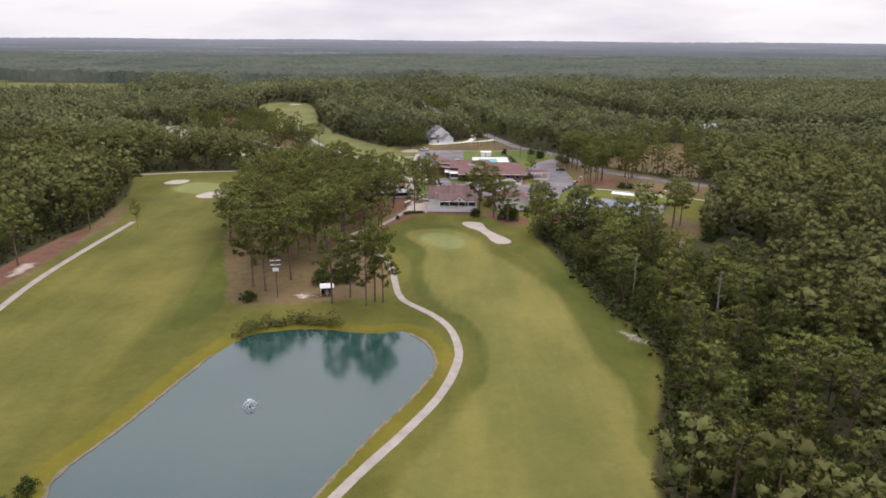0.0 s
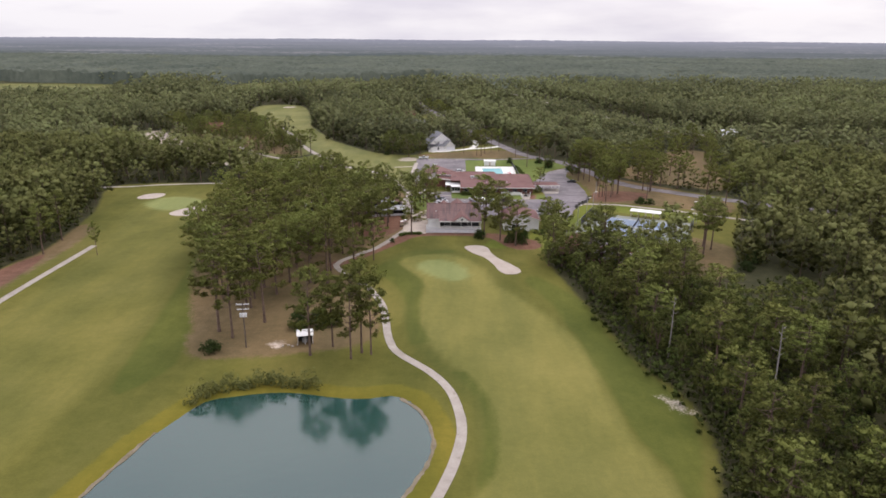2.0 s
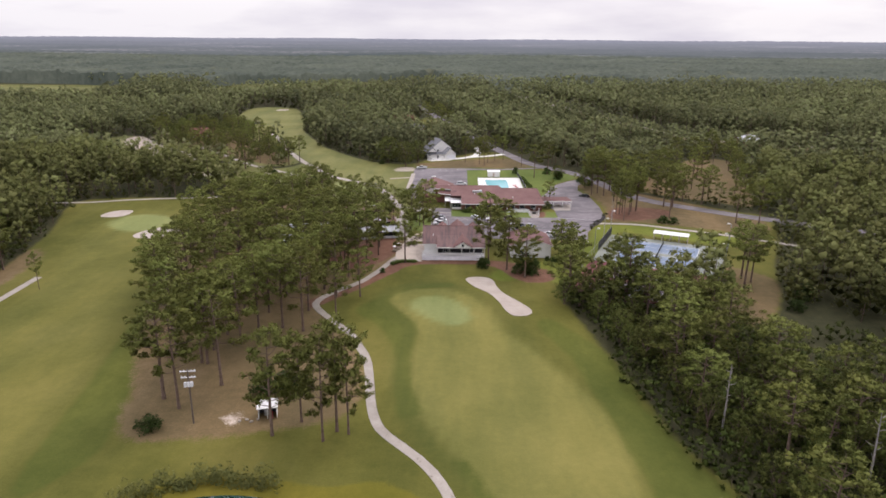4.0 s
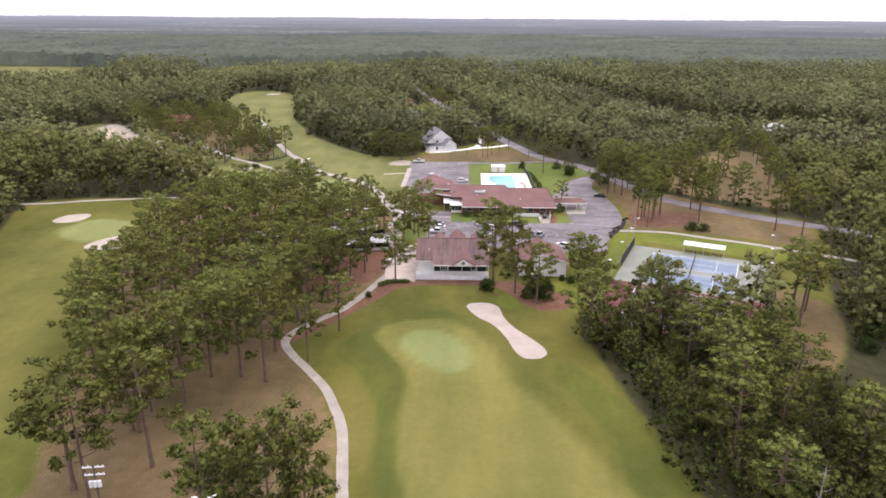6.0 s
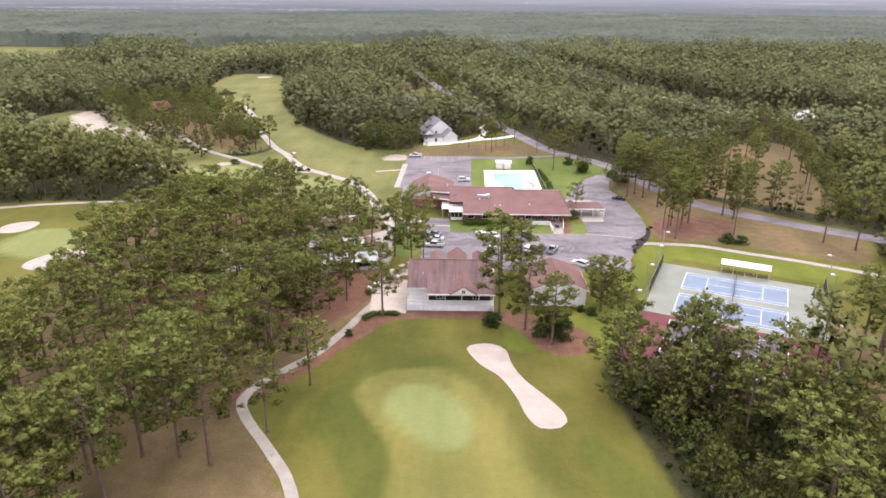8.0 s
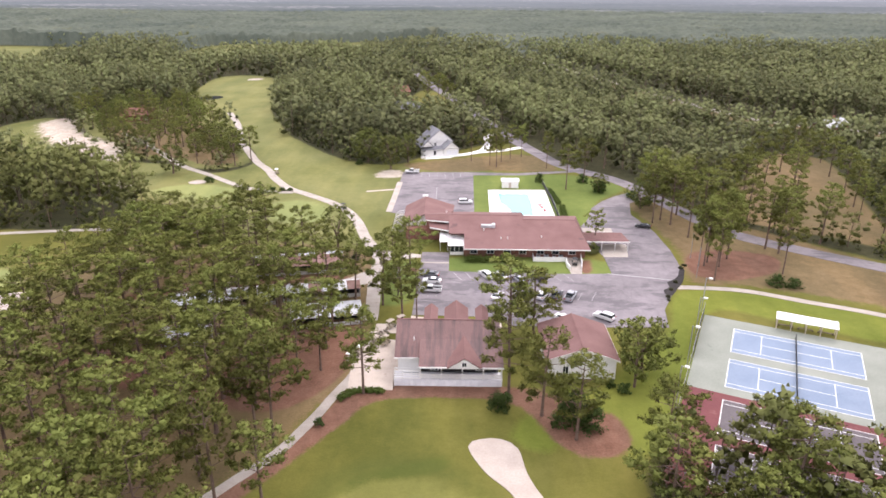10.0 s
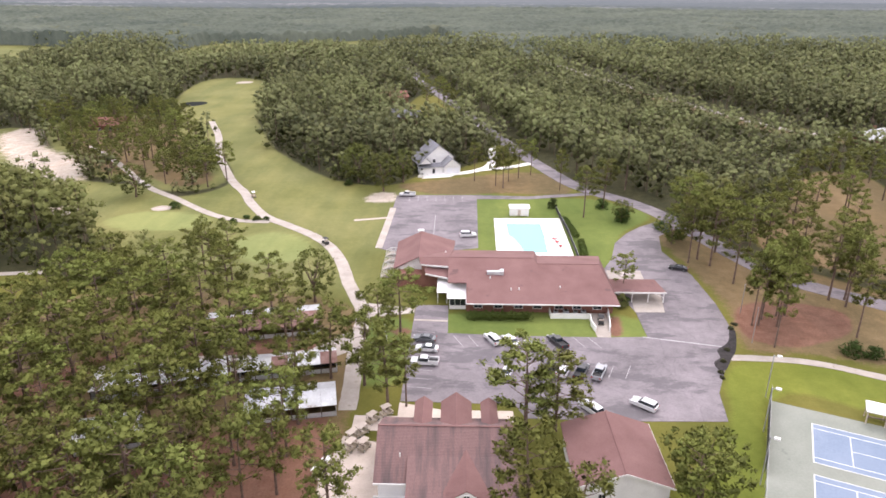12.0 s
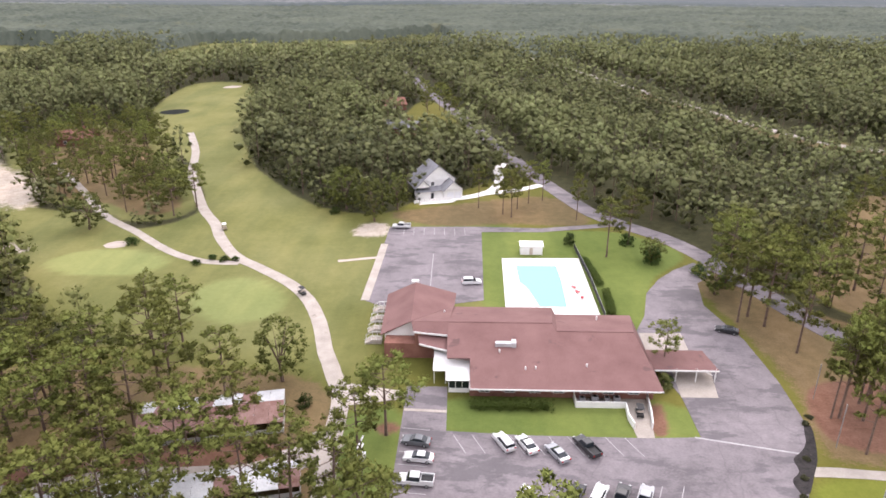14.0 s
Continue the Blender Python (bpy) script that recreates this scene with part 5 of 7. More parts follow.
def pine_parts(seed, height, spread, bare, limbs, blades, size, full=5):
    """Trunk and crown of a southern pine: a bare leaning stem and an uneven head of needle rosettes on rising limbs."""
    rng = random.Random(seed)
    trunk, crown = ([], []), ([], [], [])
    lean = Vector((rng.uniform(-1, 1), rng.uniform(-1, 1), 0)) * 0.04 * height
    stem = [Vector((0, 0, -0.3)) + lean * t * t + Vector((0, 0, height * 0.96 * t)) for t in (0, 0.08, 0.3, 0.55, 0.8, 1.0)]
    r0 = height * 0.0125
    add(trunk, tube(stem, [r0 * 1.5, r0 * 1.1, r0 * 0.95, r0 * 0.75, r0 * 0.42, r0 * 0.1], 7))
    heart = Vector((0, 0, height * (bare + 0.38 * (1 - bare))))
    sway = rng.uniform(0, 6.28)
    for i in range(limbs):
        t = bare + (0.97 - bare) * (i + rng.random()) / limbs
        base = lean * t * t + Vector((0, 0, height * 0.96 * t))
        k = (t - bare) / (1 - bare)
        a = i * 2.4 + rng.uniform(-0.6, 0.6)
        reach = spread * (0.12 + 0.80 * math.sin(math.pi * min(1, 0.27 + 0.66 * k))) * rng.uniform(0.7, 1.15) * (1 + 0.2 * math.cos(a - sway))
        out = Vector((math.cos(a), math.sin(a), rng.uniform(0.12, 0.5)))
        tip = base + out * reach
        mid = base + out * reach * 0.5 + Vector((0, 0, -0.05 * reach))
        add(trunk, tube([base, mid, tip], [r0 * 0.32, r0 * 0.2, r0 * 0.06], 4))
        across = Vector((-math.sin(a), math.cos(a), 0))
        for j in range(max(2, round(full * (0.45 + 0.7 * reach / spread)))):
            q = rng.uniform(0.42, 1.05) if j else 1.0
            c = base + out * reach * q + across * rng.gauss(0, 0.17) * spread * (1.15 - 0.5 * q) + Vector((0, 0, rng.uniform(-0.25, 0.65)))
            add(crown, clump(rng, c, spread * rng.uniform(0.135, 0.215), blades, size, rng.uniform(0.6, 0.9), heart))
    for q in (0.0, 0.03, 0.06):
        c = stem[-1] + Vector((rng.gauss(0, 0.4), rng.gauss(0, 0.4), 0.1 - q * height))
        add(crown, clump(rng, c, spread * rng.uniform(0.15, 0.2), blades, size, 0.9, heart))
    return trunk, crown


def oak_parts(seed, height, spread, lobes, blades, size, low=0.16):
    """A broad-leaved tree with a forked trunk and a full, uneven crown."""
    rng = random.Random(seed)
    trunk, crown = ([], []), ([], [], [])
    r0 = height * 0.02
    fork = Vector((rng.uniform(-0.3, 0.3), rng.uniform(-0.3, 0.3), height * 0.28))
    add(trunk, tube([Vector((0, 0, -0.3)), fork * 0.5, fork], [r0 * 1.5, r0, r0 * 0.9], 7))
    for i in range(7):
        a = i * 0.9 + rng.uniform(-0.3, 0.3)
        end = Vector((math.cos(a) * spread * rng.uniform(0.4, 0.75), math.sin(a) * spread * rng.uniform(0.4, 0.75), height * rng.uniform(0.55, 0.88)))
        add(trunk, tube([fork, fork.lerp(end, 0.5) + Vector((0, 0, 0.04 * height)), end], [r0 * 0.6, r0 * 0.35, r0 * 0.08], 5))
    turn0, turn1 = rng.uniform(0, 6.28), rng.uniform(0, 6.28)
    heart = Vector((0, 0, height * 0.42))
    for i in range(lobes):
        z = (i + rng.random()) / lobes
        a = i * 2.4 + rng.uniform(-0.5, 0.5)
        wobble = 1 + 0.20 * math.sin(3 * a + turn0) + 0.14 * math.sin(5 * a + turn1 + 4 * z)
        r = spread * math.sqrt(max(0.02, math.sin(math.pi * (0.12 + 0.83 * z)))) * wobble * rng.uniform(0.5, 1.0)
        c = Vector((math.cos(a) * r, math.sin(a) * r, height * (low + (0.93 - low) * z)))
        add(crown, clump(rng, c, spread * rng.uniform(0.13, 0.23), blades, size, rng.uniform(0.7, 0.95), heart, 0.45))
    return trunk, crown


def soften(me, normals):
    """Lays given shading normals on a crown's blades, as a puff of needles scatters light."""
    me.attributes.new("custom_normal", "FLOAT_VECTOR", "POINT").data.foreach_set("vector", np.array([tuple(v) for v in normals], np.float32).ravel())
    me.update()
    return me


def tree_meshes(trunk, crown, leaf, name):
    return mesh_of("trunk", trunk[0], trunk[1], M_BARK, True), soften(mesh_of(name, crown[0], crown[1], leaf, True), crown[2])


PINES = [tree_meshes(*pine_parts(10 + i, 1.0 * h, s, b, 20, 28, 0.31), M_PINE, "crown") + (h,) for i, (h, s, b) in enumerate([(19, 5.2, 0.38), (20, 5.5, 0.42), (18, 5.4, 0.34), (21, 5.3, 0.46), (17, 5.4, 0.34), (19, 5.8, 0.42), (18, 4.8, 0.42), (20, 5.2, 0.37)])]
FULLS = [tree_meshes(*pine_parts(30 + i, 1.0 * h, s, b, 24, 28, 0.31), M_PINE, "crown") + (h,) for i, (h, s, b) in enumerate([(18, 4.6, 0.24), (19, 4.9, 0.28), (17, 4.3, 0.20)])]
# wood-edge pines: dim light put into the needles through the darker broad-leaf colour
EDGES = [tree_meshes(*pine_parts(50 + i, 1.0 * h, s, b, 22, 22, 0.36), M_OAK_AND_DIM_PINE, "crown") + (h,) for i, (h, s, b) in enumerate([(17, 4.8, 0.2), (18, 5.2, 0.26), (16, 4.4, 0.14)])]
OAKS = [tree_meshes(*oak_parts(40 + i, h, s, 100, 18, 0.34), M_OAK_AND_DIM_PINE, "crown") + (h,) for i, (h, s) in enumerate([(12, 5.0), (13, 4.6), (10, 4.8), (14, 5.6)])]
placed_trees = []


def tree(kind, x, y, height, turn, label, group, wide=1.0):
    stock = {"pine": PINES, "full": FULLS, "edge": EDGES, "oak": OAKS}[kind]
    trunk_me, crown_me, h = stock[int(turn * 7.3) % len(stock)]
    top = tagged(new("broadleaf_tree" if kind == "oak" else "pine_tree"), label, "tree", group)
    k = height / h
    top.matrix_world = pose(x, y, 0, 0, 0, turn) @ Matrix.Diagonal((k * wide, k * wide, k, 1))
    for name, me in (("trunk", trunk_me), ("crown", crown_me)):
        ob = new(name, me)
        ob.parent = top
    placed_trees.append((x, y))
    return top


PINE_LABEL = "tall longleaf pine with bare reddish trunk and open crown"
rng = random.Random(5)


def scatter(poly, gap, r, avoid=(), clear=()):
    """Places inside a polygon, no two nearer than gap; clear of given lines and polygons."""
    xs, ys = [a for a, _ in poly], [b for _, b in poly]
    out = []
    cells = {}
    area = (max(xs) - min(xs)) * (max(ys) - min(ys))
    tries = int(area / gap ** 2 * 5)
    cand = np.array([(r.uniform(min(xs), max(xs)), r.uniform(min(ys), max(ys))) for _ in range(tries)])
    ok = inside_of(poly, cand[:, 0], cand[:, 1]) > 0
    for shape in clear:
        ok &= inside_of(shape, cand[:, 0], cand[:, 1]) < 1.0
    for line, w in avoid:
        ok &= line_distance(line, cand[:, 0], cand[:, 1]) > w
    for x, y in cand[ok]:
        key = (int(x // gap), int(y // gap))
        if all((x - a) ** 2 + (y - b) ** 2 > gap * gap for i in (-1, 0, 1) for j in (-1, 0, 1) for a, b in cells.get((key[0] + i, key[1] + j), ())):
            cells.setdefault(key, []).append((x, y))
            out.append((float(x), float(y)))
    return out

# ---- vehicles ----
def paint(name, c):
    m, n, l, p = nodes_of(name)
    co = n.new("ShaderNodeTexCoord").outputs["Object"]
    col = ramp_of(n, l, noise_of(n, l, co, 2.0, 4.0), [(0.3, tuple(v * 0.86 for v in c)), (0.7, c)])
    l.new(col, p.inputs["Base Color"])
    p.inputs["Roughness"].default_value, p.inputs["Coat Weight"].default_value, p.inputs["Metallic"].default_value = 0.32, 0.5, 0.15
    return m


PAINT = {"white": paint("white_car_paint", (0.74, 0.74, 0.74)), "silver": paint("silver_car_paint", (0.34, 0.35, 0.37)), "grey": paint("grey_car_paint", (0.13, 0.14, 0.15)), "black": paint("black_car_paint", (0.015, 0.016, 0.018)), "tan": paint("tan_cart_paint", (0.42, 0.36, 0.27))}
M_TYRE = surface("tyre_rubber", (0.015, 0.015, 0.015), (0.035, 0.035, 0.035), 2.0, 12.0, 0.9, 0.0)
M_HEADLAMP = surface("clear_lamp_glass", (0.6, 0.6, 0.6), (0.75, 0.75, 0.75), 2.0, 9.0, 0.2, 0.0)
M_TAILLAMP = surface("red_lamp_glass", (0.30, 0.02, 0.02), (0.40, 0.03, 0.03), 2.0, 9.0, 0.25, 0.0)


def profile(points, half, top_half=None, bevel=0.05):
    """A side profile drawn in x and z, swept across the width; the upper points may be drawn in."""
    bm = bmesh.new()
    zs = [z for _, z in points]
    lo, hi = min(zs), max(zs)
    top_half = half if top_half is None else top_half
    rows = []
    for s in (-1, 1):
        rows.append([bm.verts.new((x, s * (half + (top_half - half) * (z - lo) / (hi - lo)), z)) for x, z in points])
    bm.faces.new(rows[0])
    bm.faces.new(rows[1][::-1])
    for i in range(len(points)):
        j = (i + 1) % len(points)
        bm.faces.new((rows[0][i], rows[1][i], rows[1][j], rows[0][j]))
    if bevel:
        bmesh.ops.bevel(bm, geom=bm.edges[:], offset=bevel, segments=1, affect="EDGES")
    return bm


def wheel_mesh(r, w, mat):
    bm = rod((0, -w / 2, 0), (0, w / 2, 0), r, 12)
    bmesh.ops.bevel(bm, geom=bm.edges[:], offset=r * 0.1, segments=1, affect="EDGES")
    me = bpy.data.meshes.new("tyre")
    bm.to_mesh(me)
    bm.free()
    me.materials.append(mat)
    return me


TYRE_ME, RIM_ME = wheel_mesh(0.34, 0.22, M_TYRE), wheel_mesh(0.2, 0.235, M_STEEL)
CART_TYRE_ME, CART_RIM_ME = wheel_mesh(0.23, 0.18, M_TYRE), wheel_mesh(0.12, 0.19, M_WHITE)


def wheels(t, xs, half, cart=False):
    r = 0.23 if cart else 0.34
    for x in xs:
        for s in (-1, 1):
            ob = new("wheel", CART_TYRE_ME if cart else TYRE_ME)
            ob.parent = t
            ob.matrix_local = pose(x, s * half, r)
            rim = new("rim", CART_RIM_ME if cart else RIM_ME)
            rim.parent = ob


def car(kind, x, y, heading, colour):
    """heading: degrees from +x in which the bonnet points."""
    words = {"sedan": f"{colour} sedan parked on the asphalt lot", "suv": f"{colour} sport utility car parked on the asphalt", "pickup": f"{colour} pickup truck parked on the asphalt lot"}
    t = thing("car" if kind != "pickup" else "pickup_truck", words[kind], "car" if kind != "pickup" else "truck", x, y, 0.05, heading, "parked vehicles")
    m = PAINT[colour]
    if kind == "sedan":
        part("body", profile([(-2.3, 0.28), (-2.38, 0.6), (-2.25, 0.92), (-1.5, 1.0), (0.95, 0.97), (2.05, 0.82), (2.38, 0.6), (2.3, 0.28)], 0.9), m, t)
        part("window_band", profile([(-1.75, 0.96), (-1.0, 1.36), (0.25, 1.38), (1.05, 0.96)], 0.82, 0.62, 0.02), M_GLASS, t, "dark car glass")
        part("roof", profile([(-1.05, 1.33), (-0.85, 1.43), (0.1, 1.44), (0.3, 1.34)], 0.68, 0.6, 0.03), m, t)
        nose, tail, xs, zl = 2.36, -2.36, (-1.45, 1.45), 0.68
    elif kind == "suv":
        part("body", profile([(-2.3, 0.32), (-2.38, 0.7), (-2.3, 1.05), (0.9, 1.08), (2.0, 0.98), (2.36, 0.7), (2.3, 0.32)], 0.94), m, t)
        part("window_band", profile([(-2.2, 1.04), (-1.95, 1.6), (0.3, 1.62), (1.05, 1.04)], 0.86, 0.68, 0.02), M_GLASS, t, "dark car glass")
        part("roof", profile([(-2.05, 1.57), (-1.85, 1.7), (0.15, 1.7), (0.4, 1.58)], 0.74, 0.66, 0.03), m, t)
        for s in (-1, 1):
            part("roof_rail", rod((-1.7, 0.62 * s, 1.74), (0.1, 0.62 * s, 1.74), 0.03, 5), M_STEEL, t)
        nose, tail, xs, zl = 2.34, -2.36, (-1.45, 1.45), 0.82
    else:
        part("body", profile([(-2.75, 0.45), (-2.78, 0.95), (-0.7, 0.98), (1.25, 1.08), (2.5, 1.0), (2.75, 0.75), (2.7, 0.42)], 0.97), m, t)
        part("window_band", profile([(-0.75, 1.0), (-0.6, 1.68), (0.7, 1.7), (1.35, 1.05)], 0.88, 0.7, 0.02), M_GLASS, t, "dark car glass")
        part("cab_roof", profile([(-0.68, 1.66), (-0.55, 1.78), (0.6, 1.78), (0.85, 1.67)], 0.74, 0.68, 0.03), m, t)
        bed = part("bed", box(-2.66, -0.82, 0.985, -0.82, 0.82, 1.0), M_DARK, t, "dark open cargo bed")
        for y0, y1 in ((-0.97, -0.83), (0.83, 0.97)):
            part("bed_side", box(-2.76, y0, 0.93, -0.75, y1, 1.32, 0.02), m, bed)
        part("tailgate", box(-2.78, -0.95, 0.9, -2.68, 0.95, 1.3, 0.02), m, bed)
        nose, tail, xs, zl = 2.72, -2.77, (-1.75, 1.75), 0.88
    for s in (-1, 1):
        part("headlight", box(nose - 0.08, s * 0.68 - 0.18, zl - 0.08, nose + 0.03, s * 0.68 + 0.18, zl + 0.08), M_HEADLAMP, t)
        part("tail_light", box(tail - 0.03, s * 0.72 - 0.14, zl - 0.02, tail + 0.08, s * 0.72 + 0.14, zl + 0.2), M_TAILLAMP, t)
    wheels(t, xs, 0.82 if kind != "pickup" else 0.86)


def golf_cart(x, y, heading, colour="tan", roof=M_WHITE):
    t = thing("golf_cart", "small golf cart with a light canopy roof" if roof is not M_DARK else "small dark golf cart with black canopy", "golf cart", x, y, 0.06, heading, "golf carts")
    part("body", profile([(-1.15, 0.3), (-1.15, 0.75), (-0.4, 0.78), (-0.35, 0.42), (0.5, 0.4), (0.75, 0.8), (1.15, 0.62), (1.15, 0.3)], 0.58, 0.55, 0.02), PAINT[colour], t)
    part("seat", box(-0.5, -0.52, 0.78, -0.05, 0.52, 0.92, 0.03), M_TAN, t)
    part("backrest", box(-0.62, -0.5, 0.9, -0.5, 0.5, 1.25, 0.03), M_TAN, t)
    part("canopy", box(-1.0, -0.6, 1.78, 0.75, 0.6, 1.86, 0.03), roof, t)
    for px, py in ((-0.9, -0.52), (-0.9, 0.52), (0.62, -0.52), (0.62, 0.52)):
        part("post", rod((px, py, 0.7), (px * 0.95, py, 1.8), 0.025, 5), M_DARK, t)
    wheels(t, (-0.78, 0.8), 0.5, True)


for row in (("sedan", -1.3, 314.6, 170, "grey"), ("sedan", -0.7, 310.6, 173, "white"), ("pickup", -0.9, 305.4, 175, "white"),
            ("suv", 12.7, 314.6, 116, "white"), ("sedan", 16.3, 314.2, 116, "white"), ("sedan", 20.9, 312.2, 118, "silver"), ("pickup", 25.8, 313.8, 116, "black"),
            ("sedan", 22.3, 303.2, 62, "black"), ("suv", 25.6, 303.0, 62, "white"), ("pickup", 28.7, 302.6, 66, "black"), ("pickup", 32.0, 302.4, 66, "silver"),
            ("suv", 28.4, 290.9, 125, "white"), ("suv", 37.8, 292.3, 140, "white"), ("sedan", 14.9, 302.5, 68, "white"), ("sedan", 62.1, 353.2, 158, "black"),
            ("suv", 8.5, 376.0, 5, "white"), ("pickup", -11.8, 415.2, 180, "white")):
    car(*row)
for x, y, a in ((-8.7, 286.8, 50), (-10.0, 283.5, 50), (-11.4, 281.9, 55), (-6.6, 288.9, 40), (-11.2, 279.6, 60), (-15.4, 273.2, 80), (-14.2, 275.4, 70), (-49.4, 308.2, 20), (-9.2, 279.8, 60)):
    golf_cart(x, y, a, "tan", M_TAN if y > 278 else M_WHITE)
golf_cart(36.4, 323.3, 85, "black", M_DARK)
golf_cart(-31.6, 368.8, 130, "black", M_DARK)
golf_cart(-64.2, 412.2, 120, "tan")

M_LITTER = surface("wet_leaf_litter", (0.012, 0.010, 0.010), (0.048, 0.042, 0.040), 0.8, 5.0, 0.95, 0.03, stain=(0.11, 0.095, 0.088), stain_at=0.64)
slab("pavement_litter", curve_through([(64.0, 322.5), (62.6, 319.6), (61.6, 316.9), (60.0, 314.6), (57.6, 312.4), (57.2, 309.6), (55.2, 307.4), (55.4, 304.4), (56.6, 304.9), (59.2, 309.0), (61.2, 312.2), (63.2, 317.0), (64.4, 321.0)], 0.8, True), 0.058, M_LITTER, 0.05, label="dark wet leaf litter washed along the lot edge", category="litter")

# painted bay lines on the lots
bays = thing("bay_lines", "faded white parking bay lines on asphalt", "road marking")
bays["kind"] = "structure"
for x0, y0, dx, dy, k, step, ex, ey in ((4.6, 317.0, 2.0, -4.6, 10, (3.1, 0.0), 0.06, 0.0), (19.5, 305.8, -1.9, -4.4, 7, (3.2, 0.0), 0.06, 0.0), (-3.9, 318.6, 4.6, -0.5, 8, (0.0, -3.0), 0.0, 0.06), (-11, 415, 0.2, -5.5, 7, (3.0, 0.0), 0.06, 0.0)):
    for i in range(k):
        a = (x0 + step[0] * i, y0 + step[1] * i)
        b = (a[0] + dx, a[1] + dy)
        part("line", sheet([[(a[0] - ex, a[1] - ey, 0.053), (b[0] - ex, b[1] - ey, 0.053), (b[0] + ex, b[1] + ey, 0.053), (a[0] + ex, a[1] + ey, 0.053)]], 0.004), M_FADED, bays)
part("line", sheet([[(-1.6, 372, 0.047), (-1.45, 372, 0.047), (-1.45, 395, 0.047), (-1.6, 395, 0.047)]], 0.004), M_FADED, bays)
part("line", sheet([[(44, 317.2, 0.053), (60, 313.4, 0.053), (60, 313.8, 0.053), (44, 317.6, 0.053)]], 0.004), M_FADED, bays)


M_PONDDARK = surface("dark_pond_water", (0.012, 0.014, 0.013), (0.03, 0.032, 0.03), 0.3, 2.0, 0.9, 0.0, spec=0.03)
# ---- houses beyond the lot ----
def villa():
    t = thing("house", "white two-storey house with steep grey shingle gables", "house", -3.2, 452.0, 0, 20)
    part("wall", box(-6, -4, 0, 6, 6, 5.6), M_WHITE, t)
    part("garage_wall", box(0.5, -9, 0, 7, -4, 3.0), M_WHITE, t)
    part("porch_wall", box(-8.5, -7, 0, 0.5, -4, 2.8), M_WHITE, t)

    def gable(x0, x1, y0, y1, z, rise, name):
        xm = (x0 + x1) / 2
        part(name, sheet([[(x0 - 0.5, y0, z - 0.2), (xm, y0, z + rise), (xm, y1, z + rise), (x0 - 0.5, y1, z - 0.2)], [(xm, y0, z + rise), (x1 + 0.5, y0, z - 0.2), (x1 + 0.5, y1, z - 0.2), (xm, y1, z + rise)]], 0.2), M_GREY_ROOF, t)
        for yy in (y0 + 0.35, y1 - 0.35):
            bm = bmesh.new()
            bm.faces.new([bm.verts.new(c) for c in ((x0, yy, z - 0.05), (x1, yy, z - 0.05), (xm, yy, z + rise - 0.35))])
            part("gable", bm, M_WHITE, t)

    gable(-6, 6, -4.6, 6.6, 5.6, 5.0, "roof")
    gable(0.5, 7, -9.5, -2, 3.2, 3.0, "garage_roof")
    gable(-8.6, -4.0, -7.4, 4, 4.2, 2.6, "wing_roof")
    for x, z in ((-2.0, 1.0), (-2.0, 3.7), (2.6, 6.6), (-5.0, 3.6)):
        window(t, x, -4.02, z, 1.1, 1.3)
    window(t, 3.75, -9.02, 3.7, 0.9, 0.9)
    for x in (1.6, 4.2):
        part("garage_door", box(x, -9.06, 0, x + 2.3, -9.0, 2.3), M_DECK, t, "white panelled garage door")
    part("door", box(-3.6, -7.06, 0.1, -2.6, -7.0, 2.1), M_DARK, t)
    part("porch_roof", sheet([[(-9, -7.6, 2.85), (0.5, -7.6, 2.85), (0.5, -4, 3.6), (-9, -4, 3.6)]], 0.16), M_GREY_ROOF, t)
    for i in range(7):
        part("picket_panel", box(-10.5 + i * 1.9, -10.3, 0, -8.75 + i * 1.9, -10.2, 1.1), M_WHITE, t)


villa()


def brick_house(x, y, turn, w, roof_mat, label):
    t = thing("house", label, "house", x, y, 0, turn)
    part("wall", box(-w, -4.5, 0, w, 4.5, 3.4), M_BRICK, t)
    part("roof", sheet([[(-w - 0.6, -5.1, 3.3), (w + 0.6, -5.1, 3.3), (w + 0.6, 0, 6.6), (-w - 0.6, 0, 6.6)], [(-w - 0.6, 0, 6.6), (w + 0.6, 0, 6.6), (w + 0.6, 5.1, 3.3), (-w - 0.6, 5.1, 3.3)]], 0.2), roof_mat, t)
    for xx in (-w, w):
        bm = bmesh.new()
        bm.faces.new([bm.verts.new(c) for c in ((xx, -4.5, 3.35), (xx, 4.5, 3.35), (xx, 0, 6.3))])
        part("gable", bm, M_BRICK, t)
    for i in (-0.5, 0.1, 0.6):
        window(t, w * i, -4.52, 1.0, 1.2, 1.3)
    part("chimney", box(w * 0.3, 0.6, 5, w * 0.3 + 0.9, 1.5, 7.8), M_BRICK, t)


brick_house(-34, 611, 25, 8, M_BRICK, "red brick house among pines with brick-coloured roof")
brick_house(-22, 548, -20, 8, M_GREY_ROOF, "brick house with dark grey roof among trees")
brick_house(196, 505, 30, 9, M_TIN, "brick house with pale metal roof in woods")
brick_house(-165, 520, 10, 8, M_BRICK, "brick house beside the sandy bare ground")
ribbon("path_house_gate", [(12, 449.6), (18, 452.4), (26, 455.4), (35, 462)], 3.2, 0.056, M_POOLDECK, "bright white concrete drive to the road", "driveway", 0.05)
ribbon("path_house", [(-4, 442.5), (4, 444.8), (10.7, 448.2), (17.5, 456), (20.5, 470), (20.5, 484), (24, 492)], 3.6, 0.05, M_POOLDECK, "bright white concrete house driveway", "driveway", 0.05)
slab("pavement_house", [(-8, 437.5), (3, 440.5), (5.5, 444.5), (0, 446), (-6, 442)], 0.06, M_POOLDECK, label="bright white concrete house forecourt", category="pavement")


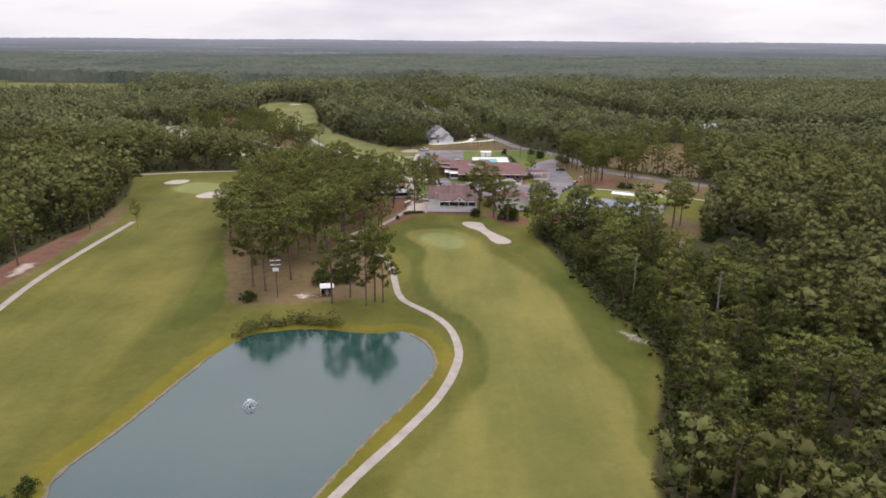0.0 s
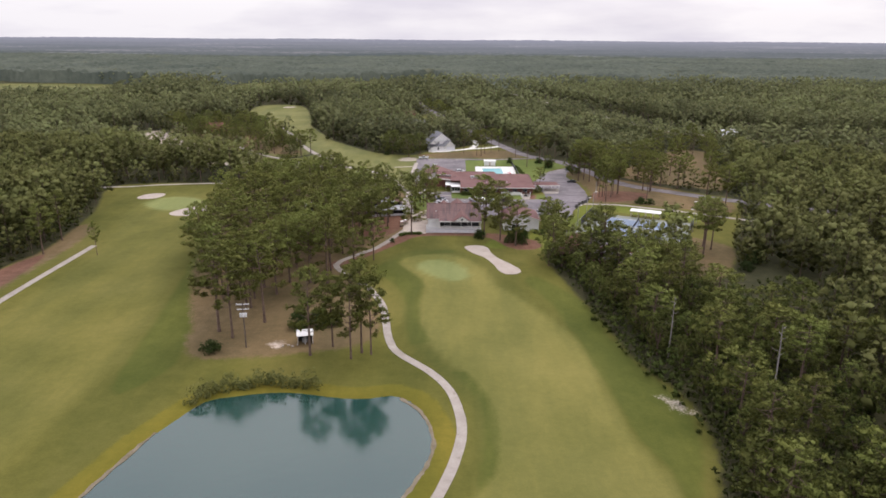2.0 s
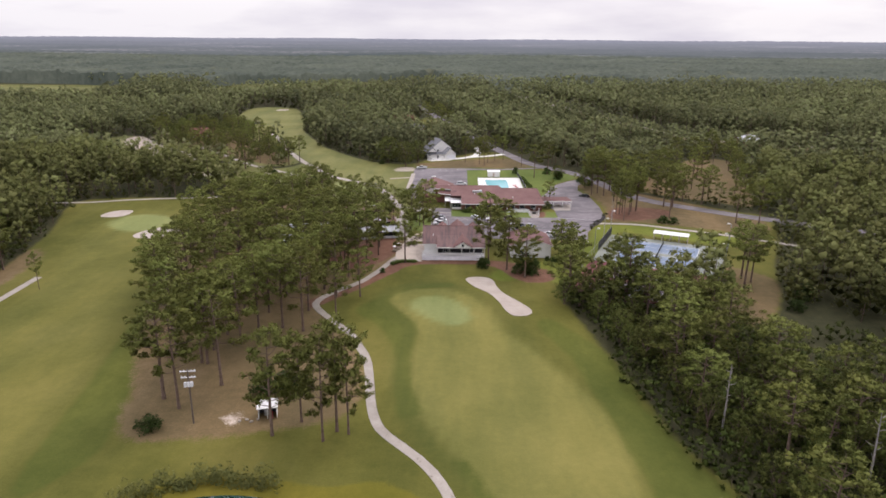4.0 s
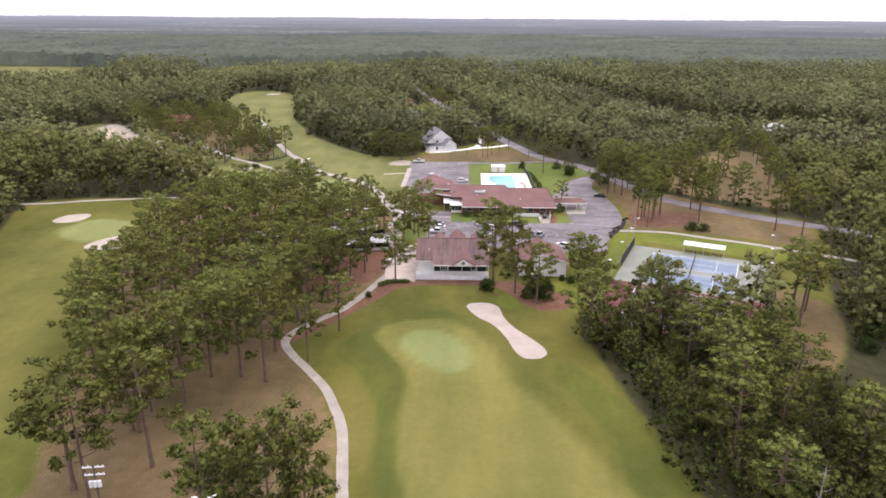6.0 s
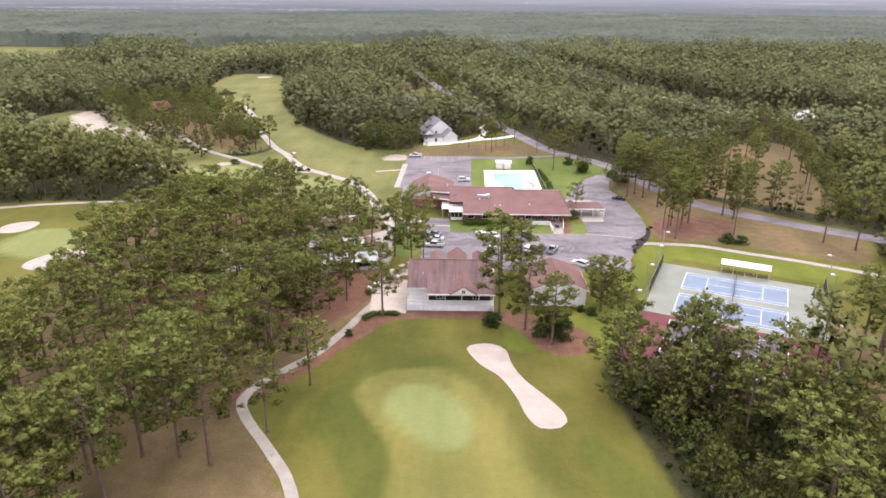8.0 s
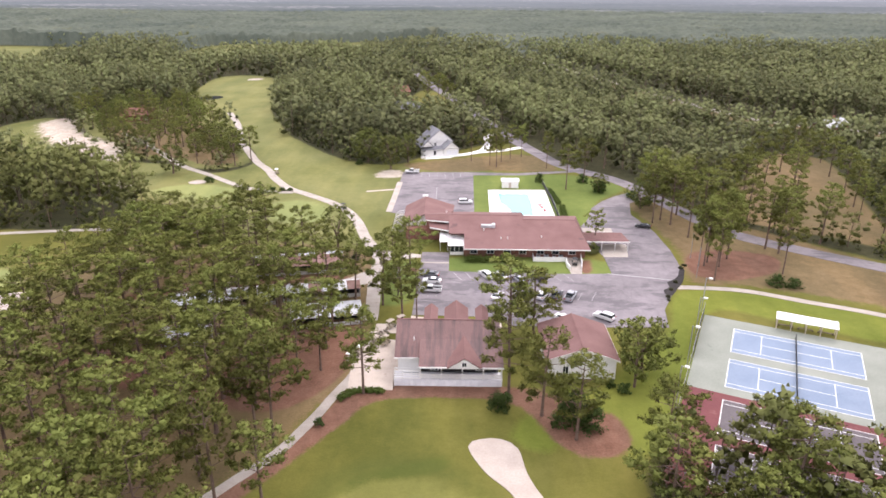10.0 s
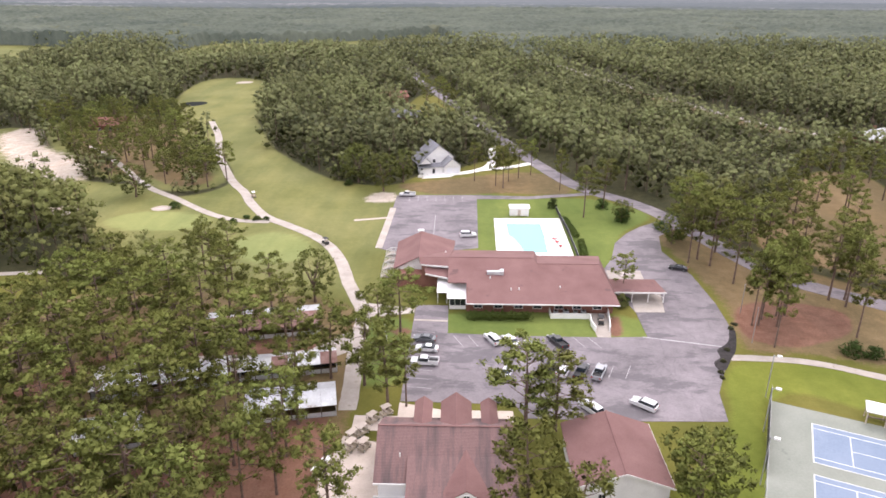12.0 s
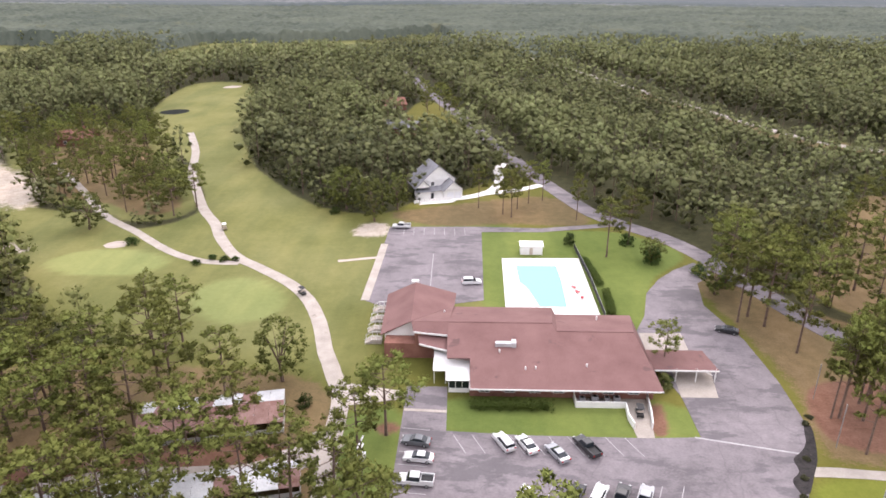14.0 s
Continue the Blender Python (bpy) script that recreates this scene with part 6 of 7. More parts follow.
# ---- bushes, hedges, reeds ----
def foliage(rng_, spots, r, blades, size, flat=0.8):
    store = ([], [], [])
    for c in spots:
        add(store, tuft(rng_, Vector(c), r * rng_.uniform(0.75, 1.2), blades, size, flat, 0.4))
    return store


def bush(x, y, w, h, mat, label, seed, name="bush", category="bush", group="bushes"):
    r = random.Random(seed)
    spots = []
    for _ in range(int(16 + w * h * 5)):
        a, q, z = r.uniform(0, 6.28), math.sqrt(r.random()), r.random()
        k = math.sqrt(max(0.05, 1 - (z * 0.95) ** 2))
        spots.append((math.cos(a) * q * w * 0.8 * k, math.sin(a) * q * w * 0.8 * k, 0.15 + z * h * 0.85))
    v, f, soft_n = foliage(r, spots, 0.24 * w + 0.15, 16, 0.2 + 0.03 * w)
    t = thing(name, label, category, x, y, 0, r.uniform(0, 360), group)
    ob = new("foliage", soften(mesh_of("foliage", v, f, mat, True), soft_n))
    ob.parent = t
    st = part("stem", rod((0, 0, -0.1), (0, 0, h * 0.55), 0.05 + 0.02 * w, 5), M_BARK, t)
    return t


ROUND = "rounded dark green shrub on the open lawn"
for i, (x, y, w, h, lab) in enumerate((
        (-51.9, 168, 3.1, 2.6, ROUND), (-34.6, 181.5, 3.4, 4.4, "large dark evergreen shrub behind the pump shed"), (-30.4, 182.5, 3.2, 4.2, "large dark evergreen shrub behind the pump shed"), (-27.0, 183, 2.4, 3.2, "large dark evergreen shrub behind the pump shed"),
        (12.4, 257.4, 2.4, 3.6, "dense green shrub below the shop deck"), (13.6, 258.6, 1.8, 2.6, "dense green shrub below the shop deck"), (25.2, 254.0, 3.4, 6.4, "dark magnolia with a few white blossoms in a mulch bed"), (27.6, 252.6, 2.6, 5.2, "dark magnolia with a few white blossoms in a mulch bed"), (22.8, 253.2, 2.2, 4.2, "dark magnolia with a few white blossoms in a mulch bed"),
        (33.4, 265.2, 1.2, 1.3, "small clipped green shrub by the annex"), (35.6, 263.0, 1.6, 2.0, "small clipped green shrub by the annex"), (-17.6, 252.0, 0.9, 1.6, "russet-leaved small shrub in red pine straw"),
        (84.2, 311.6, 2.8, 2.6, ROUND), (87.6, 310.2, 2.6, 2.4, ROUND), (56.2, 391.2, 3.2, 4.4, "spreading dark shrub on the pool lawn"), (52.6, 404.0, 2.8, 3.2, "spreading dark shrub on the pool lawn"), (58.0, 396.0, 2.2, 2.6, "spreading dark shrub on the pool lawn"), (36.4, 403.6, 2.3, 3.4, "dark shrub at the fence corner"),
        (-86.2, 399.6, 2.6, 2.0, ROUND), (-63, 385.6, 1.6, 1.2, "low shrub in a planted mulch island"), (-60, 389.4, 1.5, 1.3, "low shrub in a planted mulch island"), (-56.4, 388.4, 1.5, 1.1, "low shrub in a planted mulch island"), (-53.6, 388.6, 1.2, 1.0, "low shrub in a planted mulch island"),
        (42.6, 331.4, 1.7, 3.4, "pale feathery palm-like shrub by the carport"), (43.8, 333.0, 1.5, 1.7, "clipped green shrub by the carport"), (-21.4, 324.4, 1.6, 2.6, "tall clipped shrub beside the cart shed"),
        (-34, 428, 2.2, 2.2, ROUND), (-42, 448, 2.0, 2.4, ROUND), (66.2, 383, 2.8, 3.0, "dark shrub at the road bend"), (69.5, 376.5, 2.4, 3.0, "dark shrub at the road bend"),
        (97, 233, 2.8, 3.0, "sprawling green shrub at the wood's edge"), (101, 237, 3.0, 3.4, "sprawling green shrub at the wood's edge"), (93, 226, 3.0, 3.0, "sprawling green shrub at the wood's edge"), (-64, 88, 2.2, 2.6, "dark shrub on the pond bank"), (-66, 84, 2.0, 2.2, "dark shrub on the pond bank"))):
    bush(x, y, w, h, M_HEDGE if "feathery" not in lab else M_REED, lab, 300 + i)


def hedge(line, w, h, label, seed):
    """A clipped hedge: a rounded row of leaves over a twiggy core."""
    r = random.Random(seed)
    t = thing("hedge", label, "hedge", line[0][0], line[0][1], 0, 0, "hedges")
    pts = curve_through(line, 0.55)
    spots = []
    for x, y in pts:
        for _ in range(12):
            spots.append((x - line[0][0] + r.uniform(-0.5, 0.5) * w, y - line[0][1] + r.uniform(-0.5, 0.5) * w, r.uniform(0.25, h * 0.86)))
    v, f, soft_n = foliage(r, spots, 0.42, 16, 0.19)
    ob = new("foliage", soften(mesh_of("foliage", v, f, M_CLIPPED, True), soft_n))
    ob.parent = t
    k = len(line)
    for a, b in zip(line, line[1:]):
        part("core", rod((a[0] - line[0][0], a[1] - line[0][1], h * 0.35), (b[0] - line[0][0], b[1] - line[0][1], h * 0.35), w * 0.28, 6), M_CLIPPED, t)


hedge([(8.3, 324.6), (12.2, 324.6)], 1.9, 2.0, "clipped dark green hedge along the clubhouse front", 1)
hedge([(12.9, 324.6), (17.0, 324.6), (21.0, 324.5)], 1.9, 2.0, "clipped dark green hedge along the clubhouse front", 2)
hedge([(39.4, 360), (40.0, 366), (40.2, 372)], 1.6, 1.6, "loose green hedge along the pool fence", 3)
hedge([(39.8, 376), (39.2, 384), (38.6, 392)], 1.4, 1.3, "loose green hedge along the pool fence", 4)
hedge([(-15.2, 259.6), (-13.2, 261.8), (-10.0, 262.4), (-8.2, 262.2)], 1.2, 0.9, "low dark clipped hedge curving round the plaza", 5)
scrub_rng = random.Random(61)
for x, y in curve_through([(64.9, 323.5), (63.6, 319.5), (62.0, 315.6), (60.2, 312.2), (58.4, 309.4), (56.6, 306.0), (55.2, 302.6)], 1.5):
    if scrub_rng.random() < 0.6:
        w = scrub_rng.uniform(0.45, 0.95)
        bush(x + scrub_rng.uniform(-0.7, 0.4), y + scrub_rng.uniform(-0.5, 0.5), w, w * scrub_rng.uniform(0.3, 0.6), M_SCRUB, "low dark weedy scrub at the lot's broken edge", scrub_rng.randrange(1000), group="lot edge scrub")

reed_rng = random.Random(9)
reed_line = curve_through([(-48.4, 145.8), (-45.5, 149.6), (-42, 151.4), (-37, 152.6), (-32, 152.8), (-28, 152.4), (-25.5, 151.6)], 0.5)
spots = []
for x, y in reed_line:
    for _ in range(6):
        spots.append((x + reed_rng.uniform(-1.5, 1.5), y + reed_rng.uniform(-1.2, 1.2), reed_rng.uniform(0.2, 3.2) * (0.75 + 0.35 * math.sin(x * 1.3) + 0.25 * math.sin(x * 0.7 + 1))))
rv, rf, rn = foliage(reed_rng, spots, 0.7, 12, 0.30, 1.2)
tagged(new("reeds", soften(mesh_of("reeds", rv, rf, M_REED, True), rn)), "pale grey-green reeds and willow scrub on the pond bank", "reeds", kind="stuff")


# ---- pump shed, pole, fountain ----
ps = thing("pump_shed", "small white open-fronted pump shed near the pond", "shed", -31.7, 173.2, 0, 12)
part("roof", sheet([[(-1.9, -1.5, 2.3), (1.9, -1.5, 2.3), (1.9, 1.5, 2.6), (-1.9, 1.5, 2.6)]], 0.12), M_WHITE, ps)
part("back_wall", box(-1.7, 1.25, 0, 1.7, 1.35, 2.4), M_WHITE, ps)
for x in (-1.7, 1.6):
    part("side_wall", box(x, -1.2, 0, x + 0.1, 1.3, 2.3), M_WHITE, ps)
# black box before the back wall paints the shade of the open front
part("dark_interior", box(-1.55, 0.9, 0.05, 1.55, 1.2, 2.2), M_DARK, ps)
part("pump", box(-0.7, -0.2, 0, 0.5, 0.7, 0.9, 0.08), M_STEEL, ps)
part("pipe", rod((0.8, -1.6, 0.3), (0.8, 0.6, 0.3), 0.12, 8), M_RED, ps, "red water pipe")
part("front_post", box(-0.1, -1.25, 0, 0.05, -1.1, 2.3), M_WHITE, ps)
for i, (x, y) in enumerate(((-35.2, 171.4), (-34.2, 170.8), (-36.4, 170.9), (-33.2, 171.6))):
    rk = thing("rubble_block", "loose pale concrete block beside the pump shed", "block", x, y, 0, i * 37, "rubble blocks")
    part("block", box(-0.3, -0.2, 0, 0.3, 0.2, 0.25, 0.04), M_CONC, rk)


def power_pole(x, y, h, turn):
    t = thing("power_pole", "weathered utility pole with crossarms and pale transformers", "utility pole", x, y, 0, turn, "utility poles")
    part("pole", rod((0, 0, -0.3), (0, 0, h), 0.16, 8), M_POLE, t)
    for z, w in ((h - 0.4, 1.4), (h - 1.6, 1.3)):
        arm = part("crossarm", box(-w, -0.08, z - 0.08, w, 0.08, z + 0.08), M_DECK, t, "pale wooden crossarm")
        for k in (-0.9, -0.45, 0.45, 0.9):
            part("insulator", rod((k * w, 0, z + 0.08), (k * w, 0, z + 0.3), 0.06, 6), M_WHITE, arm)
    for k in (-0.55, 0.0, 0.55):
        part("transformer", rod((k, -0.32, h - 3.3), (k, -0.32, h - 2.4), 0.26, 10), M_DECK, t, "pale grey transformer can")


power_pole(-44.6, 170.2, 11.0, 8)
power_pole(-8.4, 303.0, 9.5, 80)


def thin_pole(x, y, h):
    t = thing("yard_pole", "slim pale service pole at the lot's edge", "pole", x, y, 0, 0, "service poles")
    part("pole", rod((0, 0, -0.2), (0, 0, h), 0.07, 7), M_STEEL, t)
    part("cap", rod((0, 0, h), (0, 0, h + 0.12), 0.12, 7), M_STEEL, t)


thin_pole(65.8, 315.6, 8.0)
thin_pole(68.6, 329.0, 7.0)
m, n, l, p = nodes_of("white_spray")
p.inputs["Base Color"].default_value, p.inputs["Roughness"].default_value = (0.75, 0.78, 0.8, 1), 0.4
M_SPRAY = m
fo = thing("fountain", "small white aerating fountain spray in the pond", "fountain", -36.8, 114.6, -0.28)
fr = random.Random(4)
bm = bmesh.new()
for i in range(420):
    a, q = fr.uniform(0, 6.28), fr.random()
    r, z = 1.5 * q, 1.5 * (1 - q * q) + fr.uniform(-0.1, 0.1)
    c = Vector((math.cos(a) * r, math.sin(a) * r, max(0.04, z)))
    s = fr.uniform(0.02, 0.07)
    q4 = [bm.verts.new(c + Vector(o) * s) for o in ((1, 0, 0.6), (0, 1, -0.6), (-1, 0, 0.6), (0, -1, -0.6))]
    for tri in ((0, 1, 2), (0, 2, 3), (0, 1, 3), (1, 2, 3)):
        bm.faces.new([q4[k] for k in tri])
tagged(part("spray", bm, M_SPRAY, fo), kind="stuff")
part("float", rod((0, 0, -0.05), (0, 0, 0.12), 0.22, 12), M_DARK, fo)
bm = bmesh.new()
for r0, r1 in ((1.7, 1.95), (2.4, 2.55)):
    k = 36
    for i in range(k):
        a, b = 6.2832 * i / k, 6.2832 * (i + 1) / k
        bm.faces.new([bm.verts.new((math.cos(t_) * r, math.sin(t_) * r, 0.012)) for t_, r in ((a, r0), (b, r0), (b, r1), (a, r1))])
part("ripple_ring", bm, M_WATER_FOAM, fo)
slab("water_far_pond", curve_through([(-161, 599), (-156, 606), (-149, 606), (-145.5, 600), (-149, 592), (-157, 592)], 2.0, True), 0.03, M_PONDDARK, 0.2, label="small dark irrigation pond beside the fairway", category="water")

ROADS_CLEAR = [(ROAD, 8.5), (ROAD_EAST, 12.0), (PATH_SOUTH, 2.5), (CART_A, 2.5), (CART_B, 3.0), (PATH_WEST, 2.5), (PATH_WEST_GREEN, 2.5), (YARD_ROAD, 3.0)]

# single trees that stand apart
SINGLE = [
    ("full", -11.4, 261.9, 18, 1.0), ("pine", -24.3, 248.7, 19, 1.0), ("pine", -23.7, 264.7, 17, 0.9), ("full", 19.8, 255.9, 17, 1.15), ("full", 24.6, 249.4, 16.5, 1.1), ("full", 14.6, 261.8, 19, 1.1),
    ("full", 37.8, 265.2, 13.5, 1.35), ("oak", 40.5, 270.5, 11.5, 1.05), ("pine", 49.8, 230.7, 20, 1.1), ("pine", 37.0, 243.5, 16, 1.0), ("pine", -28.2, 232.6, 20, 0.9), ("pine", -32.5, 238.5, 20, 1.0), ("pine", -35.5, 230.5, 19, 1.0),
    ("full", 16.5, 284.5, 18, 1.4), ("full", 21.5, 285.2, 16, 1.3), ("pine", -6.4, 316.7, 15.5, 1.2), ("oak", -27.2, 332, 13.5, 1.0), ("pine", -50.1, 343.7, 16, 1.1), ("pine", -57.9, 346.9, 15, 1.1), ("pine", -58.2, 328.3, 17, 1.2), ("pine", -45.5, 312.7, 18, 1.2),
    ("pine", 44.4, 338, 10.5, 1.1), ("pine", 45, 394.4, 17, 1.0), ("oak", 56, 391, 7, 1.2), ("pine", 53, 404, 17, 1.1),
    ("pine", 73.1, 345.1, 15, 1.1), ("pine", 70.3, 323.5, 18, 0.9), ("pine", 72, 326, 17, 0.9), ("pine", 74, 322.8, 17, 0.9), ("pine", 76, 327.8, 18, 0.9), ("pine", 79, 330.5, 17, 0.9), ("pine", 78.1, 328.4, 18, 0.9), ("pine", 68.9, 323.4, 16, 0.8), ("pine", 69.7, 314, 17, 0.8), ("pine", 88.7, 318.6, 16, 0.9), ("pine", 91.9, 336.6, 18, 1.1), ("pine", 95.7, 336.7, 17, 1.1), ("pine", 94, 333, 17, 1.0),
    ("pine", 82.5, 372.8, 17, 1.1), ("pine", 66.2, 358.1, 17, 1.0), ("pine", 69.4, 360.8, 18, 1.1), ("pine", 71.2, 356.2, 18, 1.1), ("pine", 81.7, 358.6, 17, 1.1), ("pine", 76, 366, 18, 1.1), ("pine", 70, 376, 18, 1.2), ("pine", 74, 383, 17, 1.2), ("oak", 66, 372, 9, 1.0),
    ("pine", 21.7, 426, 16, 0.9), ("pine", 11.7, 435.2, 15, 0.8), ("pine", 28.4, 440.6, 15, 0.9), ("pine", 33.4, 443.9, 14, 0.8), ("pine", 41.7, 424.1, 15, 0.7), ("pine", 24.2, 434.5, 15, 0.8), ("pine", 19.2, 428.7, 15, 0.8), ("oak", -20.6, 420.9, 14, 0.95), ("oak", -14.5, 432, 13, 0.9), ("oak", -31, 432, 15, 0.9),
    ("full", -11.5, 297.9, 16, 1.2), ("full", -6.5, 290.5, 17, 1.1), ("pine", -3.4, 291.5, 14, 0.9), ("pine", -10, 310, 14, 1.2), ("pine", -18, 300, 16, 1.1), ("pine", -21, 286, 16, 1.2),
    ("pine", 88.5, 250.2, 18, 1.2), ("pine", 90, 247, 17, 1.1), ("pine", 84, 238, 20.5, 1.2), ("pine", 112, 312, 17, 1.1), ("pine", 118, 306, 18, 1.1),
    ("pine", -44, 184.3, 20, 1.1), ("pine", -49.2, 175.2, 19, 1.0), ("pine", -53.5, 178.8, 20, 1.2), ("pine", -49.9, 193.4, 20, 1.0), ("pine", -51.3, 193.9, 19, 1.0), ("full", -29.3, 166.5, 17.5, 1.2), ("full", -20, 164.9, 17, 1.0), ("full", -15.8, 167.2, 16, 0.95), ("pine", -18, 168, 18, 1.1), ("full", -25, 171, 15, 1.1),
    ("pine", -43.8, 221.8, 18, 1.0), ("pine", -43.9, 212.3, 18, 1.1), ("pine", -45.5, 203.1, 19, 1.0), ("pine", -32.8, 210.6, 19, 1.1), ("pine", -38.1, 212.4, 19, 1.1), ("pine", -33.9, 223.1, 20, 1.0), ("pine", -58.6, 227.3, 18, 1.1), ("pine", -21.9, 233.2, 14, 1.2), ("pine", -26.2, 218.9, 15, 1.1), ("pine", -27.1, 248.9, 18, 1.0),
    ("pine", -130, 195.1, 19, 1.1), ("pine", -128.4, 236.1, 17, 1.1), ("pine", -111, 236, 11, 0.6), ("pine", -131, 252, 18, 1.1), ("oak", -104, 411, 12, 1.3), ("pine", -12, 590, 16, 1.0), ("pine", -6, 610, 16, 1.0), ("pine", 0, 575, 15, 1.0), ("pine", -3, 595, 16, 0.9), ("pine", 4, 566, 15, 0.9), ("pine", -14, 618, 16, 1.0), ("pine", -84, 424, 15, 1.2), ("pine", -80, 433, 15, 1.2),
]
turn_rng = random.Random(21)
for kind, x, y, h, wide in SINGLE:
    if y < 174 and -34 < x < -12:
        h, wide = h * 1.25, wide * 0.8
    elif y < 216 and -56 < x < -28:
        h *= 1.1
    if 62 < x < 100 and 312 < y < 395:
        h, wide = h + 1.0, wide * 0.95
    tree(kind, x, y, h, turn_rng.uniform(0, 360), PINE_LABEL if kind == "pine" else "full-crowned olive-green pine beside the buildings" if kind == "full" else "full green broadleaf tree on the club lawn", "trees of the course", wide)

CLUMP = [(-54, 196), (-64, 200), (-74, 222), (-80, 244), (-84, 286), (-85, 304), (-80, 328), (-60, 333), (-34, 326), (-20, 300), (-20, 268), (-28, 252), (-40, 240), (-36, 226), (-40, 205)]
SHED_CLEAR = [[(-58, 286), (-46, 290), (-46, 302), (-60, 299)], [(-54, 274), (-44, 278), (-45, 287), (-56, 284)], [(-30, 283), (-13, 287), (-15, 297), (-31, 294)], [(-46, 309), (-20, 315), (-20, 328), (-46, 322)]]
clump_rng = random.Random(33)
for x, y in scatter([(64, 388), (72, 392), (90, 368), (112, 342), (106, 330), (86, 344), (76, 362), (67, 378)], 6.0, clump_rng, ROADS_CLEAR):
    if all((x - a) ** 2 + (y - b) ** 2 > 20 for a, b in placed_trees):
        tree("pine", x, y, clump_rng.uniform(15, 18.5), clump_rng.uniform(0, 360), PINE_LABEL, "pines of the roadside", clump_rng.uniform(0.95, 1.2))
for x, y in scatter(CLUMP, 5.9, clump_rng, ROADS_CLEAR, SHED_CLEAR):
    if all((x - a) ** 2 + (y - b) ** 2 > (36 if y < 240 else 26) for a, b in placed_trees):
        tree("pine", x, y, clump_rng.uniform(14.5, 19), clump_rng.uniform(0, 360), PINE_LABEL, "pines of the grove", clump_rng.uniform(1.05, 1.3))

glade_rng = random.Random(58)
for x, y in scatter([(90, 369), (98, 392), (116, 412), (134, 440), (150, 454), (162, 442), (152, 404), (142, 372), (130, 338), (116, 346), (101, 355)], 11.0, glade_rng, ROADS_CLEAR):
    if all((x - a) ** 2 + (y - b) ** 2 > 30 for a, b in placed_trees):
        tree("pine" if glade_rng.random() < 0.7 else "full", x, y, glade_rng.uniform(14, 18), glade_rng.uniform(0, 360), PINE_LABEL, "pines of the glade", glade_rng.uniform(0.9, 1.15))

PARK = [(-138, 442), (-110, 428), (-93, 418), (-80, 430), (-98, 470), (-122, 512), (-148, 556), (-186, 562), (-202, 532), (-180, 492)]
park_rng = random.Random(52)
for x, y in scatter(PARK, 8.2, park_rng, [(CART_A, 3.5), (CART_B, 4.0)], [[(-173, 510), (-157, 510), (-157, 530), (-173, 530)]]):
    if all((x - a) ** 2 + (y - b) ** 2 > 30 for a, b in placed_trees):
        if park_rng.random() < 0.4:
            tree("oak", x, y, park_rng.uniform(9, 12.5), park_rng.uniform(0, 360), "round-crowned broadleaf tree on dry straw", "trees of the parkland", park_rng.uniform(1.0, 1.25))
        else:
            tree("full" if park_rng.random() < 0.5 else "pine", x, y, park_rng.uniform(12, 15.5), park_rng.uniform(0, 360), "broad-crowned pine on dry straw beside the fairway", "trees of the parkland", park_rng.uniform(1.05, 1.3))

EAST_EDGE = [(37, 88), (40, 100), (46, 116), (53, 134), (53, 148), (49, 160), (46, 172), (44, 190), (41, 206), (38, 222), (36, 231), (40, 231), (52, 225.5), (66, 219), (74, 214), (75, 206), (78, 196), (84, 180), (80, 140), (70, 110), (62, 84)]
LOW_GROWTH = [(64, 194), (70, 212), (80, 213), (92, 229), (104, 228), (108, 204), (96, 180), (78, 182)]
EDGE_PINES = [(55.3, 140.6), (71.4, 163.5), (85.4, 161.1), (91.6, 157.4), (63.0, 131.9), (65.3, 111.2), (44.5, 86.4), (47.5, 108.2), (49.6, 76), (71.2, 102.3), (61.2, 81.6), (84.2, 130.5), (62.8, 169.8), (72, 152), (54.3, 128),
              (53.6, 197.9), (56.7, 156.6), (48, 186), (57, 190), (54.5, 208), (64, 200), (78, 118), (58, 96), (76, 176), (68, 186), (48, 172), (92, 142), (80, 92)]
for x, y in EDGE_PINES:
    tree("pine", x, y, clump_rng.uniform(14, 17.5), clump_rng.uniform(0, 360), "pine with broad rounded olive-green crown above the undergrowth", "pines of the wood edge", clump_rng.uniform(1.1, 1.35))
for x, y, h in [(34.7, 232.5, 15.5), (50.5, 238.5, 15.5), (51.9, 219, 14), (57.8, 221.7, 14), (63.4, 219.5, 13.5), (65.5, 211.7, 13), (45, 226, 14), (60, 214, 13), (69, 219, 14)]:
    tree("pine", x, y, h, clump_rng.uniform(0, 360), "young pine with flat open crown by the courts", "pines by the courts", clump_rng.uniform(1.1, 1.3))
for x, y, h in [(32.8, 229, 8.0), (36.5, 227, 10), (40.5, 226.5, 11), (44.5, 229.5, 11), (49, 229, 11.5), (54, 227, 11), (59, 224.5, 10.5), (63.5, 221.5, 10), (67.5, 218.5, 9)]:
    tree("oak", x, y, h, clump_rng.uniform(0, 360), "dense dark evergreen broadleaf tree beside the courts", "trees of the wood edge", 1.0)
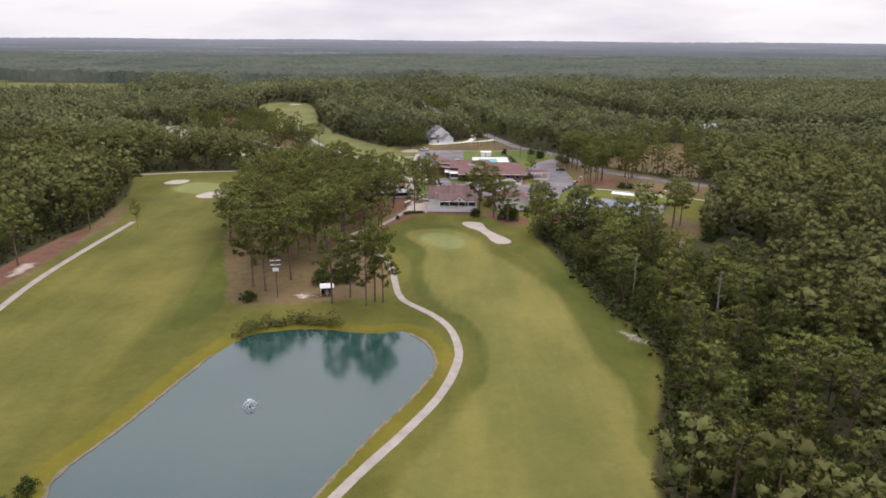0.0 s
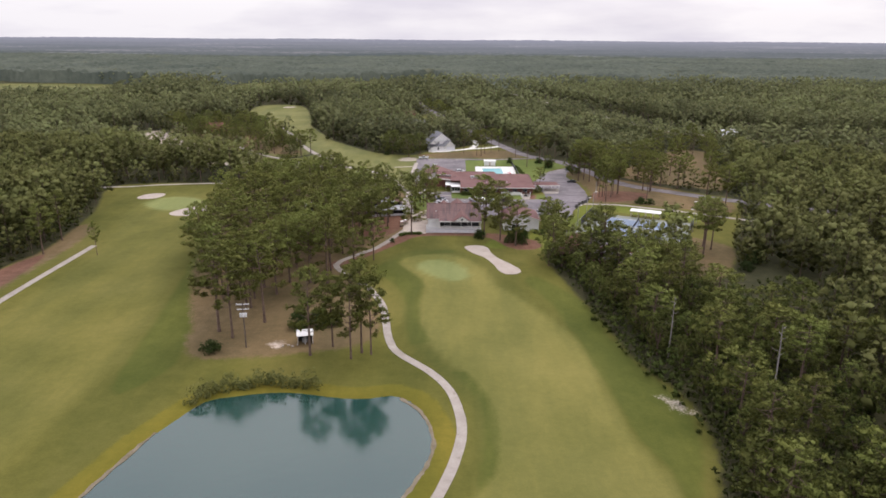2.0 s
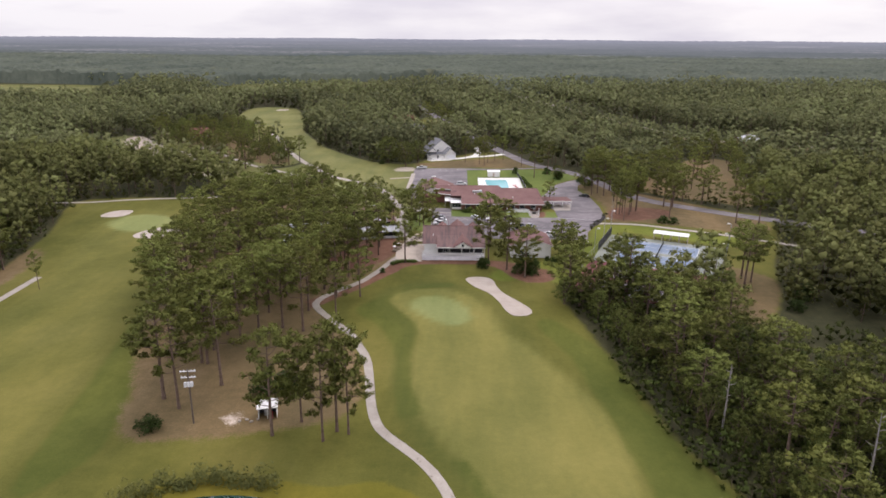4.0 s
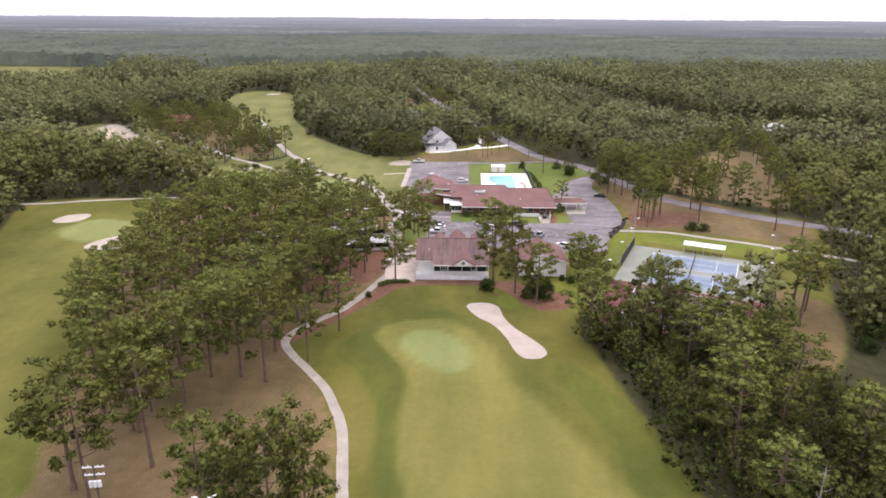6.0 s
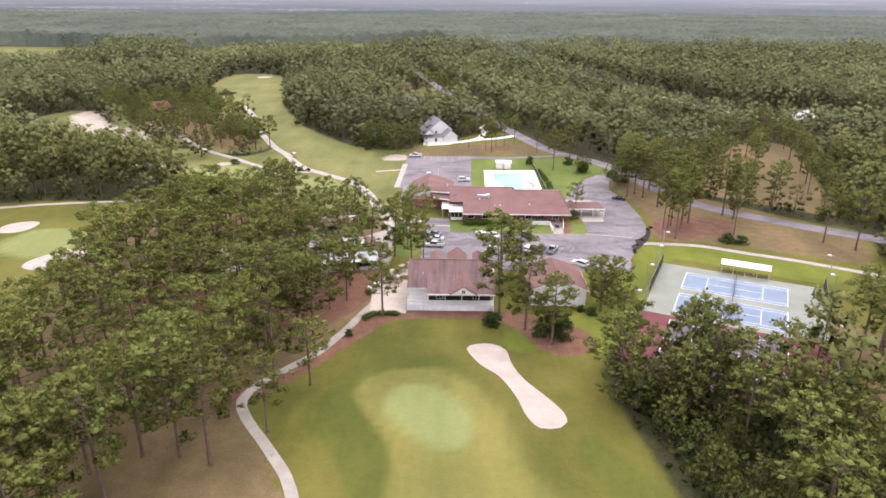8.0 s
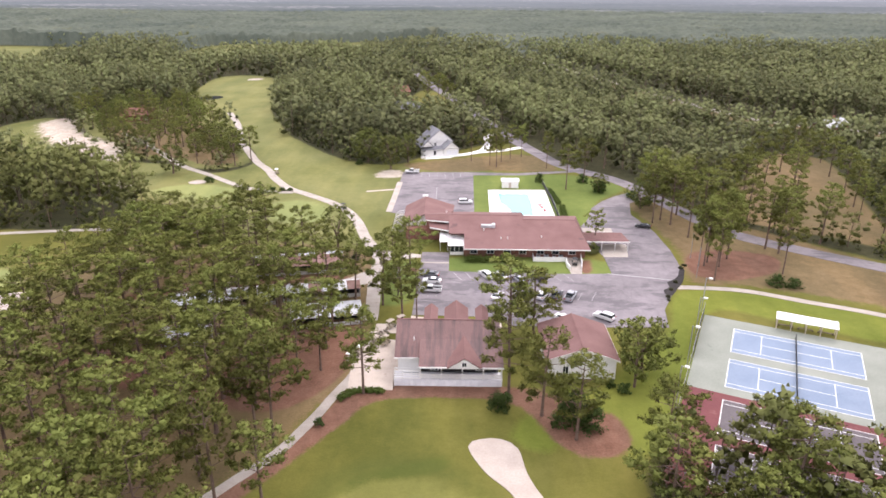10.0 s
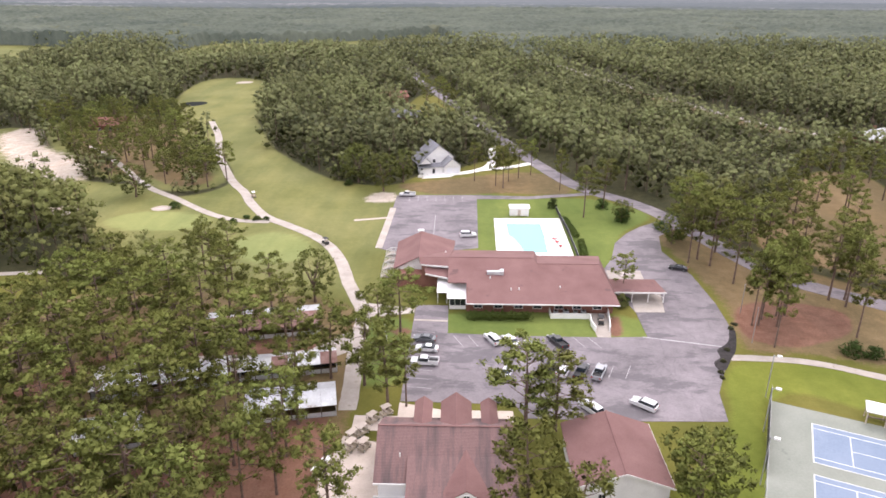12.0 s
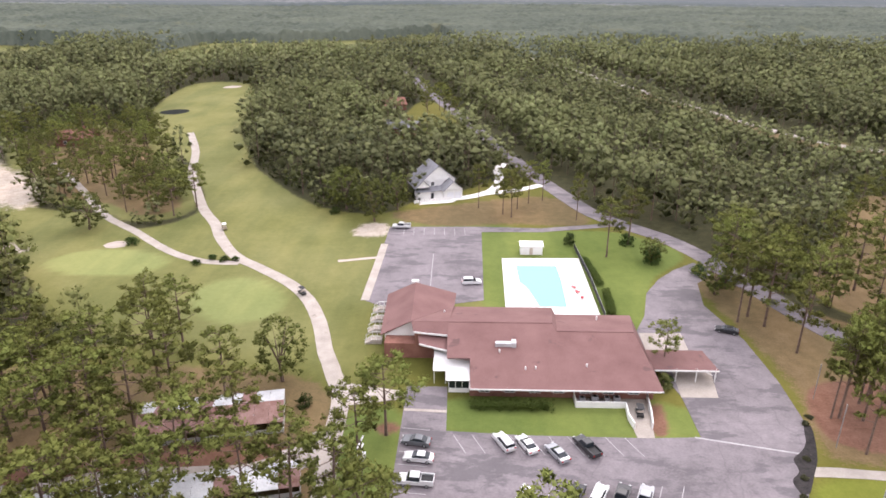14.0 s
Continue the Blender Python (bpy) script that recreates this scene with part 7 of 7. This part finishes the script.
for x, y in scatter(EAST_EDGE, 4.6, clump_rng):
    if all((x - a) ** 2 + (y - b) ** 2 > 9 for a, b in placed_trees):
        near_edge = inside_of(EAST_EDGE, np.array([x]), np.array([y]))[0] < 7
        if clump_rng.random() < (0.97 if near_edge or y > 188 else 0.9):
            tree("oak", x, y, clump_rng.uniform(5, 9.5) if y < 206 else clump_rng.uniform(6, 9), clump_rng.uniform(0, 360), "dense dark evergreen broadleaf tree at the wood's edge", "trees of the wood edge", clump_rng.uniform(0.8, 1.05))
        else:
            tree("edge", x, y, clump_rng.uniform(13, 18.5) if y < 206 else clump_rng.uniform(9, 13), clump_rng.uniform(0, 360), "wood-edge pine with full crown, leaf colour darkened for dim light", "trees of the wood edge", clump_rng.uniform(1.0, 1.25))


def dead_pine(x, y, h, turn):
    """A standing dead pine: a grey stem with bare broken limbs."""
    r = random.Random(int(x * 10))
    t = thing("dead_pine", "grey dead pine with bare broken limbs above the undergrowth", "tree", x, y, 0, turn, "dead pines")
    store = ([], [])
    add(store, tube([Vector((0, 0, -0.3)), Vector((0.1, 0, h * 0.5)), Vector((0.3, 0.2, h))], [0.22, 0.16, 0.05], 6))
    t_me = new("trunk", mesh_of("trunk", store[0], store[1], M_DEADWOOD, True))
    t_me.parent = t
    for i in range(11):
        z = h * (0.5 + 0.045 * i)
        a, q = i * 2.4, r.uniform(0.8, 2.2) * (1.3 - z / h * 0.8)
        limb = ([], [])
        add(limb, tube([Vector((0.15, 0.05, z)), Vector((math.cos(a) * q * 0.6, math.sin(a) * q * 0.6, z + 0.25)), Vector((math.cos(a) * q, math.sin(a) * q, z + 0.7))], [0.07, 0.05, 0.015], 4))
        ob = new("limb", mesh_of("limb", limb[0], limb[1], M_DEADWOOD, True))
        ob.parent = t


M_DEADWOOD = surface("weathered_deadwood", (0.20, 0.18, 0.165), (0.34, 0.31, 0.285), 0.8, 6.0, 0.95, 0.01)
dead_pine(50.5, 167.0, 14.5, 30)
dead_pine(66.0, 150.0, 15.5, 100)


# ---- the woods, thousands of trees as one growth ----
def lean_tree(seed, spread, bare, lobes, blades, size, lump=1.0):
    """A tree one metre high: stem, and a crown of leafy clumps in an uneven rounded head."""
    r = random.Random(seed)
    store = ([], [])
    sv, sf = tube([Vector((0, 0, -0.02)), Vector((r.uniform(-0.02, 0.02), r.uniform(-0.02, 0.02), 0.86))], [0.012, 0.004], 3)
    add(store, (sv, [t for f in sf for t in ((f[0], f[1], f[2]), (f[0], f[2], f[3]))]))
    stem = len(store[1])
    normals = [(v - Vector((0, 0, v.z))).normalized() for v in store[0]]
    heart = Vector((0, 0, bare + (0.95 - bare) * 0.42))
    bulge, phase = r.uniform(0.1, 0.3), r.uniform(0, 6.28)
    for i in range(lobes):
        z = (i + r.uniform(0.1, 0.9)) / lobes
        a = i * 2.4 + r.uniform(-0.5, 0.5)
        rad = spread * r.uniform(0.45, 1.0) * math.sqrt(max(0.03, 1 - (1.6 * z - 0.62) ** 2)) * (1 + bulge * math.sin(2 * a + phase + 5 * z))
        c = Vector((math.cos(a) * rad, math.sin(a) * rad, bare + (0.94 - bare) * z))
        v, f, n = clump(r, c, spread * r.uniform(0.26, 0.40) * lump, blades, size, r.uniform(0.7, 0.95), heart, 0.5, 0.6, 1.3)
        add(store, (v, f))
        normals += n
    return np.array([tuple(v) for v in store[0]]), np.array(store[1]), stem, np.array([tuple(v) for v in normals])


def stand_of(x, y):
    """Stands of different age and kind, from -1 to 1."""
    return 0.5 * math.sin(x * 0.021 + 1.7 * math.sin(y * 0.013)) + 0.5 * math.sin(y * 0.033 + x * 0.012 + 2.0)


def grow(name, templates, spots, label):
    """Joins many turned copies of the templates into one mesh of woods."""
    r = random.Random(len(spots))
    verts, faces, mats, tones, norms, base = [], [], [], [], [], 0
    for x, y, h, low_crown in spots:
        qv, qf, stem, qn = templates[-1 - r.randrange(2)] if low_crown else templates[r.randrange(len(templates))]
        a, w = r.uniform(0, 6.28), h * r.uniform(0.85, 1.2)
        c, s = math.cos(a) * w, math.sin(a) * w
        verts.append(np.stack([qv[:, 0] * c - qv[:, 1] * s + x, qv[:, 0] * s + qv[:, 1] * c + y, qv[:, 2] * h], 1))
        ca, sa_ = math.cos(a), math.sin(a)
        norms.append(np.stack([qn[:, 0] * ca - qn[:, 1] * sa_, qn[:, 0] * sa_ + qn[:, 1] * ca, qn[:, 2]], 1))
        faces.append(qf + base)
        mats.append(np.concatenate([np.ones(stem), np.zeros(len(qf) - stem)]))
        tones.append(np.full(len(qv), min(1.0, max(0.0, 0.5 + 0.62 * (r.random() - 0.5) + 0.24 * stand_of(x, y)))))
        base += len(qv)
    v, f = np.concatenate(verts), np.concatenate(faces).astype(np.int32)
    me = bpy.data.meshes.new(name)
    me.vertices.add(len(v))
    me.vertices.foreach_set("co", v.astype(np.float32).ravel())
    me.loops.add(f.size)
    me.loops.foreach_set("vertex_index", f.ravel())
    me.polygons.add(len(f))
    me.polygons.foreach_set("loop_start", np.arange(0, f.size, 3, dtype=np.int32))
    me.attributes.new("tree_tone", "FLOAT", "POINT").data.foreach_set("value", np.concatenate(tones).astype(np.float32))
    me.materials.append(M_WOODS)
    me.materials.append(M_BARK)
    me.polygons.foreach_set("material_index", np.concatenate(mats).astype(np.int32))
    me.shade_smooth()
    me.update(calc_edges=True)
    me.attributes.new("custom_normal", "FLOAT_VECTOR", "POINT").data.foreach_set("vector", np.concatenate(norms).astype(np.float32).ravel())
    me.update()
    return tagged(new(name, me), label, "woods", kind="stuff")


# templates one metre high, scaled by each tree's height
NEAR_T = [lean_tree(60 + i, s, b, 21, 19, 0.030, 1.1) for i, (s, b) in enumerate([(0.27, 0.32), (0.30, 0.28), (0.25, 0.38), (0.31, 0.30), (0.27, 0.34), (0.36, 0.04), (0.34, 0.07)])]
MID_T = [lean_tree(80 + i, s, b, 15, 13, 0.037, 1.2) for i, (s, b) in enumerate([(0.27, 0.28), (0.30, 0.25), (0.24, 0.34), (0.28, 0.30), (0.38, 0.04), (0.35, 0.07)])]
FAR_T = [lean_tree(90 + i, s, b, 8, 9, 0.048, 1.45) for i, (s, b) in enumerate([(0.29, 0.26), (0.32, 0.24), (0.26, 0.30), (0.38, 0.04), (0.36, 0.07)])]


def wood_spots(y0, y1, gap, r, band=1e9, tall=1.0):
    """Tree places in the view's wide wedge, outside the open land."""
    out, cells = [], {}
    tries = int(0.72 * (y1 * y1 - y0 * y0) / gap ** 2 * 2.6)
    ry = np.sqrt(np.array([r.uniform(y0 * y0, y1 * y1) for _ in range(tries)]))
    rx = np.array([r.uniform(-1, 1) for _ in range(tries)]) * (0.72 * ry + 25)
    ok, edge = np.ones(tries, bool), np.full(tries, -99.0)
    for poly in OPEN_LAND + FIELDS + [EAST_EDGE, EDGE_SKIRT, CLUMP] + CLEARINGS:
        d = inside_of(curve_through(poly, 4.0, True), rx, ry)
        ok &= d < -1.0
        edge = np.maximum(edge, d)
    ok &= inside_of(LOW_GROWTH, rx, ry) < 0
    for line, w in ROADS_CLEAR:
        ok &= line_distance(line, rx, ry) > w
    young = inside_of(YOUNG_STAND, rx, ry) > 0
    for x, y, e, low_stand in zip(rx[ok], ry[ok], edge[ok], young[ok]):
        if e < -band:
            continue
        key = (int(x // gap), int(y // gap))
        if all((x - a) ** 2 + (y - b) ** 2 > gap * gap for i in (-1, 0, 1) for j in (-1, 0, 1) for a, b in cells.get((key[0] + i, key[1] + j), ())):
            cells.setdefault(key, []).append((x, y))
            rim = e > -9 and y < 640 and r.random() < 0.6
            out.append((float(x), float(y), tall * (0.82 if low_stand else 1.0) * (0.6 if rim else 1.0) * r.uniform(13.0, 19.5) * (0.62 if r.random() < 0.25 else 1.0) * (1.0 + 0.13 * stand_of(x * 1.7 + 40, y * 1.7)), rim))
    return out


YOUNG_STAND = [(20, 650), (60, 480), (90, 372), (180, 312), (330, 300), (330, 480), (190, 520), (158, 570), (127, 683), (60, 820)]
CLEARINGS = [[(-42, 600), (-36, 622), (-24, 618), (-28, 598)]]
woods_rng = random.Random(77)
SHRUB_T = [lean_tree(110 + i, s, 0.02, 9, 8, 0.10, 1.2) for i, s in enumerate((0.55, 0.65, 0.48, 0.6))]
low = []
EDGE_SKIRT = [(35.5, 86), (38, 101), (44.8, 117), (46, 130), (48.5, 140), (47, 149), (42.5, 164), (39.5, 182), (39, 205), (36.5, 222), (36, 231), (44, 231), (52, 225), (66, 219), (76, 214), (82, 196), (84, 180), (80, 140), (70, 110), (62, 84)]
for x, y in scatter(EDGE_SKIRT, 2.5, woods_rng) + scatter([(70, 90), (86, 140), (90, 180), (84, 206), (104, 214), (130, 214), (130, 120), (110, 90)], 4.0, woods_rng) + scatter([(-136, 160), (-142, 200), (-140, 250), (-146, 290), (-158, 334), (-200, 330), (-190, 200), (-160, 150)], 4.0, woods_rng):
    low.append((x, y, woods_rng.uniform(1.8, 5.0), False))
low += wood_spots(150, 640, 3.8, woods_rng, 9.0, 0.22)
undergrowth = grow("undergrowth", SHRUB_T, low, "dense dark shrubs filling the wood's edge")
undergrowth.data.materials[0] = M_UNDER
woods_near = grow("woods_near", NEAR_T, wood_spots(55, 400, 5.1, woods_rng), "dense mixed pine wood beside the course")
woods_near.data.materials[0] = M_WOODS_NEAR
grow("woods_mid", MID_T, wood_spots(400, 640, 5.5, woods_rng), "broad pine forest behind the club")
grow("woods_beyond", FAR_T, wood_spots(640, 980, 6.4, woods_rng), "pine forest stretching away beyond the club")

# far canopy, one rolling sheet of tree tops to the horizon
cy = np.geomspace(880, 1900, 230)
cu = np.linspace(-0.74, 0.74, 400)
CU, CY = np.meshgrid(cu, cy)
CX = CU * CY
hash_rng = np.random.RandomState(3)
CX = CX + hash_rng.uniform(-0.3, 0.3, CX.shape) * CY * 0.0035


def crowns(x, y, size):
    """Rounded tree tops: height from the distance to jittered cell centres."""
    ix, iy = np.floor(x / size), np.floor(y / size)
    best, tall = np.full(x.shape, 9.0), np.zeros(x.shape)
    for dx in (-1, 0, 1):
        for dy in (-1, 0, 1):
            a, b = ix + dx, iy + dy
            h1 = np.modf(np.abs(np.sin(a * 127.1 + b * 311.7) * 43758.5453))[0]
            h2 = np.modf(np.abs(np.sin(a * 269.5 + b * 183.3) * 43758.5453))[0]
            d = np.hypot((a + 0.15 + 0.7 * h1) * size - x, (b + 0.15 + 0.7 * h2) * size - y) / size
            tall = np.where(d < best, 0.6 + 0.4 * h1 + 0.25 * h2, tall)
            best = np.minimum(best, d)
    return tall * np.sqrt(np.clip(1.0 - 0.9 * best * best, 0.05, 1))


stand = np.sin(CX * 0.006 + 1.3 * np.sin(CY * 0.004)) + np.sin(CY * 0.011 + CX * 0.003)
CZ = 4.0 + 12.0 * crowns(CX, CY, 8.5) + 1.6 * stand + np.clip((CY - 1700) / 3200, 0, 1) * 12
CZ = CZ - np.clip((CY - 1780) / 120, 0, 1) * 16
CZ = np.where(CY < 960, CZ - (960 - CY) * 0.16, CZ)
for poly in FIELDS:
    CZ = np.where(inside_of(curve_through(poly, 8.0, True), CX.ravel(), CY.ravel()).reshape(CX.shape) > 0, -2.0, CZ)
ci = np.arange(CX.size).reshape(CX.shape)
c_faces = np.stack([ci[:-1, :-1], ci[:-1, 1:], ci[1:, 1:], ci[1:, :-1]], -1).reshape(-1, 4)
canopy_me = bpy.data.meshes.new("woods_far")
canopy_me.from_pydata(np.stack([CX.ravel(), CY.ravel(), CZ.ravel()], 1).tolist(), [], c_faces.tolist())
canopy_me.materials.append(M_CANOPY)
canopy_me.shade_smooth()
tagged(new("woods_far", canopy_me), "pine forest reaching far towards the horizon", "woods", kind="stuff")

# the last miles, a plain distance hazed by its colour
dy_ = np.geomspace(1700, 4950, 112)
du_ = np.linspace(-0.78, 0.78, 300)
DU, DY = np.meshgrid(du_, dy_)
DX = DU * DY
DZ = 13 - np.clip((1850 - DY) / 150, 0, 1) * 15 + np.clip((DY - 1800) / 3100, 0, 1) * 15 + 2.5 * np.sin(DX * 0.004 + DY * 0.01) + np.random.RandomState(8).uniform(-2.5, 2.5, DX.shape)
di = np.arange(DX.size).reshape(DX.shape)
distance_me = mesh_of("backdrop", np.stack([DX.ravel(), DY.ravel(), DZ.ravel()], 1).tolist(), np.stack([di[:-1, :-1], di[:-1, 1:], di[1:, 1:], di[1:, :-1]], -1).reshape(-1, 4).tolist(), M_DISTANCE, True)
tagged(new("backdrop", distance_me), "forest miles away at the horizon, haze painted in grey-blue", "backdrop", kind="structure")
